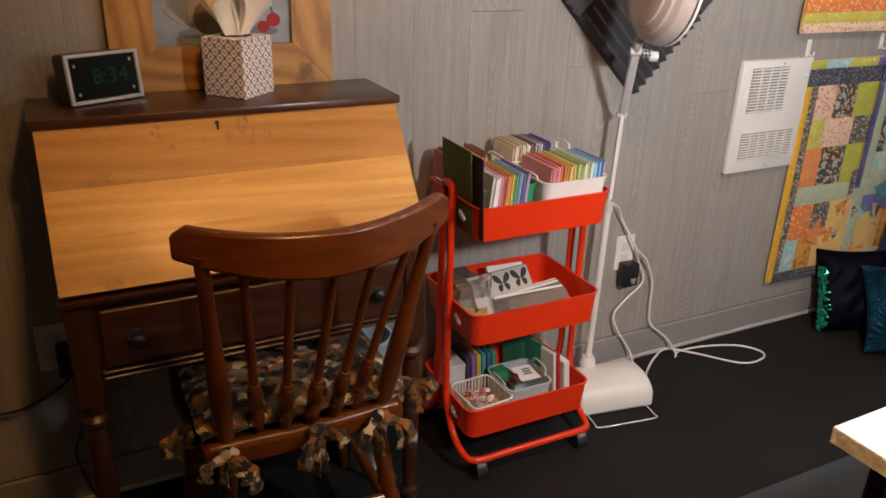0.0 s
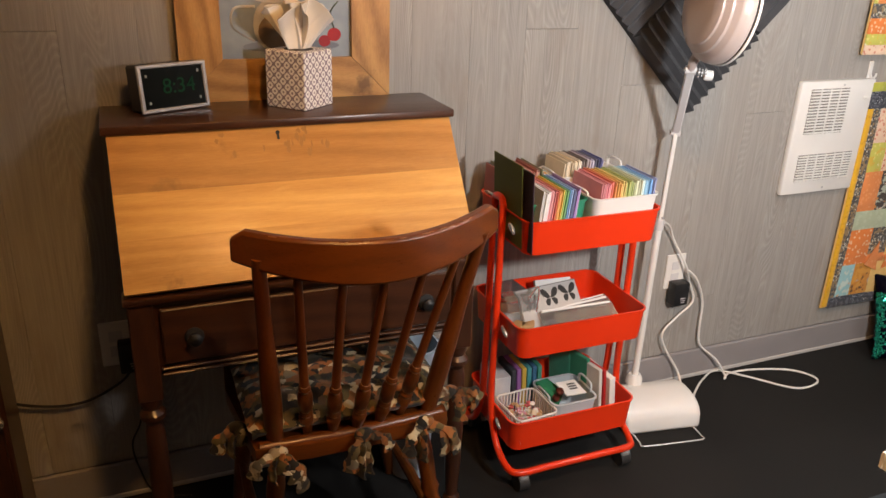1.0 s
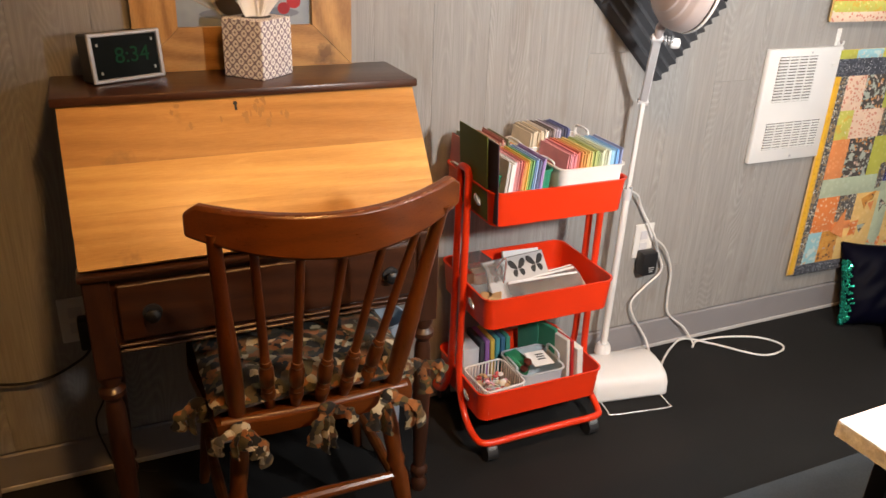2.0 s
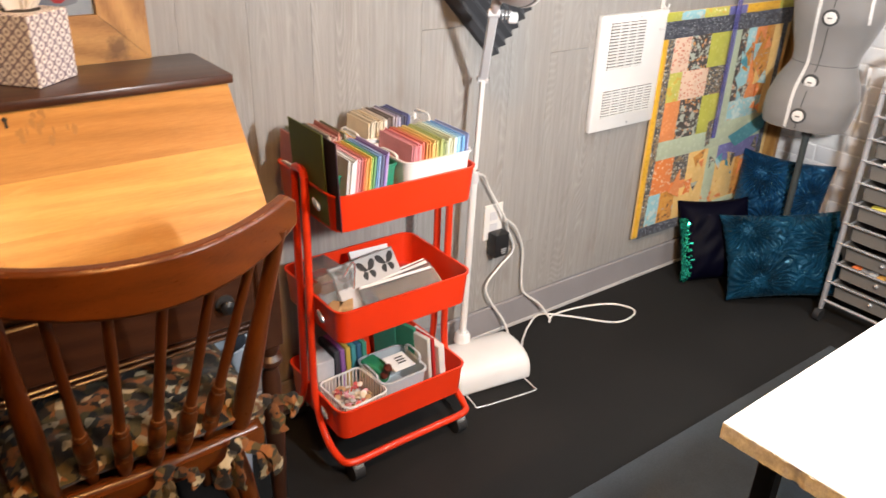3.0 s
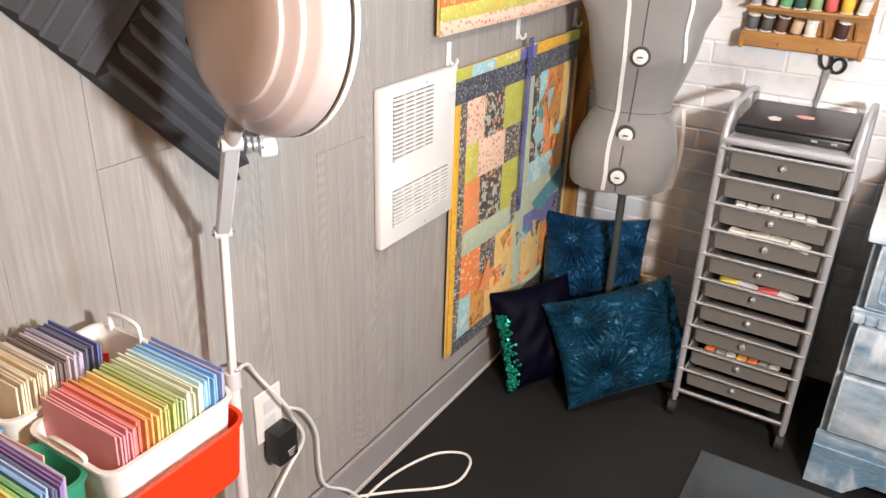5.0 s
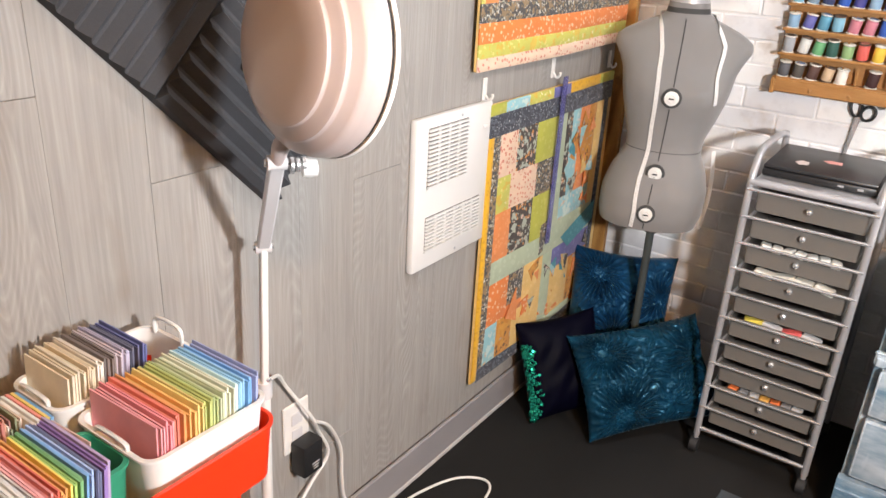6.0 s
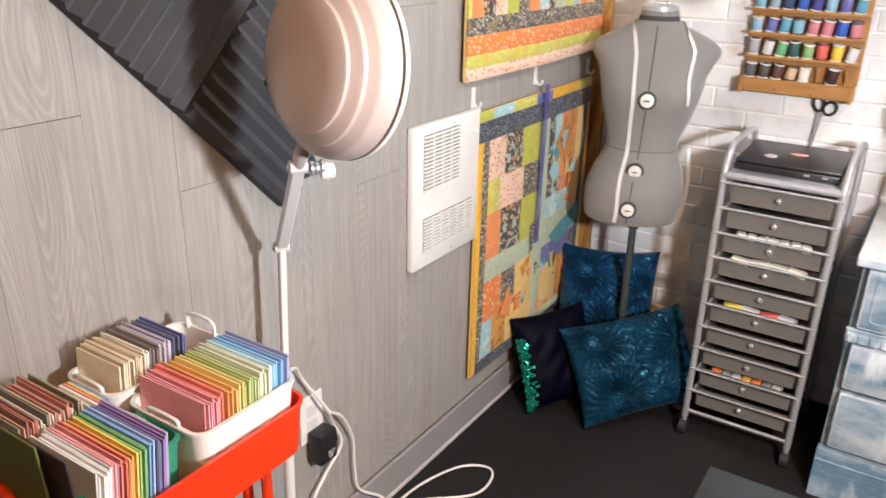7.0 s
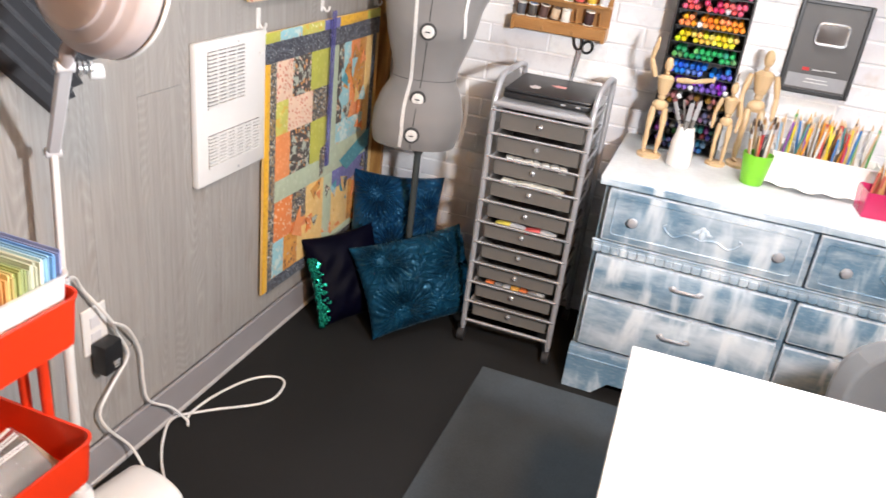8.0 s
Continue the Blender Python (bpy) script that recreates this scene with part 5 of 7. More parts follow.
def quilt(x0, x1, z0, z1, y, patches, shapes, label):
    """A patchwork hanging: backing, padded patches as pieces, and pointed scraps on top."""
    q = thing("patchwork_quilt", pose(x0, y, z0), label, "quilt", "patchwork quilts")
    w, h = x1 - x0, z1 - z0
    part("backing", box((w / 2, 0.006, h / 2), (w, 0.008, h), 0.003), PRINT["tan"], q)
    sway = lambda x, z: 0.006 * math.sin(9 * x + 1) * (0.3 + 0.7 * (1 - z / h)) - 0.004 * (1 - z / h)
    for rows in patches:
        for u0, v0, u1, v1, kind in rows:
            xa, xb, za, zb = u0 * w, u1 * w, h * (1 - v1), h * (1 - v0)
            def fn(u, v, xa=xa, xb=xb, za=za, zb=zb):
                x, z = xa + (xb - xa) * u, za + (zb - za) * v
                e = (1 - abs(2 * u - 1) ** 4) * (1 - abs(2 * v - 1) ** 4)
                return (x, sway(x, z) - 0.002 - 0.004 * e, z)
            part("patch", sheet(fn, 4, 4, 0.003), PRINT[kind], q)
    for k, (kind, pts) in enumerate(shapes):
        bm = prism([(u * w, h * (1 - v)) for u, v in pts], 0.002, m=pose(0, -0.0105 - 0.00008 * k, 0, 90))
        part("scrap", bm, PRINT[kind], q)
    return q


one = [
    [(0.0, 0.0, 0.10, 0.035, "olive"), (0.10, 0.0, 0.26, 0.035, "sky"), (0.26, 0.0, 0.44, 0.035, "lime"), (0.44, 0.0, 0.58, 0.035, "violet"), (0.58, 0.0, 0.86, 0.035, "yellow"), (0.86, 0.0, 1.0, 0.035, "olive"), (0.0, 0.035, 1.0, 0.105, "dark"), (0.0, 0.105, 0.034, 0.99, "yellow"), (0.034, 0.105, 0.08, 0.95, "pebble"), (0.93, 0.105, 0.975, 0.95, "dark"), (0.975, 0.105, 1.0, 0.97, "tan")],
    [(0.07, 0.105, 0.20, 0.25, "dots"), (0.20, 0.105, 0.34, 0.25, "floral"), (0.34, 0.105, 0.50, 0.25, "olive"), (0.07, 0.25, 0.17, 0.375, "lime"), (0.17, 0.25, 0.36, 0.375, "dots"), (0.36, 0.25, 0.50, 0.375, "pebble"), (0.07, 0.375, 0.19, 0.55, "orange"), (0.19, 0.375, 0.35, 0.55, "floral"), (0.35, 0.375, 0.50, 0.55, "olive")],
    [(0.50, 0.105, 0.575, 0.55, "sage"), (0.575, 0.105, 0.63, 0.43, "floral"), (0.63, 0.105, 0.70, 0.43, "sky"), (0.70, 0.105, 0.79, 0.43, "orange"), (0.79, 0.105, 0.86, 0.43, "amber"), (0.86, 0.105, 0.93, 0.55, "tan"), (0.575, 0.43, 0.86, 0.52, "sky"), (0.575, 0.52, 0.93, 0.60, "sage")],
    [(0.07, 0.55, 0.93, 0.635, "sage"), (0.07, 0.635, 0.22, 0.80, "odots"), (0.22, 0.635, 0.33, 0.76, "pebble"), (0.33, 0.635, 0.48, 0.80, "tan"), (0.48, 0.635, 0.56, 0.92, "sage"), (0.56, 0.635, 0.93, 0.72, "violet"), (0.56, 0.72, 0.74, 0.92, "tan"), (0.74, 0.72, 0.93, 0.92, "amber")],
    [(0.07, 0.80, 0.16, 0.95, "sky"), (0.16, 0.80, 0.27, 0.95, "amber"), (0.22, 0.76, 0.33, 0.80, "orange"), (0.27, 0.80, 0.48, 0.95, "tan"), (0.48, 0.92, 0.93, 0.95, "sage"), (0.034, 0.95, 0.975, 1.0, "dark")],
]
one_shapes = [("amber", [(0.36, 0.66), (0.45, 0.63), (0.41, 0.74)]), ("amber", [(0.58, 0.74), (0.66, 0.82), (0.60, 0.88)]), ("teal", [(0.64, 0.70), (0.72, 0.80), (0.66, 0.80)]), ("teal", [(0.62, 0.60), (0.93, 0.52), (0.93, 0.60), (0.70, 0.66)]), ("amber", [(0.72, 0.12), (0.80, 0.20), (0.74, 0.33), (0.69, 0.22)]), ("pebble", [(0.43, 0.50), (0.51, 0.49), (0.51, 0.60), (0.43, 0.62)]), ("sky", [(0.60, 0.20), (0.68, 0.30), (0.62, 0.40)]), ("orange", [(0.20, 0.80), (0.27, 0.70), (0.29, 0.84)])]
rnd = random.Random(52)
for k in range(34):
    u, v = (rnd.uniform(0.32, 0.90), rnd.uniform(0.66, 0.92)) if k < 20 else (rnd.uniform(0.60, 0.84), rnd.uniform(0.13, 0.50))
    a0, size = rnd.uniform(0, 6.28), rnd.uniform(0.022, 0.045)
    one_shapes.append((rnd.choice(["amber", "floral", "teal", "orange", "sky", "pebble", "odots", "tan"]), [(u + size * math.cos(a0 - q), v + 1.25 * size * math.sin(a0 - q)) for q in (0, 1.7, 3.6)]))
quilt(2.345, 3.085, 0.178, 0.985, NORTH - 0.020, one, one_shapes, "patchwork quilt in orange, olive and navy prints on hooks")
kinds = ["orange", "floral", "dots", "olive", "pebble", "orange", "sky", "floral", "sage", "lime", "sky", "odots", "tan", "pebble"]
two = [[(0.0, 0.962, 1.0, 1.0, "dots"), (0.0, 0.920, 1.0, 0.962, "lime"), (0.0, 0.860, 1.0, 0.920, "odots"), (0.0, 0.805, 1.0, 0.860, "pebble"), (0.0, 0.0, 0.02, 0.805, "lime"), (0.98, 0.0, 1.0, 0.805, "lime")],
       [(0.02 + 0.96 * k / 14, 0.45, 0.02 + 0.96 * (k + 1) / 14, 0.805, kinds[k]) for k in range(14)],
       [(0.02, 0.36, 0.98, 0.45, "dark")], [(0.02 + 0.24 * k, 0.0, 0.02 + 0.24 * (k + 1), 0.36, kinds[3 * k]) for k in range(4)]]
two_shapes = [("olive", [(0.60, 0.60), (0.66, 0.50), (0.70, 0.66)]), ("tan", [(0.30, 0.62), (0.36, 0.56), (0.36, 0.70)])]
quilt(2.258, 3.110, 1.075, 1.86, NORTH - 0.024, two, two_shapes, "patchwork quilt with striped borders hung higher on the wall")
for x, z in ((2.335, 1.012), (2.690, 1.022), (3.075, 1.006)):
    hk = thing("adhesive_hook", pose(x, NORTH, z), "small white adhesive wall hook holding up the quilt", "hook", "adhesive hooks")
    part("plate", box((0, -0.003, 0.012), (0.018, 0.006, 0.055), 0.0025), MAT["plastic"], hk)
    part("hook", tube(curve([(0, -0.006, 0.0), (0, -0.016, -0.012), (0, -0.026, -0.006), (0, -0.027, 0.004)], 5), 0.0035, 8), MAT["plastic"], hk)
solo("quilting_ruler", box((0, 0, 0), (0.027, 0.003, 0.50), 0.001), MAT["ruler"], pose(2.700, NORTH - 0.040, 0.765, 0, 0.5), "long translucent violet quilting ruler hung over the quilt", "ruler")


# ---- the corner ----
FC, FF = Vector((2.931, 1.520, 0)), Vector((-0.965, -0.26, 0)).normalized()
FR = Vector((-FF.y, FF.x, 0))
SECTIONS = [(0.605, 0.140, 0.120, 0.040), (0.64, 0.149, 0.130, 0.040), (0.70, 0.150, 0.132, 0.034), (0.755, 0.136, 0.118, 0.026), (0.80, 0.113, 0.098, 0.014), (0.825, 0.106, 0.090, 0.008), (0.86, 0.111, 0.094, 0.004), (0.91, 0.128, 0.104, 0.002), (0.96, 0.142, 0.116, 0.002), (1.00, 0.150, 0.117, 0.0), (1.04, 0.156, 0.106, -0.004), (1.075, 0.171, 0.092, -0.008), (1.10, 0.186, 0.080, -0.010), (1.122, 0.188, 0.070, -0.012), (1.145, 0.160, 0.064, -0.014), (1.165, 0.118, 0.060, -0.014), (1.182, 0.078, 0.056, -0.012), (1.198, 0.058, 0.054, -0.010), (1.225, 0.054, 0.052, -0.006)]


def form_point(z, a, out=0.0):
    """A point on the dress form's skin: z, angle from the front towards its right side, and a distance outwards."""
    for s, t in zip(SECTIONS, SECTIONS[1:]):
        if s[0] <= z <= t[0]:
            k = (z - s[0]) / (t[0] - s[0])
            w, d, f = (s[q] + (t[q] - s[q]) * k for q in (1, 2, 3))
            break
    else:
        w, d, f = SECTIONS[-1][1:] if z > SECTIONS[-1][0] else SECTIONS[0][1:]
    sx, cy = math.sin(a), math.cos(a)
    p = 0.86
    sx, cy = math.copysign(abs(sx) ** p, sx), math.copysign(abs(cy) ** p, cy)
    bust = 0.016 * math.exp(-((z - 0.99) / 0.045) ** 2) * math.exp(-((abs(math.degrees(a)) - 36) / 22) ** 2)
    side = -0.018 * max(0.0, min(1.0, (0.98 - z) / 0.37))
    q = FC + FR * (sx * (w + out) + side) + FF * (f + cy * (d + out) + bust)
    return Vector((q.x, q.y, z))


def dress_form():
    bm = bmesh.new()
    n = 48
    zs = [0.605 + 0.62 * k / 44 for k in range(45)]
    rings = [[bm.verts.new(form_point(z, 2 * math.pi * k / n)) for k in range(n)] for z in zs]
    for a, b in zip(rings, rings[1:]):
        for k in range(n):
            bm.faces.new((a[k], a[(k + 1) % n], b[(k + 1) % n], b[k]))
    bm.faces.new(rings[0][::-1])
    bm.faces.new(rings[-1])
    for f in bm.faces:
        zc = f.calc_center_median().z
        f.material_index = 1 if 1.190 < zc < 1.206 else 0
    top = form_point(1.225, 0)
    c = FC + FF * -0.006
    lathe([(0.054, 0), (0.052, 0.012), (0.030, 0.018), (0.0, 0.019)], 32, bm, pose(c.x, c.y, 1.224), 2)
    box((c.x, c.y - 0.004, 1.246), (0.03, 0.04, 0.010), 0.002, bm, idx=5)
    for z, r in ((0.981, 0.027), (0.770, 0.026), (0.659, 0.026)):
        p = form_point(z, 0.0)
        m = frame_of(p - FF * 0.004, FR, (0, 0, 1))
        if m.col[2].xyz.dot(FF) < 0:
            m = frame_of(p - FF * 0.004, -FR, (0, 0, 1))
        lathe([(r, 0), (r, 0.008), (r * 0.86, 0.009)], 28, bm, m, 1)
        lathe([(r * 0.74, 0.006), (r * 0.72, 0.0115), (r * 0.45, 0.013), (r * 0.42, 0.011)], 28, bm, m, 5)
        lathe([(r * 0.36, 0.008), (r * 0.30, 0.016)], 16, bm, m, 5)
        box((0, 0, 0.0165), (0.014, 0.004, 0.002), 0, bm, m, idx=1)
    for za, zb in ((0.612, 0.63), (0.688, 0.742), (0.80, 0.95), (1.01, 1.184)):
        tube([form_point(za + (zb - za) * k / 10, 0.0, 0.0006) for k in range(11)], 0.0016, 6, bm=bm, idx=1)
    tube([form_point(0.822, 2 * math.pi * k / 48, 0.0003) for k in range(48)], 0.0014, 6, True, bm, 1)
    lathe([(0.018, 0.560), (0.018, 0.610)], 16, bm, pose(FC.x - 0.035, FC.y - 0.008, 0), 1)
    lathe([(0.012, 0.0), (0.012, 0.60)], 16, bm, pose(FC.x - 0.035, FC.y - 0.008, 0), 4)
    lathe([(0.09, 0.0), (0.085, 0.012), (0.02, 0.02)], 24, bm, pose(FC.x - 0.035, FC.y - 0.008, 0), 4)
    solo("dress_form", bm, [MAT["jersey"], MAT["seam"], MAT["steel"], MAT["tape"], MAT["grey_pole"], MAT["plastic"]], Matrix(), "grey jersey dress form with white adjusting dials on a pole", "dress form", sharp=40)


dress_form()


def strip(points, width, thick, material, name, label, category, group=""):
    """A flat ribbon along points that each carry an outward direction."""
    bm = bmesh.new()
    rows = []
    for k, (p, nrm) in enumerate(points):
        a, b = points[max(k - 1, 0)][0], points[min(k + 1, len(points) - 1)][0]
        d = (b - a).normalized()
        s = d.cross(nrm).normalized() * width / 2
        rows.append([bm.verts.new(p + s), bm.verts.new(p - s), bm.verts.new(p - s + nrm * thick), bm.verts.new(p + s + nrm * thick)])
    for a, b in zip(rows, rows[1:]):
        for k in range(4):
            bm.faces.new((a[k], a[(k + 1) % 4], b[(k + 1) % 4], b[k]))
    bm.faces.new(rows[0])
    bm.faces.new(rows[-1][::-1])
    return solo(name, bm, material, Matrix(), label, category, group)


def on_form(pairs):
    out = []
    for z, deg in pairs:
        a = radians(deg)
        p = form_point(z, a, 0.003)
        q = (FR * math.sin(a) + FF * math.cos(a)).normalized()
        out.append((p, q))
    return out


def glide(pairs, n):
    return [(p.x, p.y) for p in curve([(a, b, 0) for a, b in pairs], n)]


tp = strip(on_form(glide([(1.182, 190), (1.188, 240), (1.186, 290), (1.165, 332), (1.12, 347), (1.05, 347), (0.95, 347), (0.85, 345), (0.75, 347), (0.66, 350), (0.612, 349)], 5)), 0.0115, 0.0008, MAT["tape"], "measuring_tape", "white cloth measuring tape draped round the neck of the dress form", "measuring tape")
strip(on_form(glide([(1.182, 170), (1.188, 120), (1.184, 80), (1.16, 42), (1.12, 33), (1.06, 37), (1.01, 43), (0.97, 48)], 5)), 0.0115, 0.0008, MAT["tape"], "measuring_tape", "white cloth measuring tape hanging over the shoulder of the dress form", "measuring tape")
p0 = form_point(0.80, 1.75, 0.02)
strip([(p0 + Vector((0, -0.012 - 0.010 * math.sin(k * 0.3), 0.02 - 0.022 * k)), Vector((-0.8, -0.6, 0))) for k in range(12)], 0.012, 0.0008, MAT["tape"], "measuring_tape", "loose end of white measuring tape hanging beside the dress form", "measuring tape")


def pillow(m, w, h, t, material, label, rosettes=(), folds=0.0, seed=0, edge=None):
    """A stuffed pillow: pinched corners, puffed middle, gathered rosettes and creases."""
    rnd = random.Random(seed)
    waves = [(rnd.uniform(-1, 1), rnd.uniform(-1, 1), rnd.uniform(0, 6)) for k in range(7)]
    n = 120
    bm = bmesh.new()
    off = Vector((seed * 7.3, seed * 3.1, 0))
    def at(i, j, s):
        u, v = 2 * i / n - 1, 2 * j / n - 1
        x = u * w / 2 * (1 - 0.075 * (1 - v * v))
        y = v * h / 2 * (1 - 0.075 * (1 - u * u))
        puff = max(0.0, (1 - abs(u) ** 3.2) * (1 - abs(v) ** 3.2)) ** 0.55
        z = t / 2 * puff
        if s > 0:
            for a, b, c in waves:
                z += folds * puff * math.sin(14 * (a * u + b * v) + c)
            calm = 1.0
            for cu, cv, r, k in rosettes:
                dx, dy = (u - cu) * w / 2, (v - cv) * h / 2
                d = math.hypot(dx, dy)
                near = math.exp(-(d / (r * 0.85)) ** 4)
                calm *= 1 - 0.8 * near
                turn = math.atan2(dy, dx) + 3.0 * noise.noise(Vector((x, y, 0)) * 14 + off) * d
                pleat = 1 - 2 * abs(math.sin(k * turn + 0.8 * math.sin(3 * turn + seed)))
                z += puff ** 0.5 * (0.0105 * pleat * min(1, d / (0.35 * r)) * near - 0.016 * math.exp(-(d / (0.24 * r)) ** 2) + 0.005 * math.exp(-((d - 0.34 * r) / (0.09 * r)) ** 2))
            if rosettes:
                p = Vector((x, y * 1.3, 0)) * 26 + off
                p = p + 0.9 * Vector((noise.noise(p * 0.6), noise.noise(p * 0.6 + Vector((9, 0, 0))), 0))
                crease = (1 - abs(noise.noise(p)) * 2.2)
                z += puff ** 0.5 * calm * (0.0120 * max(0.0, crease) ** 3 + 0.0045 * noise.noise(p * 2.4))
        return (x, y, s * z)
    grid = {s: [[None] * (n + 1) for i in range(n + 1)] for s in (1, -1)}
    for i in range(n + 1):
        for j in range(n + 1):
            rim = i in (0, n) or j in (0, n)
            grid[1][i][j] = bm.verts.new(at(i, j, 1))
            grid[-1][i][j] = grid[1][i][j] if rim else bm.verts.new(at(i, j, -1))
    for s in (1, -1):
        g = grid[s]
        for i in range(n):
            for j in range(n):
                q = (g[i][j], g[i + 1][j], g[i + 1][j + 1], g[i][j + 1])
                bm.faces.new(q if s > 0 else q[::-1])
    return solo("throw_pillow", bm, material, m, label, "pillow", "pillows on the floor", sharp=60)


def standing(bl, e, up, w, h, turn=0.0):
    """The pose of a pillow whose lower left corner is at bl, with its lower edge along e."""
    m = frame_of(bl, e, up)
    return m @ pose(w / 2, h / 2, 0) @ pose(0, 0, 0, 0, 0, turn)


pillow(standing((2.548, 1.490, 0.045), (0.715, -0.70, 0), (0.10, 0.15, 0.25), 0.40, 0.29, 7), 0.43, 0.315, 0.15, MAT["teal2"], "peacock blue velvet pillow with gathered flower rosettes leaning in the corner", [(-0.66, 0.58, 0.11, 15), (-0.52, -0.66, 0.13, 17), (0.84, 0.22, 0.16, 18)], 0.0012, 1)
pillow(standing((2.845, 1.710, 0.03), (0.487, -0.873, 0), (0.10, 0.055, 0.38), 0.31, 0.40, -3), 0.34, 0.42, 0.14, MAT["teal"], "teal satin pillow with rippled gathers behind the others", [(-0.50, 0.66, 0.12, 16), (0.75, 0.35, 0.10, 13), (-0.1, -0.35, 0.12, 14)], 0.003, 2)
seq = pillow(standing((2.512, 1.672, 0.02), (0.80, -0.60, 0), (0.07, 0.105, 0.30), 0.27, 0.30, 5), 0.27, 0.31, 0.10, MAT["navy"], "dark navy sequin pillow with a glittering green edge", (), 0.001, 3)
rnd = random.Random(4)
spark = finish(lathe([(0.0050, 0), (0.0042, 0.0006)], 8), "sequin", MAT["sequin"])
for k in range(290):
    v = rnd.uniform(-0.98, 0.55)
    u = -1 + abs(rnd.gauss(0, 0.065)) * (1.2 - 0.4 * v)
    puff = max(0.0, (1 - abs(u) ** 3.2) * (1 - abs(v) ** 3.2)) ** 0.55
    ob = new("sequin", spark)
    ob.parent = seq
    ob.matrix_local = Matrix.Translation((u * 0.135 * (1 - 0.075 * (1 - v * v)), v * 0.155 * (1 - 0.075 * (1 - u * u)), 0.05 * puff + 0.0015)) @ pose(0, 0, 0, rnd.uniform(-26, 26), -62 + 48 * puff + rnd.uniform(-24, 24), 0)


def drawer_rack():
    xf, xb, ya, yb = 2.725, 3.055, 0.925, 1.222
    cy = (ya + yb) / 2
    r = thing("drawer_cart", pose(0, 0, 0), "ten-drawer rolling cart, smoky plastic drawers in a silver tube frame", "drawer cart")
    for y in (ya, yb):
        pts = [(xf, y, 0.055), (xf, y, 0.3), (xf, y, 0.6), (xf, y, 0.80), (xf + 0.010, y, 0.855), (xf + 0.045, y, 0.895), (xf + 0.09, y, 0.905), (xb - 0.09, y, 0.905), (xb - 0.03, y, 0.895), (xb, y, 0.86), (xb, y, 0.6), (xb, y, 0.3), (xb, y, 0.055)]
        part("side_tube", tube(curve(pts, 6), 0.0092, 12), MAT["steel"], r)
        for x in (xf, xb):
            cas = part("castor", cyl((x, y, 0.06), (x, y, 0.036), 0.007), MAT["steel"], r)
            part("wheel", cyl((x - 0.004, y - 0.011, 0.022), (x - 0.004, y + 0.011, 0.022), 0.022, n=18), MAT["rubber"], cas)
    for x in (xf, xb):
        part("cross_bar", cyl((x, ya, 0.078), (x, yb, 0.078), 0.006), MAT["chrome"], r)
    shelf = part("top_shelf", box(((xf + xb) / 2, cy, 0.832), (xb - xf, yb - ya - 0.016, 0.010), 0.003), MAT["steel"], r)
    part("cross_bar", cyl((xf - 0.002, ya, 0.828), (xf - 0.002, yb, 0.828), 0.009), MAT["steel"], r)
    rnd = random.Random(17)
    for k in range(10):
        z = 0.779 - 0.0728 * k
        part("cross_bar", cyl((xf - 0.006, ya - 0.004, z + 0.030), (xf - 0.006, yb + 0.004, z + 0.030), 0.0042, n=10), MAT["chrome"], r)
        for y in (ya + 0.012, yb - 0.012):
            part("runner", cyl((xf, y, z + 0.026), (xb, y, z + 0.026), 0.0035, n=8), MAT["steel"], r)
        w = yb - ya - 0.032
        dr = part("drawer", tub(0.30, w, 0.056, 0.008, 0.003, 0.985, 0.003), MAT["smoke"], r, m=pose((xf + xb) / 2 + 0.004, cy, z - 0.031))
        part("knob", ball((-0.160, 0, 0.031), 0.0085), MAT["chrome"], dr, "round chrome knob")
        part("knob_stem", cyl((-0.146, 0, 0.031), (-0.156, 0, 0.031), 0.004, n=8), MAT["chrome"], dr)
        if k in (2, 3, 5, 8):
            for q in range(7 if k in (2, 8) else 4):
                col = {2: (0.75, 0.74, 0.70), 3: (0.72, 0.70, 0.62), 5: ((0.75, 0.62, 0.10), (0.60, 0.60, 0.62), (0.70, 0.12, 0.12), (0.6, 0.6, 0.6))[q % 4], 8: ((0.75, 0.18, 0.05), (0.25, 0.25, 0.26), (0.5, 0.5, 0.5), (0.65, 0.35, 0.08))[q % 4]}[k]
                solo("craft_packet", box((0, 0, 0), (0.03, 0.026 if k in (2, 8) else 0.05, 0.016), 0.003), tint(*col), pose(xf + 0.03 + 0.01 * rnd.random(), yb - 0.05 - 0.20 * (q + 0.5) / (7 if k in (2, 8) else 4), z + 0.021, rnd.uniform(-12, 12), 0, rnd.uniform(-15, 15)), "small packet of notions peeping out of a drawer", "packet", "packets in the drawers")
    lap = thing("laptop", pose(2.900, 1.078, 0.8385, 0, 0, 1), "closed black laptop with stickers on the drawer cart", "laptop")
    part("base", box((0, 0, 0.011), (0.27, 0.268, 0.020), 0.005, seg=2), MAT["black"], lap)
    lid = part("lid", box((0, 0, 0.0265), (0.268, 0.266, 0.009), 0.004, seg=2), MAT["laptop"], lap)
    for x, y, a, b, col in ((-0.055, 0.055, 0.022, 0.016, (0.72, 0.62, 0.60)), (0.005, -0.010, 0.016, 0.022, (0.75, 0.35, 0.32))):
        part("sticker", prism([(x + a * (1 + 0.12 * math.sin(5 * t)) * math.cos(t), y + b * (1 + 0.12 * math.sin(5 * t)) * math.sin(t)) for t in [0.2618 * q for q in range(24)]], 0.0006, m=pose(0, 0, 0.0311)), tint(*col), lid)
    for k in range(4):
        part("port", box((-0.1355, -0.03 - 0.022 * k, 0.012), (0.002, 0.014, 0.005)), MAT["steel"] if k % 2 else MAT["rubber"], lap)


drawer_rack()


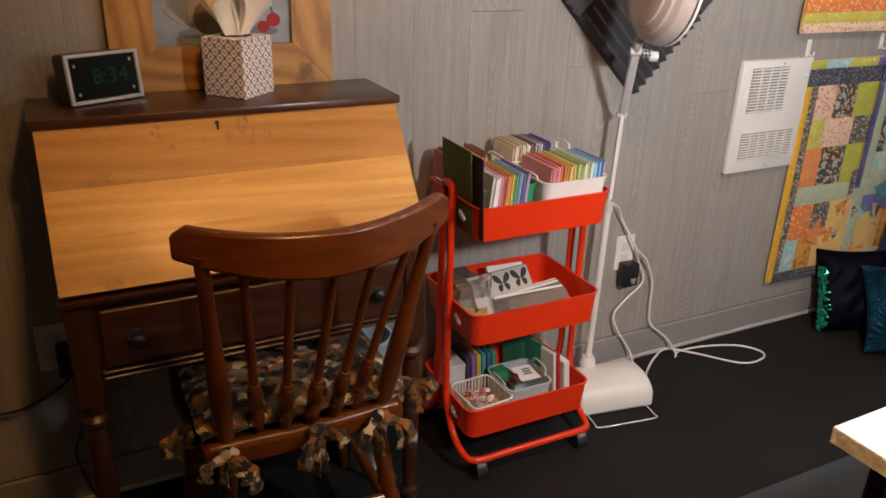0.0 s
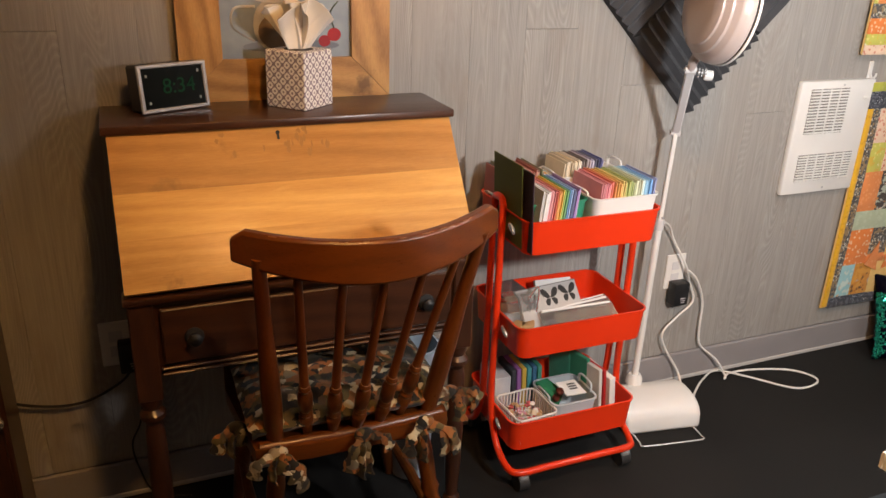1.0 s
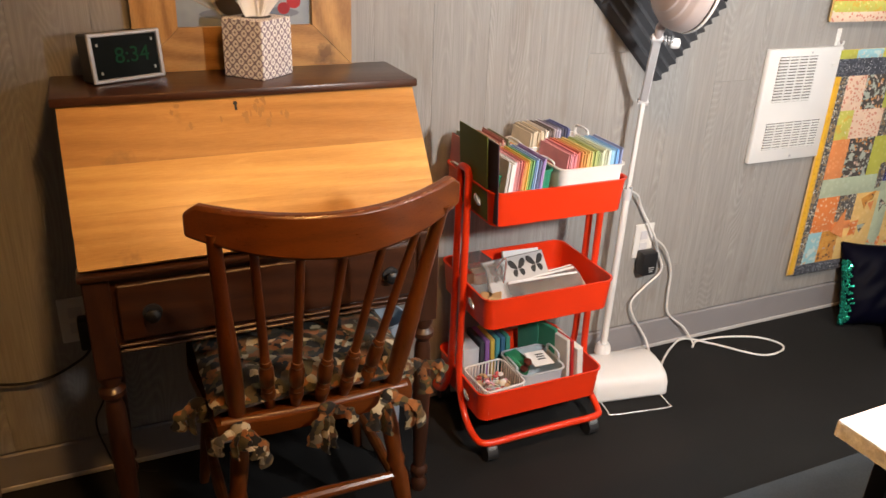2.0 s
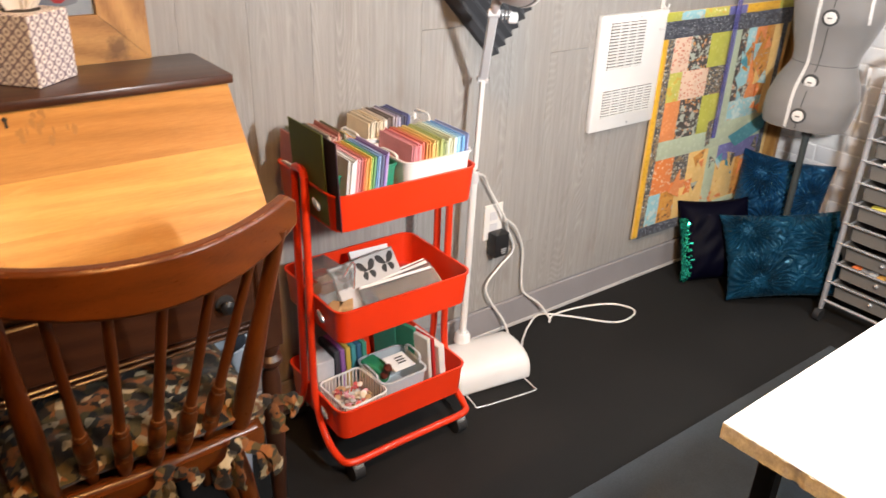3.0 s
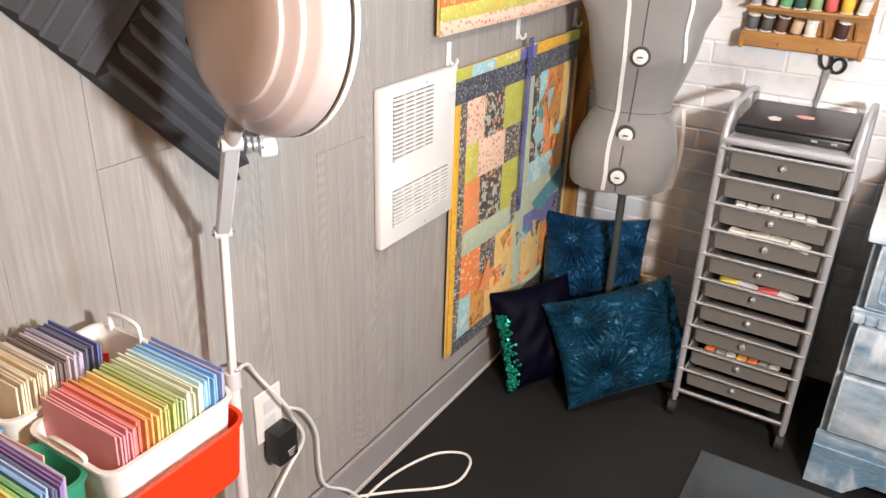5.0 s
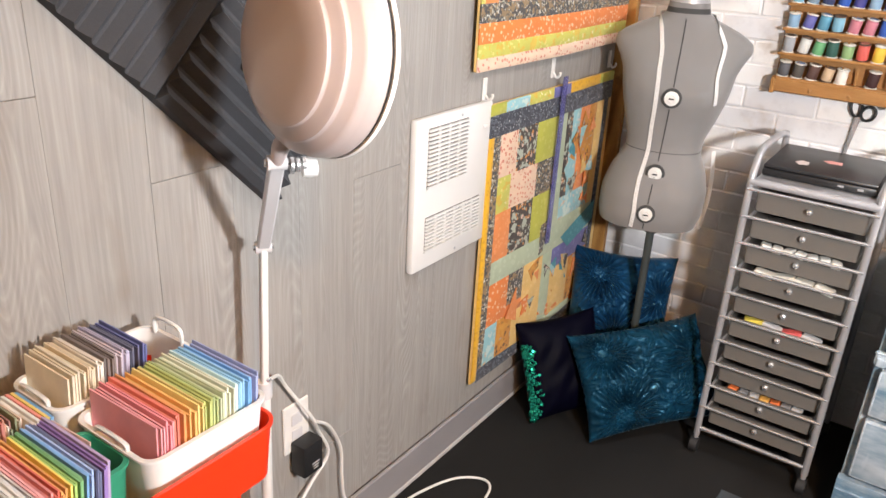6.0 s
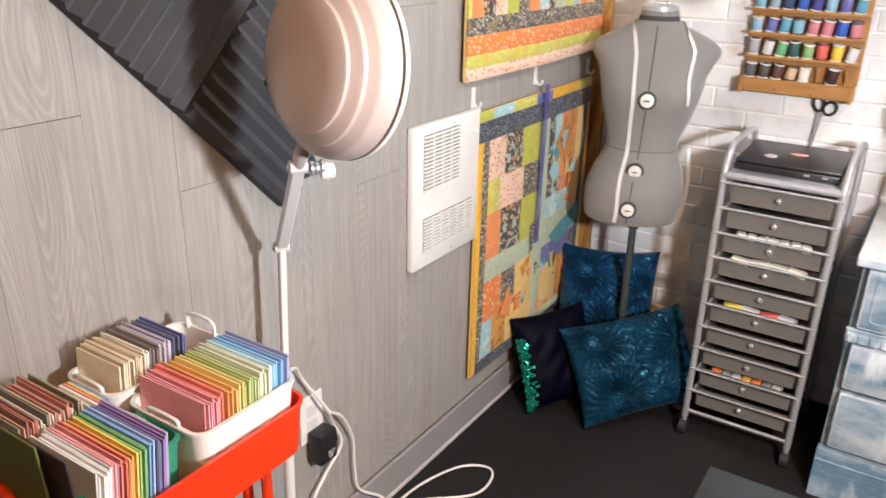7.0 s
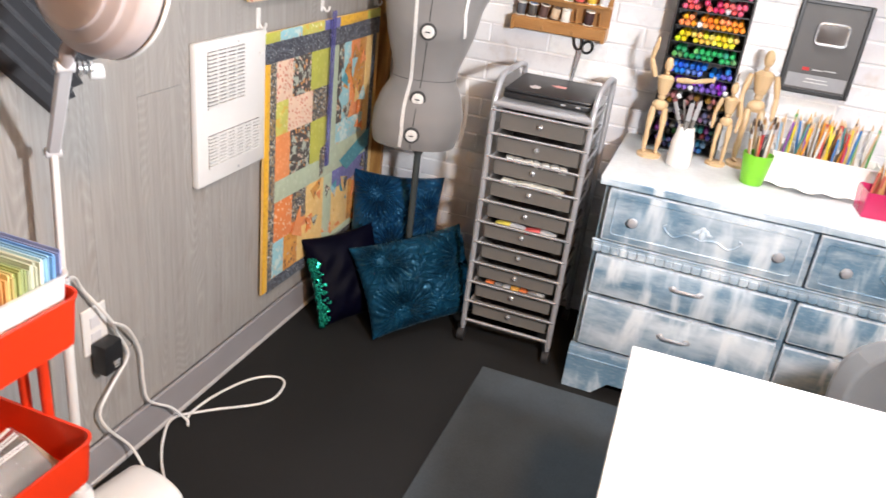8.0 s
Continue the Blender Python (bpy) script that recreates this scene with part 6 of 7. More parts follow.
def spool_rack():
    y0, y1, z0 = 0.985, 1.302, 0.998
    rk = thing("thread_rack", pose(0, 0, 0), "oak wall rack of stepped shelves holding thread spools", "thread rack")
    cy, w = (y0 + y1) / 2, y1 - y0
    part("back", box((EAST - 0.006, cy, z0 + 0.22), (0.010, w, 0.44), 0.002), MAT["oak"], rk)
    part("drawer_box", box((EAST - 0.036, cy, z0 + 0.018), (0.052, w, 0.036), 0.003), MAT["oak"], rk)
    for y in (y0 + 0.007, y1 - 0.007):
        part("end", box((EAST - 0.036, y, z0 + 0.016), (0.060, 0.012, 0.044), 0.002), MAT["oak"], rk)
    for y in (cy - 0.05, cy + 0.05):
        part("knob", ball((EAST - 0.066, y, z0 + 0.014), 0.005), MAT["oak"], rk)
    hues = [(0.10, 0.10, 0.11), (0.08, 0.07, 0.06), (0.10, 0.05, 0.04), (0.55, 0.40, 0.26), (0.75, 0.71, 0.64), None, (0.05, 0.02, 0.02), None,
            (0.35, 0.36, 0.38), (0.60, 0.60, 0.57), (0.12, 0.35, 0.16), (0.03, 0.10, 0.08), (0.25, 0.40, 0.18), (0.65, 0.12, 0.10), (0.72, 0.50, 0.06), (0.6, 0.6, 0.62)]
    cool = [(0.10, 0.30, 0.42), (0.20, 0.42, 0.55), (0.25, 0.35, 0.45), (0.04, 0.06, 0.15), (0.03, 0.10, 0.42), (0.06, 0.06, 0.25), (0.25, 0.40, 0.55), (0.12, 0.12, 0.35)]
    rnd = random.Random(9)
    for row in range(6):
        z = z0 + 0.040 + 0.0665 * row
        part("shelf", box((EAST - 0.030, cy, z - 0.004), (0.046, w, 0.008), 0.002), MAT["oak"], rk)
        for k in range(8):
            y = y1 - 0.022 - k * (w - 0.040) / 7.3
            col = hues[k] if row == 0 else hues[8 + k] if row == 1 else cool[(k + 3 * row) % 8] if rnd.random() < 0.8 else (0.55, 0.2, 0.25)
            part("peg", cyl((EAST - 0.032, y, z), (EAST - 0.040, y, z + 0.045), 0.0028, n=8), MAT["oak"], rk)
            if col is None:
                continue
            h = rnd.uniform(0.040, 0.048)
            m = pose(EAST - 0.032, y, z + 0.0005, 0, -10, rnd.uniform(0, 90))
            sp = thing("thread_spool", m, "spool of coloured sewing thread on a peg", "thread spool", "thread spools")
            rim = tint(*((0.72, 0.70, 0.64) if rnd.random() < 0.75 else (0.10, 0.06, 0.04)), 0.4)
            part("thread", lathe([(0.0135, 0.004), (0.0148, 0.007), (0.0148, h - 0.007), (0.0135, h - 0.004)], 16), tint(*col), sp)
            part("flange", lathe([(0.0165, 0), (0.0168, 0.002), (0.013, 0.004)], 16), rim, sp)
            cap = part("flange", lathe([(0.013, h - 0.004), (0.0168, h - 0.002), (0.0165, h), (0.006, h + 0.0005)], 16), rim, sp)
            part("spool_label", lathe([(0.012, h + 0.0004), (0.0115, h + 0.0010), (0.004, h + 0.0010)], 14), tint(*rnd.choice([(0.7, 0.68, 0.6), (0.6, 0.25, 0.2), (0.2, 0.3, 0.5), (0.15, 0.12, 0.1)])), sp)


spool_rack()


def scissors():
    s = thing("scissors", pose(EAST - 0.012, 1.062, 1.000), "black-handled scissors hanging on a nail under the thread rack", "scissors")
    part("nail", cyl((0.010, 0.0, -0.010), (-0.010, 0.0, -0.008), 0.002, n=8), MAT["steel"], s)
    for y, z, rx, rz, tilt in ((0.013, -0.020, 0.014, 0.026, -12), (-0.020, -0.034, 0.017, 0.020, 30)):
        ring = [(0, y + rx * math.cos(t) * math.cos(radians(tilt)) - rz * math.sin(t) * math.sin(radians(tilt)), z + rx * math.cos(t) * math.sin(radians(tilt)) + rz * math.sin(t) * math.cos(radians(tilt))) for t in [0.3142 * k for k in range(20)]]
        part("handle", tube(ring, 0.0042, 8, True), MAT["black"], s, "black plastic finger loop")
    part("blade", prism([(-0.002, -0.045), (0.012, -0.045), (0.018, -0.165), (0.014, -0.17)], 0.002, m=Matrix(((0, 0, 1, 0), (1, 0, 0, 0), (0, 1, 0, 0), (0, 0, 0, 1)))), MAT["chrome"], s)
    part("blade", prism([(-0.006, -0.045), (0.010, -0.045), (0.016, -0.165), (0.010, -0.16)], 0.002, m=Matrix(((0, 0, 1, -0.003), (1, 0, 0, 0), (0, 1, 0, 0), (0, 0, 0, 1)))), MAT["chrome"], s)


scissors()
pf = thing("picture_frame", pose(EAST, 1.482, 1.252), "small black picture frame on the brick wall", "picture frame")
for y in (-0.05, 0.05):
    part("stile", box((-0.009, y, 0.07), (0.016, 0.012, 0.14), 0.002), MAT["black"], pf)
for z in (0.006, 0.134):
    part("rail", box((-0.009, 0, z), (0.015, 0.09, 0.012), 0.002), MAT["black"], pf)
part("print", box((-0.004, 0, 0.07), (0.004, 0.094, 0.124)), MAT["paper"], pf)


# ---- the dresser wall ----
def dresser():
    xf, ya, yb, top = 2.640, 0.842, -0.30, 0.714
    cy = (ya + yb) / 2
    d = thing("painted_dresser", pose(0, 0, 0), "low wooden dresser in chalky blue paint dry-brushed with white", "dresser")
    B = MAT["blue"]
    # glare from above is put into this top's pale colour
    part("top", box(((xf + EAST) / 2 - 0.012, cy, top - 0.013), (EAST - xf + 0.016, ya - yb + 0.03, 0.026), 0.006, seg=2), MAT["lit_top"], d, "blue top with a moulded edge, the strong light on it painted near-white")
    part("edge_moulding", box((xf - 0.0225, cy, top - 0.0145), (0.006, ya - yb + 0.026, 0.021), 0.002), B, d, "blue moulded front edge")
    part("carcass", box(((xf + 0.02 + EAST) / 2, cy, 0.365), (EAST - xf - 0.03, ya - yb, 0.644), 0.003), B, d)
    part("dentil_rail", box((xf + 0.008, cy, 0.494), (0.024, ya - yb + 0.006, 0.032), 0.004), B, d)
    part("bead", box((xf - 0.002, cy, 0.512), (0.012, ya - yb + 0.010, 0.008), 0.003), B, d)
    n = 44
    for k in range(n):
        part("dentil", box((xf - 0.006, yb + (ya - yb) * (k + 0.5) / n, 0.490), (0.008, (ya - yb) / n * 0.82, 0.022), 0.0015), B, d)
    foot = [(yb - 0.004, 0.0), (yb + 0.09, 0.0), (yb + 0.135, 0.045), (ya - 0.135, 0.045), (ya - 0.09, 0.0), (ya + 0.004, 0.0), (ya + 0.004, 0.150), (yb - 0.004, 0.150)]
    part("plinth", prism(foot, 0.026, m=Matrix(((0, 0, 1, xf - 0.010), (1, 0, 0, 0), (0, 1, 0, 0), (0, 0, 0, 1)))), B, d)
    part("bead", box((xf - 0.010, cy, 0.118), (0.010, ya - yb + 0.008, 0.006), 0.002), B, d)
    for k in range(2):
        y1 = ya - 0.016 - k * 0.565
        y0 = y1 - 0.547
        m = (y0 + y1) / 2
        for z0, z1, tall in ((0.519, 0.680, True), (0.344, 0.472, False), (0.163, 0.332, False)):
            bm = box((xf + 0.004, m, (z0 + z1) / 2), (0.026, y1 - y0, z1 - z0), 0.006, seg=2)
            for f in bm.faces:
                f.material_index = 1 if min(e.calc_length() for e in f.edges) < 0.006 else 0
            dr = part("drawer", bm, [B, MAT["rubbed"]], d)
            if tall:
                w, h = y1 - y0 - 0.05, z1 - z0 - 0.045
                ring = [(xf - 0.0095, m + x, (z0 + z1) / 2 + y) for x, y in rounded(w, h, 0.012, 4)]
                part("panel_bead", tube(ring, 0.0035, 6, True), B, dr)
                for y in (m - 0.205, m + 0.190):
                    part("knob", lathe([(0.008, 0), (0.006, 0.006), (0.012, 0.012), (0.015, 0.018), (0.012, 0.023), (0.004, 0.025)], 16, m=pose(xf - 0.009, y, (z0 + z1) / 2 - 0.004, 0, -90)), MAT["steel"], dr, "pewter turned knob")
                zc = (z0 + z1) / 2 - 0.004
                for s in (-1, 1):
                    part("carving", tube(curve([(xf - 0.0092, m, zc - 0.012), (xf - 0.0092, m + s * 0.04, zc - 0.006), (xf - 0.0092, m + s * 0.075, zc - 0.020), (xf - 0.0092, m + s * 0.105, zc + 0.002), (xf - 0.0092, m + s * 0.098, zc + 0.012)], 6), 0.0036, 8), B, dr)
                    for a in (20, 50, 80):
                        t = radians(90 + s * (90 - a))
                        part("carving", ball((xf - 0.0092, m - 0.018 * math.cos(t), zc + 0.004 + 0.016 * math.sin(t)), 0.011, s=(0.35, 0.45, 1.0), n=10, m=pose(0, 0, 0, math.degrees(t) - 90)), MAT["rubbed"], dr)
                part("carving", ball((xf - 0.0092, m, zc + 0.004), 0.012, s=(0.4, 0.6, 1.3), n=10), MAT["rubbed"], dr)
            else:
                z = (z0 + z1) / 2 + 0.012
                part("handle", tube(curve([(xf - 0.008, m + 0.036, z), (xf - 0.026, m + 0.030, z + 0.004), (xf - 0.030, m, z + 0.006), (xf - 0.026, m - 0.030, z + 0.004), (xf - 0.008, m - 0.036, z)], 5), 0.0048, 8), MAT["steel"], dr, "curved pewter pull handle")
                for s in (-1, 1):
                    part("escutcheon", ball((xf - 0.009, m + s * 0.038, z), 0.010, s=(0.4, 1.2, 0.9), n=10), MAT["steel"], dr)


dresser()
TOP = 0.7145


def artist_figure(x, y, turn, raise_arm, scale=1.0):
    """A jointed wooden drawing figure on a round base; one plain mesh."""
    bm = bmesh.new()
    B = 0.0
    lathe([(0.035, 0), (0.036, 0.008), (0.030, 0.012)], 20, bm)
    V = Vector
    for s in (-1, 1):
        hip, knee, foot = V((0, s * 0.017, 0.150)), V((-0.006, s * 0.020, 0.083)), V((0.004, s * 0.018, 0.020))
        tube([foot, foot.lerp(knee, 0.5), knee], [0.0055, 0.0085, 0.0065], 10, bm=bm)
        tube([knee, knee.lerp(hip, 0.5), hip], [0.0068, 0.0105, 0.0085], 10, bm=bm)
        ball(knee, 0.0072, bm, n=8)
        ball(foot + V((-0.008, 0, -0.004)), 0.009, bm, (1.6, 0.8, 0.55), 8)
    ball((0, 0, 0.158), 0.021, bm, (0.75, 1.1, 0.8), 12)
    ball((0, 0, 0.182), 0.012, bm, n=8)
    tube([(0, 0, 0.19), (0, 0, 0.215), (0, 0, 0.238), (0, 0, 0.246)], [0.014, 0.021, 0.025, 0.014], 12, bm=bm)
    ball((0, 0, 0.252), 0.007, bm, n=8)
    ball((-0.002, 0, 0.276), 0.016, bm, (0.9, 0.8, 1.35), 12)
    for s in (-1, 1):
        sh = V((0, s * 0.031, 0.236))
        el, ha = (sh + V((0, s * 0.020, 0.050)), sh + V((-0.004, s * 0.012, 0.104))) if raise_arm == s else (sh + V((-0.02, s * 0.050, 0.006)), sh + V((-0.04, s * 0.095, 0.022))) if raise_arm else (sh + V((-0.004, s * 0.012, -0.052)), sh + V((-0.014, s * 0.010, -0.100)))
        tube([sh, sh.lerp(el, 0.5), el], [0.007, 0.0085, 0.006], 10, bm=bm)
        tube([el, el.lerp(ha, 0.5), ha], [0.006, 0.0075, 0.005], 10, bm=bm)
        ball(ha, 0.007, bm, (1, 0.7, 1.4), 8)
    solo("drawing_figure", bm, MAT["beech"], pose(x, y, TOP, 0, 0, turn) @ Matrix.Scale(scale, 4), "jointed beech wood drawing figure on a round base", "figure", "drawing figures")


artist_figure(2.905, 0.760, 8, 1, 1.02)
artist_figure(2.960, 0.562, -10, 0, 0.86)
artist_figure(3.000, 0.490, 15, 0, 1.20)


def marker_rack():
    y0, y1, x0 = 0.572, 0.778, 3.010
    rk = thing("marker_rack", pose(0, 0, 0), "black tiered rack of markers sorted by colour", "marker rack")
    for y in (y0 - 0.004, y1 + 0.004):
        part("side", box(((x0 + EAST) / 2, y, TOP + 0.30), (EAST - x0 - 0.004, 0.006, 0.60), 0.001), MAT["black"], rk)
    part("back", box((EAST - 0.005, (y0 + y1) / 2, TOP + 0.30), (0.004, y1 - y0, 0.60)), MAT["black"], rk)
    rows = [(0.05, 0.10, 0.25), (0.04, 0.04, 0.045), (0.10, 0.10, 0.11), (0.20, 0.08, 0.04), (0.16, 0.05, 0.42), (0.03, 0.12, 0.55), (0.03, 0.28, 0.10), (0.78, 0.58, 0.03), (0.80, 0.25, 0.03), (0.70, 0.05, 0.10), (0.75, 0.20, 0.35)]
    rnd = random.Random(31)
    stems = {}
    for k, col in enumerate(rows):
        z = TOP + 0.006 + 0.0470 * k
        part("shelf", box(((x0 + EAST) / 2, (y0 + y1) / 2, z), (EAST - x0 - 0.006, y1 - y0, 0.003)), MAT["black"], rk)
        for q in range(2):
            for j in range(11 - q % 2):
                if rnd.random() < 0.12:
                    continue
                r = 0.0084
                y = y0 + 0.012 + (j + 0.5 * (q % 2)) * 0.0176
                c = tuple(max(0.015, min(0.85, v * rnd.uniform(0.7, 1.25) + rnd.uniform(-0.02, 0.03))) for v in col)
                if rnd.random() < 0.06:
                    c = (0.75, 0.74, 0.72)
                key = tuple(round(v * 12) / 12 + 0.01 for v in c)
                if key not in stems:
                    bm = cyl((0, 0, 0), (0.10, 0, 0), r, n=10)
                    lathe([(r * 0.9, 0), (r * 0.72, 0.006), (r * 0.45, 0.008)], 10, bm, pose(0, 0, 0, 0, -90))
                    stems[key] = finish(bm, "marker", tint(*key, 0.35))
                ob = new("marker", stems[key])
                ob.matrix_world = pose(x0 + 0.012 - rnd.uniform(0, 0.016), y, z + 0.0105 + q * 0.0165, 0, rnd.uniform(-2, 2), rnd.uniform(-3, 3))
                tagged(ob, "colour marker lying end-on in the black rack", "marker", "markers in the rack")


marker_rack()


def award():
    a = thing("award_plaque", pose(EAST, 0.338, 1.080), "dark framed board with a shiny silver plaque on the wall", "plaque")
    w, h = 0.188, 0.262
    part("board", box((-0.010, 0, 0), (0.012, w - 0.012, h - 0.012)), MAT["slate"], a)
    for y in (-w / 2, w / 2):
        part("frame", box((-0.012, y, 0), (0.022, 0.012, h + 0.012), 0.002), MAT["black"], a)
    for z in (-h / 2, h / 2):
        part("frame", box((-0.012, 0, z), (0.021, w - 0.0125, 0.012), 0.002), MAT["black"], a)
    part("plaque", prism([(y, z) for y, z in rounded(0.082, 0.058, 0.012, 5)], 0.010, m=Matrix(((0, 0, -1, -0.016), (-1, 0, 0, -0.006), (0, 1, 0, 0.045), (0, 0, 0, 1)))), MAT["silver"], a, "mirror-silver rounded plaque")
    # bright tube added to imitate the highlights along the plaque's edge
    part("plaque_rim", tube([(-0.026, -0.006 - y, 0.045 + z) for y, z in rounded(0.086, 0.062, 0.013, 5)], 0.0042, 8, True), MAT["chrome"], a)
    part("strip", box((-0.0175, 0, -0.098), (0.003, w - 0.02, 0.040)), tint(0.30, 0.30, 0.31), a)
    part("red_mark", box((-0.0175, 0.038, -0.062), (0.003, 0.020, 0.010), 0.001), tint(0.6, 0.04, 0.04), a)
    for y, z, s in ((0.005, -0.062, 0.03), (-0.030, -0.060, 0.035), (0.0, -0.090, 0.06), (0.0, -0.100, 0.07)):
        part("text_bar", box((-0.0195, y, z), (0.001, s, 0.003)), tint(0.6, 0.6, 0.6), a)


award()
rnd = random.Random(77)


def sticks(n, cx, cy, rx, ry, z, tall, colours, name, label, category, group, lean=9, r=0.0034):
    for k in range(n):
        t, q = rnd.uniform(0, 6.28), math.sqrt(rnd.random())
        h = tall * rnd.uniform(0.85, 1.12)
        col = rnd.choice(colours)
        x, y = cx + rx * q * math.cos(t), cy + ry * q * math.sin(t)
        m = pose(x, y, z, rnd.uniform(-lean, lean), rnd.uniform(-lean, lean), 0)
        ob = thing(name, m, label, category, group)
        part("shaft", cyl((0, 0, 0), (0, 0, h), r, n=8), tint(*col, 0.4), ob)
        if category == "brush":
            part("ferrule", cyl((0, 0, h), (0, 0, h + 0.014), r * 1.05, n=8), MAT["steel"], ob)
            part("bristles", tube([(0, 0, h + 0.014), (0, 0, h + 0.024), (0, 0, h + 0.036)], [r, r * 1.3, r * 0.3], 8), tint(*rnd.choice([(0.05, 0.03, 0.02), (0.35, 0.18, 0.07), (0.6, 0.5, 0.35)])), ob)
        else:
            part("tip", cyl((0, 0, h), (0, 0, h + 0.016), r, r * 0.2, n=8), tint(0.62, 0.42, 0.24), ob)


cup = thing("brush_cup", pose(2.845, 0.455, TOP), "bright lime green plastic cup of paint brushes", "cup")
part("body", lathe([(0.030, 0), (0.032, 0.004), (0.042, 0.082), (0.0425, 0.090), (0.040, 0.090), (0.030, 0.006), (0.0, 0.006)], 28), MAT["lime"], cup)
sticks(16, 2.845, 0.455, 0.020, 0.020, TOP + 0.010, 0.145, [(0.05, 0.05, 0.06), (0.45, 0.25, 0.12), (0.5, 0.03, 0.03), (0.7, 0.68, 0.62)], "paint_brush", "paint brush standing in the green cup", "brush", "brushes in the cup", 11)
jar = thing("white_bottle", pose(2.870, 0.668, TOP), "white plastic bottle holder with palette knives", "holder")
part("body", lathe([(0.034, 0), (0.036, 0.006), (0.034, 0.07), (0.028, 0.095), (0.024, 0.120), (0.021, 0.120), (0.026, 0.09), (0.03, 0.008), (0, 0.008)], 24), MAT["plastic"], jar)
for k in range(6):
    kn = thing("palette_knife", pose(2.868 + 0.008 * (k % 3 - 1), 0.662 - 0.006 * k + 0.012, TOP + 0.012, 16 + 4 * k - 14, -6 + 3 * k, 30 * k), "grey palette knife standing in the white holder", "palette knife", "palette knives")
    part("handle", tube([(0, 0, 0), (0, 0, 0.08), (0, 0, 0.13)], [0.004, 0.0055, 0.004], 8), tint(0.20, 0.19, 0.18), kn)
    part("blade", box((0, 0, 0.158), (0.0015, 0.014, 0.055), 0.0006), MAT["steel"], kn)
tray = thing("pencil_tray", pose(2.985, 0.265, TOP), "long white open tray of coloured pencils and brushes", "tray")
part("body", tub(0.10, 0.30, 0.085, 0.012, 0.003, 0.96, 0.003), MAT["plastic"], tray)
PENS = [(0.55, 0.05, 0.05), (0.70, 0.30, 0.04), (0.75, 0.60, 0.05), (0.10, 0.35, 0.10), (0.05, 0.18, 0.45), (0.25, 0.08, 0.35), (0.55, 0.40, 0.25), (0.30, 0.45, 0.60), (0.65, 0.65, 0.62), (0.08, 0.25, 0.25), (0.05, 0.05, 0.05)]
sticks(70, 2.985, 0.265, 0.036, 0.135, TOP + 0.006, 0.165, PENS, "coloured_pencil", "coloured pencil standing in the white tray", "pencil", "pencils in the tray", 7, 0.0036)
bag = thing("paper_towel", pose(2.885, 0.300, TOP), "crumpled white paper towel on the dresser", "paper")
part("sheet", sheet(lambda u, v: ((u - 0.5) * 0.10 + 0.01 * math.sin(9 * v), (v - 0.5) * 0.26, 0.012 + 0.055 * math.sin(math.pi * u) * (0.75 + 0.25 * math.sin(6 * v + 1)) + 0.004 * math.sin(22 * v + 7 * u)), 14, 26, 0.003), MAT["tissue"], bag)
box_red = thing("pencil_box", pose(2.800, 0.110, TOP, 0, 0, 6), "clear pink plastic box of pencils", "box")
part("body", tub(0.10, 0.13, 0.07, 0.006, 0.003, 0.97), MAT["pink"], box_red)
sticks(22, 2.80, 0.110, 0.030, 0.045, TOP + 0.006, 0.115, [(0.5, 0.12, 0.08), (0.55, 0.30, 0.12), (0.70, 0.45, 0.2), (0.3, 0.05, 0.05)], "red_pencil", "reddish pencil standing in the pink box", "pencil", "pencils in the pink box", 10, 0.0036)


# ---- the work table and the seat beyond it ----
def work_table():
    a, b = Vector((1.130, 0.632)), Vector((1.812, 0.648))
    turn = math.degrees(math.atan2(b.y - a.y, b.x - a.x))
    w, d = (b - a).length, 0.62
    t = thing("work_table", pose(a.x, a.y, 0, 0, 0, turn), "white laminate work table with a chipped edge on black legs", "table")
    part("tabletop", box((w / 2, -d / 2, 0.6635), (w, d, 0.004), 0.0015), MAT["table"], t)
    # four rough edge strips, nicked and bruised along their run
    for x0, y0, x1, y1 in ((0, 0, w, 0), (w, 0, w, -d), (w, -d, 0, -d), (0, -d, 0, 0)):
        run = Vector((x1 - x0, y1 - y0, 0))
        out = Vector((-run.y, run.x, 0)).normalized()
        def worn(u, v, x0=x0, y0=y0, run=run, out=out):
            p = Vector((x0, y0, 0.6365 + 0.0255 * v)) + run * u
            bite = max(0.0, noise.noise(Vector((p.x, p.y, 0)) * 38) - 0.15) * 0.012 * (1 - 0.75 * v) + 0.0012 * noise.noise(p * 210)
            return p - out * (0.003 + bite)
        part("edge_band", sheet(worn, 110, 6, 0.006), MAT["chipped"], t, "chipped white edge")
    part("core", box((w / 2, -d / 2, 0.6490), (w - 0.03, d - 0.03, 0.0245)), MAT["chipped"], t)
    for x in (0.06, w - 0.06):
        for y in (-0.06, -d + 0.06):
            part("leg", box((x, y, 0.318), (0.03, 0.03, 0.636), 0.003), MAT["black"], t)
    for y in (-0.06, -d + 0.06):
        part("apron", box((w / 2, y, 0.618), (w - 0.15, 0.02, 0.035), 0.002), MAT["black"], t)


work_table()


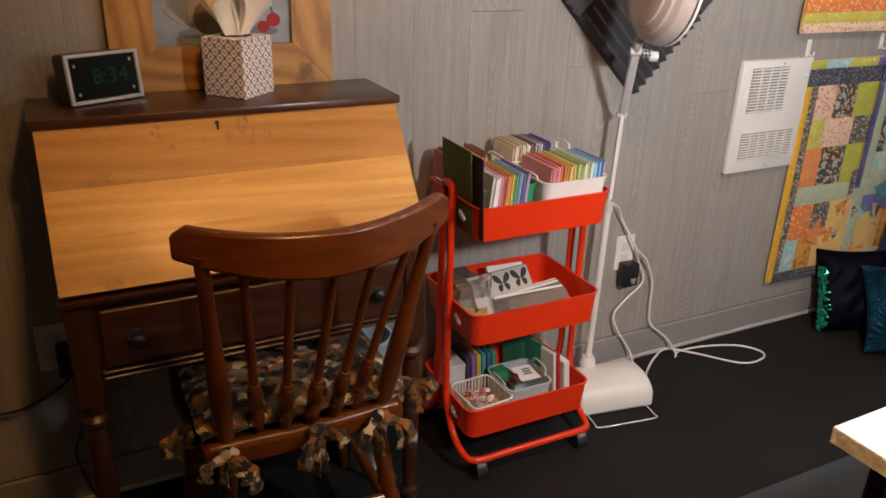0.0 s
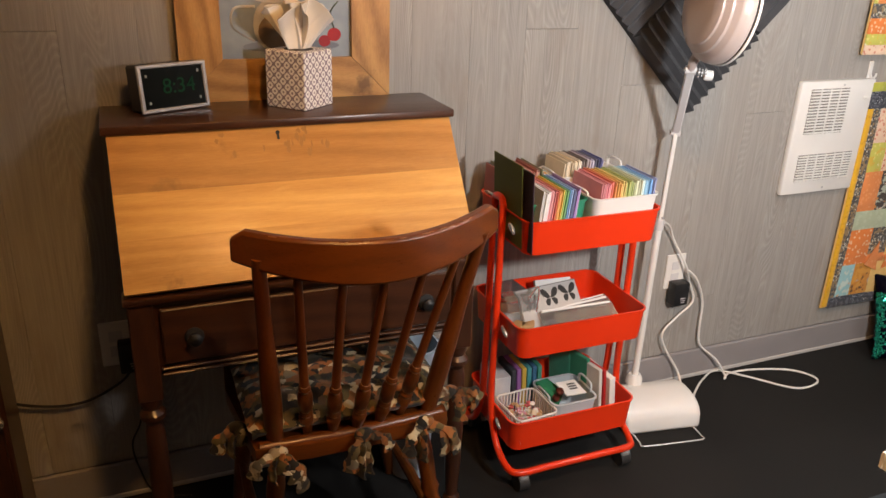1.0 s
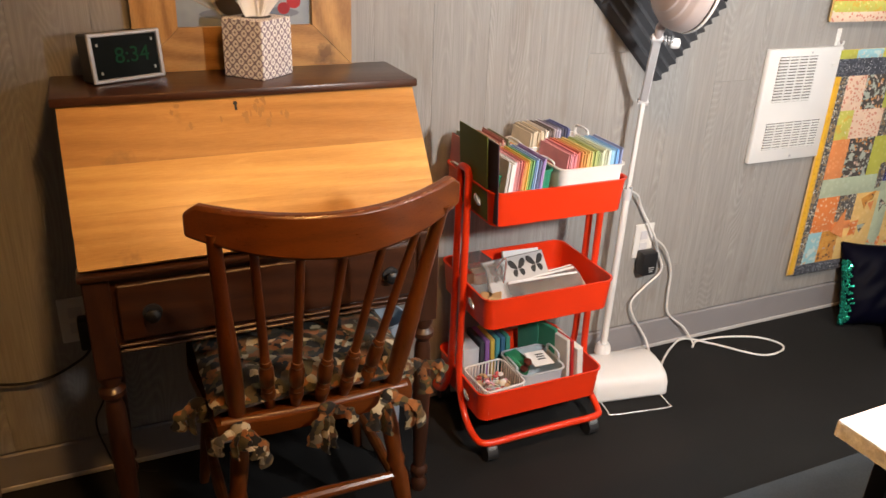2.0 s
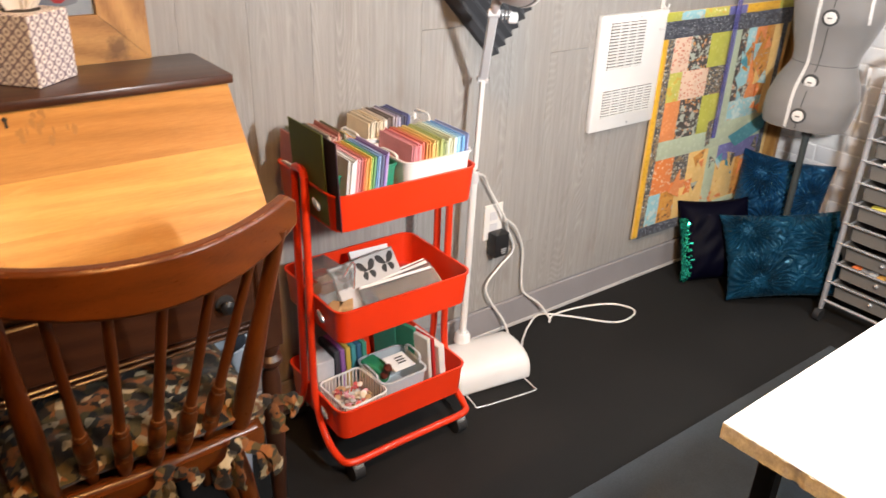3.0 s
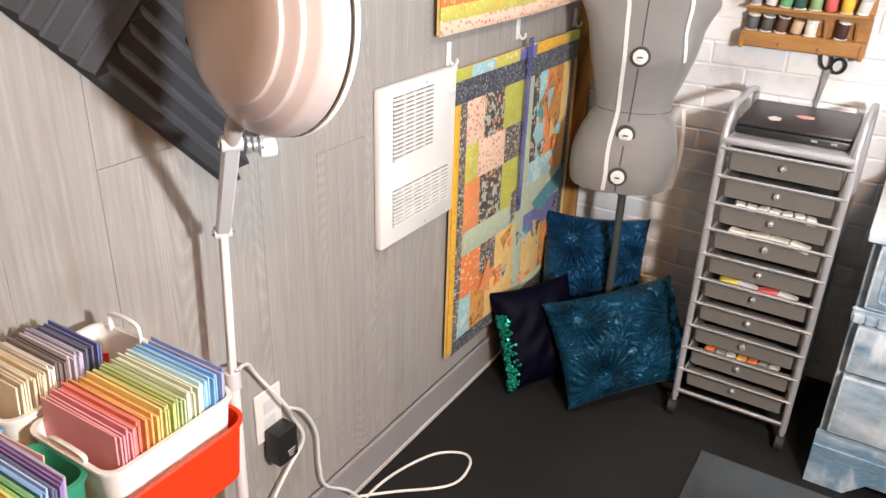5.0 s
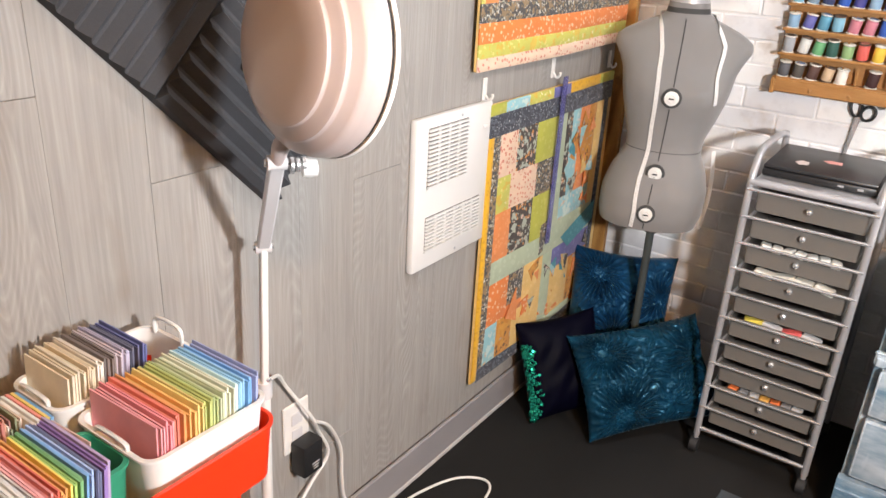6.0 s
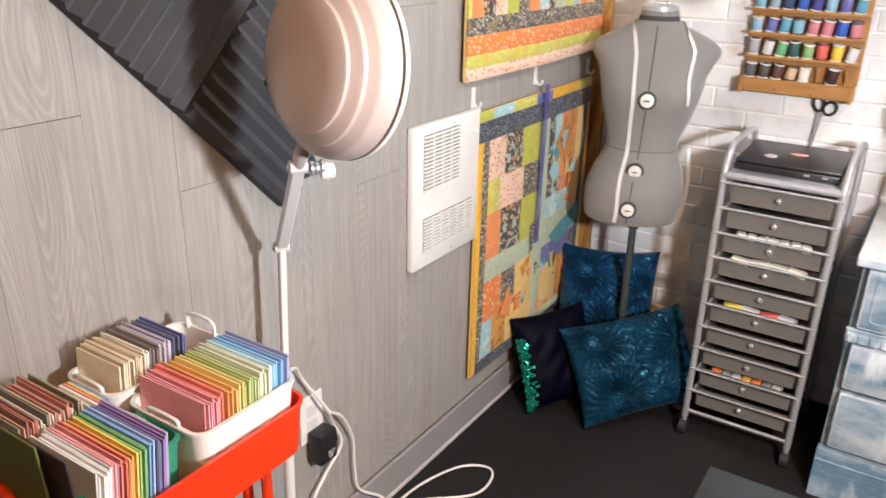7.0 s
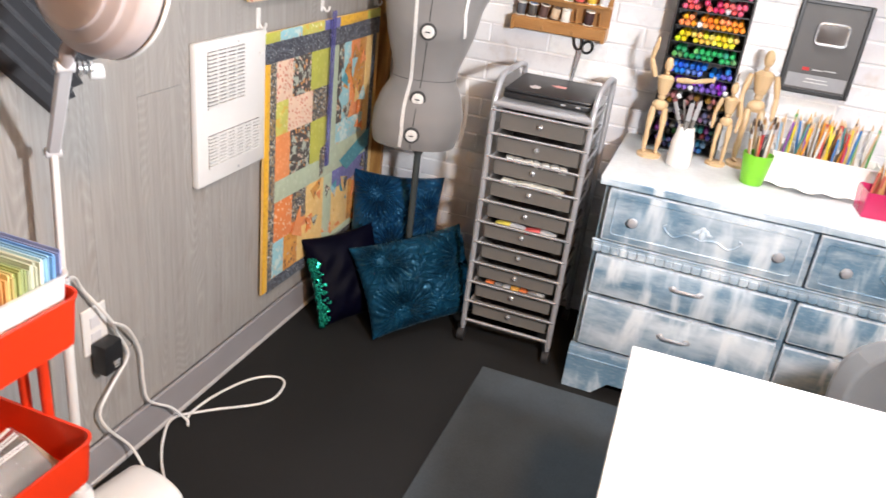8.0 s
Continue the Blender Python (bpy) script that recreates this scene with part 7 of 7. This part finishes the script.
def grey_seat():
    s = thing("upholstered_chair", pose(2.12, 0.02, 0, 0, 0, 8), "grey upholstered chair with a rounded back by the table", "chair")
    def back(u, v):
        a = (u - 0.5) * 2.0
        return (0.16 * (1 - math.cos(a)) * -1 + 0.02 * v, 0.235 * math.sin(a) / math.sin(1.0) * (1 - 0.12 * abs(2 * v - 1) ** 3), 0.46 + 0.22 * v - 0.03 * (2 * u - 1) ** 2 * v)
    sh = part("backrest", sheet(back, 20, 10, 0.05), MAT["grey_cloth"], s)
    mod = sh.modifiers.new("edge", "BEVEL")
    mod.width, mod.segments, mod.angle_limit = 0.02, 3, radians(50)
    part("seat", box((-0.16, 0, 0.44), (0.40, 0.42, 0.07), 0.03, seg=3), MAT["grey_cloth"], s)
    for x in (-0.30, 0.0):
        for y in (-0.17, 0.17):
            part("leg", cyl((x * 1.05, y * 1.05, 0.0), (x, y, 0.42), 0.010, 0.014), MAT["black"], s)


grey_seat()

# ---- cladding: planks and bricks ----
PW = 0.155
rnd = random.Random(21)
first = 1.085 - PW * 16
cut = {16: 1.163, 21: 0.905, 9: 1.30, 12: 0.62, 14: 1.75, 19: 1.62, 24: 1.45}
k = 0
while first + k * PW < EAST:
    xa, xb = max(first + k * PW, WEST), min(first + (k + 1) * PW, EAST)
    if xb - xa > 0.01:
        z = cut.get(k, rnd.uniform(0.25, 2.1))
        for za, zb in ((0.104, z), (z, CEILING - 0.004)):
            if zb - za > 0.03:
                ob = new("plank", finish(box((0, 0, 0), (xb - xa - 0.0003, 0.020, zb - za - 0.0008), 0.0005), "plank", MAT["plank"]))
                ob.parent, ob.matrix_local = wall_north, pose((xa + xb) / 2, NORTH + 0.010 + rnd.uniform(0, 0.0006), (za + zb) / 2)
    k += 1
BL, BH, JOINT = 0.205, 0.066, 0.005
whole = finish(box((0, 0, 0), (0.018, BL - JOINT, BH - JOINT), 0.003), "brick", MAT["brick"])
far_bricks, far_faces = [], []
row = 0
while row * BH < CEILING - 0.03:
    z = row * BH + BH / 2
    if z + BH / 2 > CEILING:
        break
    y = NORTH - 0.004 - (BL / 2 if row % 2 else BL)
    while y > SOUTH:
        mid_y = y + BL / 2
        span = min(mid_y + BL / 2, NORTH - 0.004) - (mid_y - BL / 2)
        if 0.10 < z < 1.42 and mid_y > 0.0:
            if span > BL - 0.001:
                ob = new("brick", whole)
                ob.parent, ob.matrix_local = wall_east, pose(EAST + 0.0115 + rnd.uniform(-0.0008, 0.0008), mid_y, z, rnd.uniform(-0.4, 0.4), 0, rnd.uniform(-0.5, 0.5))
        else:
            base = len(far_bricks)
            for dx in (0.0025, 0.018):
                for dy, dz in ((-1, -1), (1, -1), (1, 1), (-1, 1)):
                    far_bricks.append((EAST + dx, mid_y + dy * (BL - JOINT) / 2, z + dz * (BH - JOINT) / 2))
            far_faces += [tuple(base + q for q in f) for f in ((0, 3, 2, 1), (0, 1, 5, 4), (1, 2, 6, 5), (2, 3, 7, 6), (3, 0, 4, 7))]
        y -= BL
    if row % 2 and 0.10 < z < 1.42:
        ob = new("brick", finish(box((0, 0, 0), (0.018, BL / 2 - JOINT, BH - JOINT), 0.004), "brick", MAT["brick"]))
        ob.parent, ob.matrix_local = wall_east, pose(EAST + 0.0115, NORTH - 0.004 - BL / 4, z)
    row += 1
me = bpy.data.meshes.new("bricks_beyond")
me.from_pydata(far_bricks, [], far_faces)
me.materials.append(MAT["brick"])
rest = new("bricks_beyond", me)
rest.parent = wall_east
tagged(rest, kind="stuff")
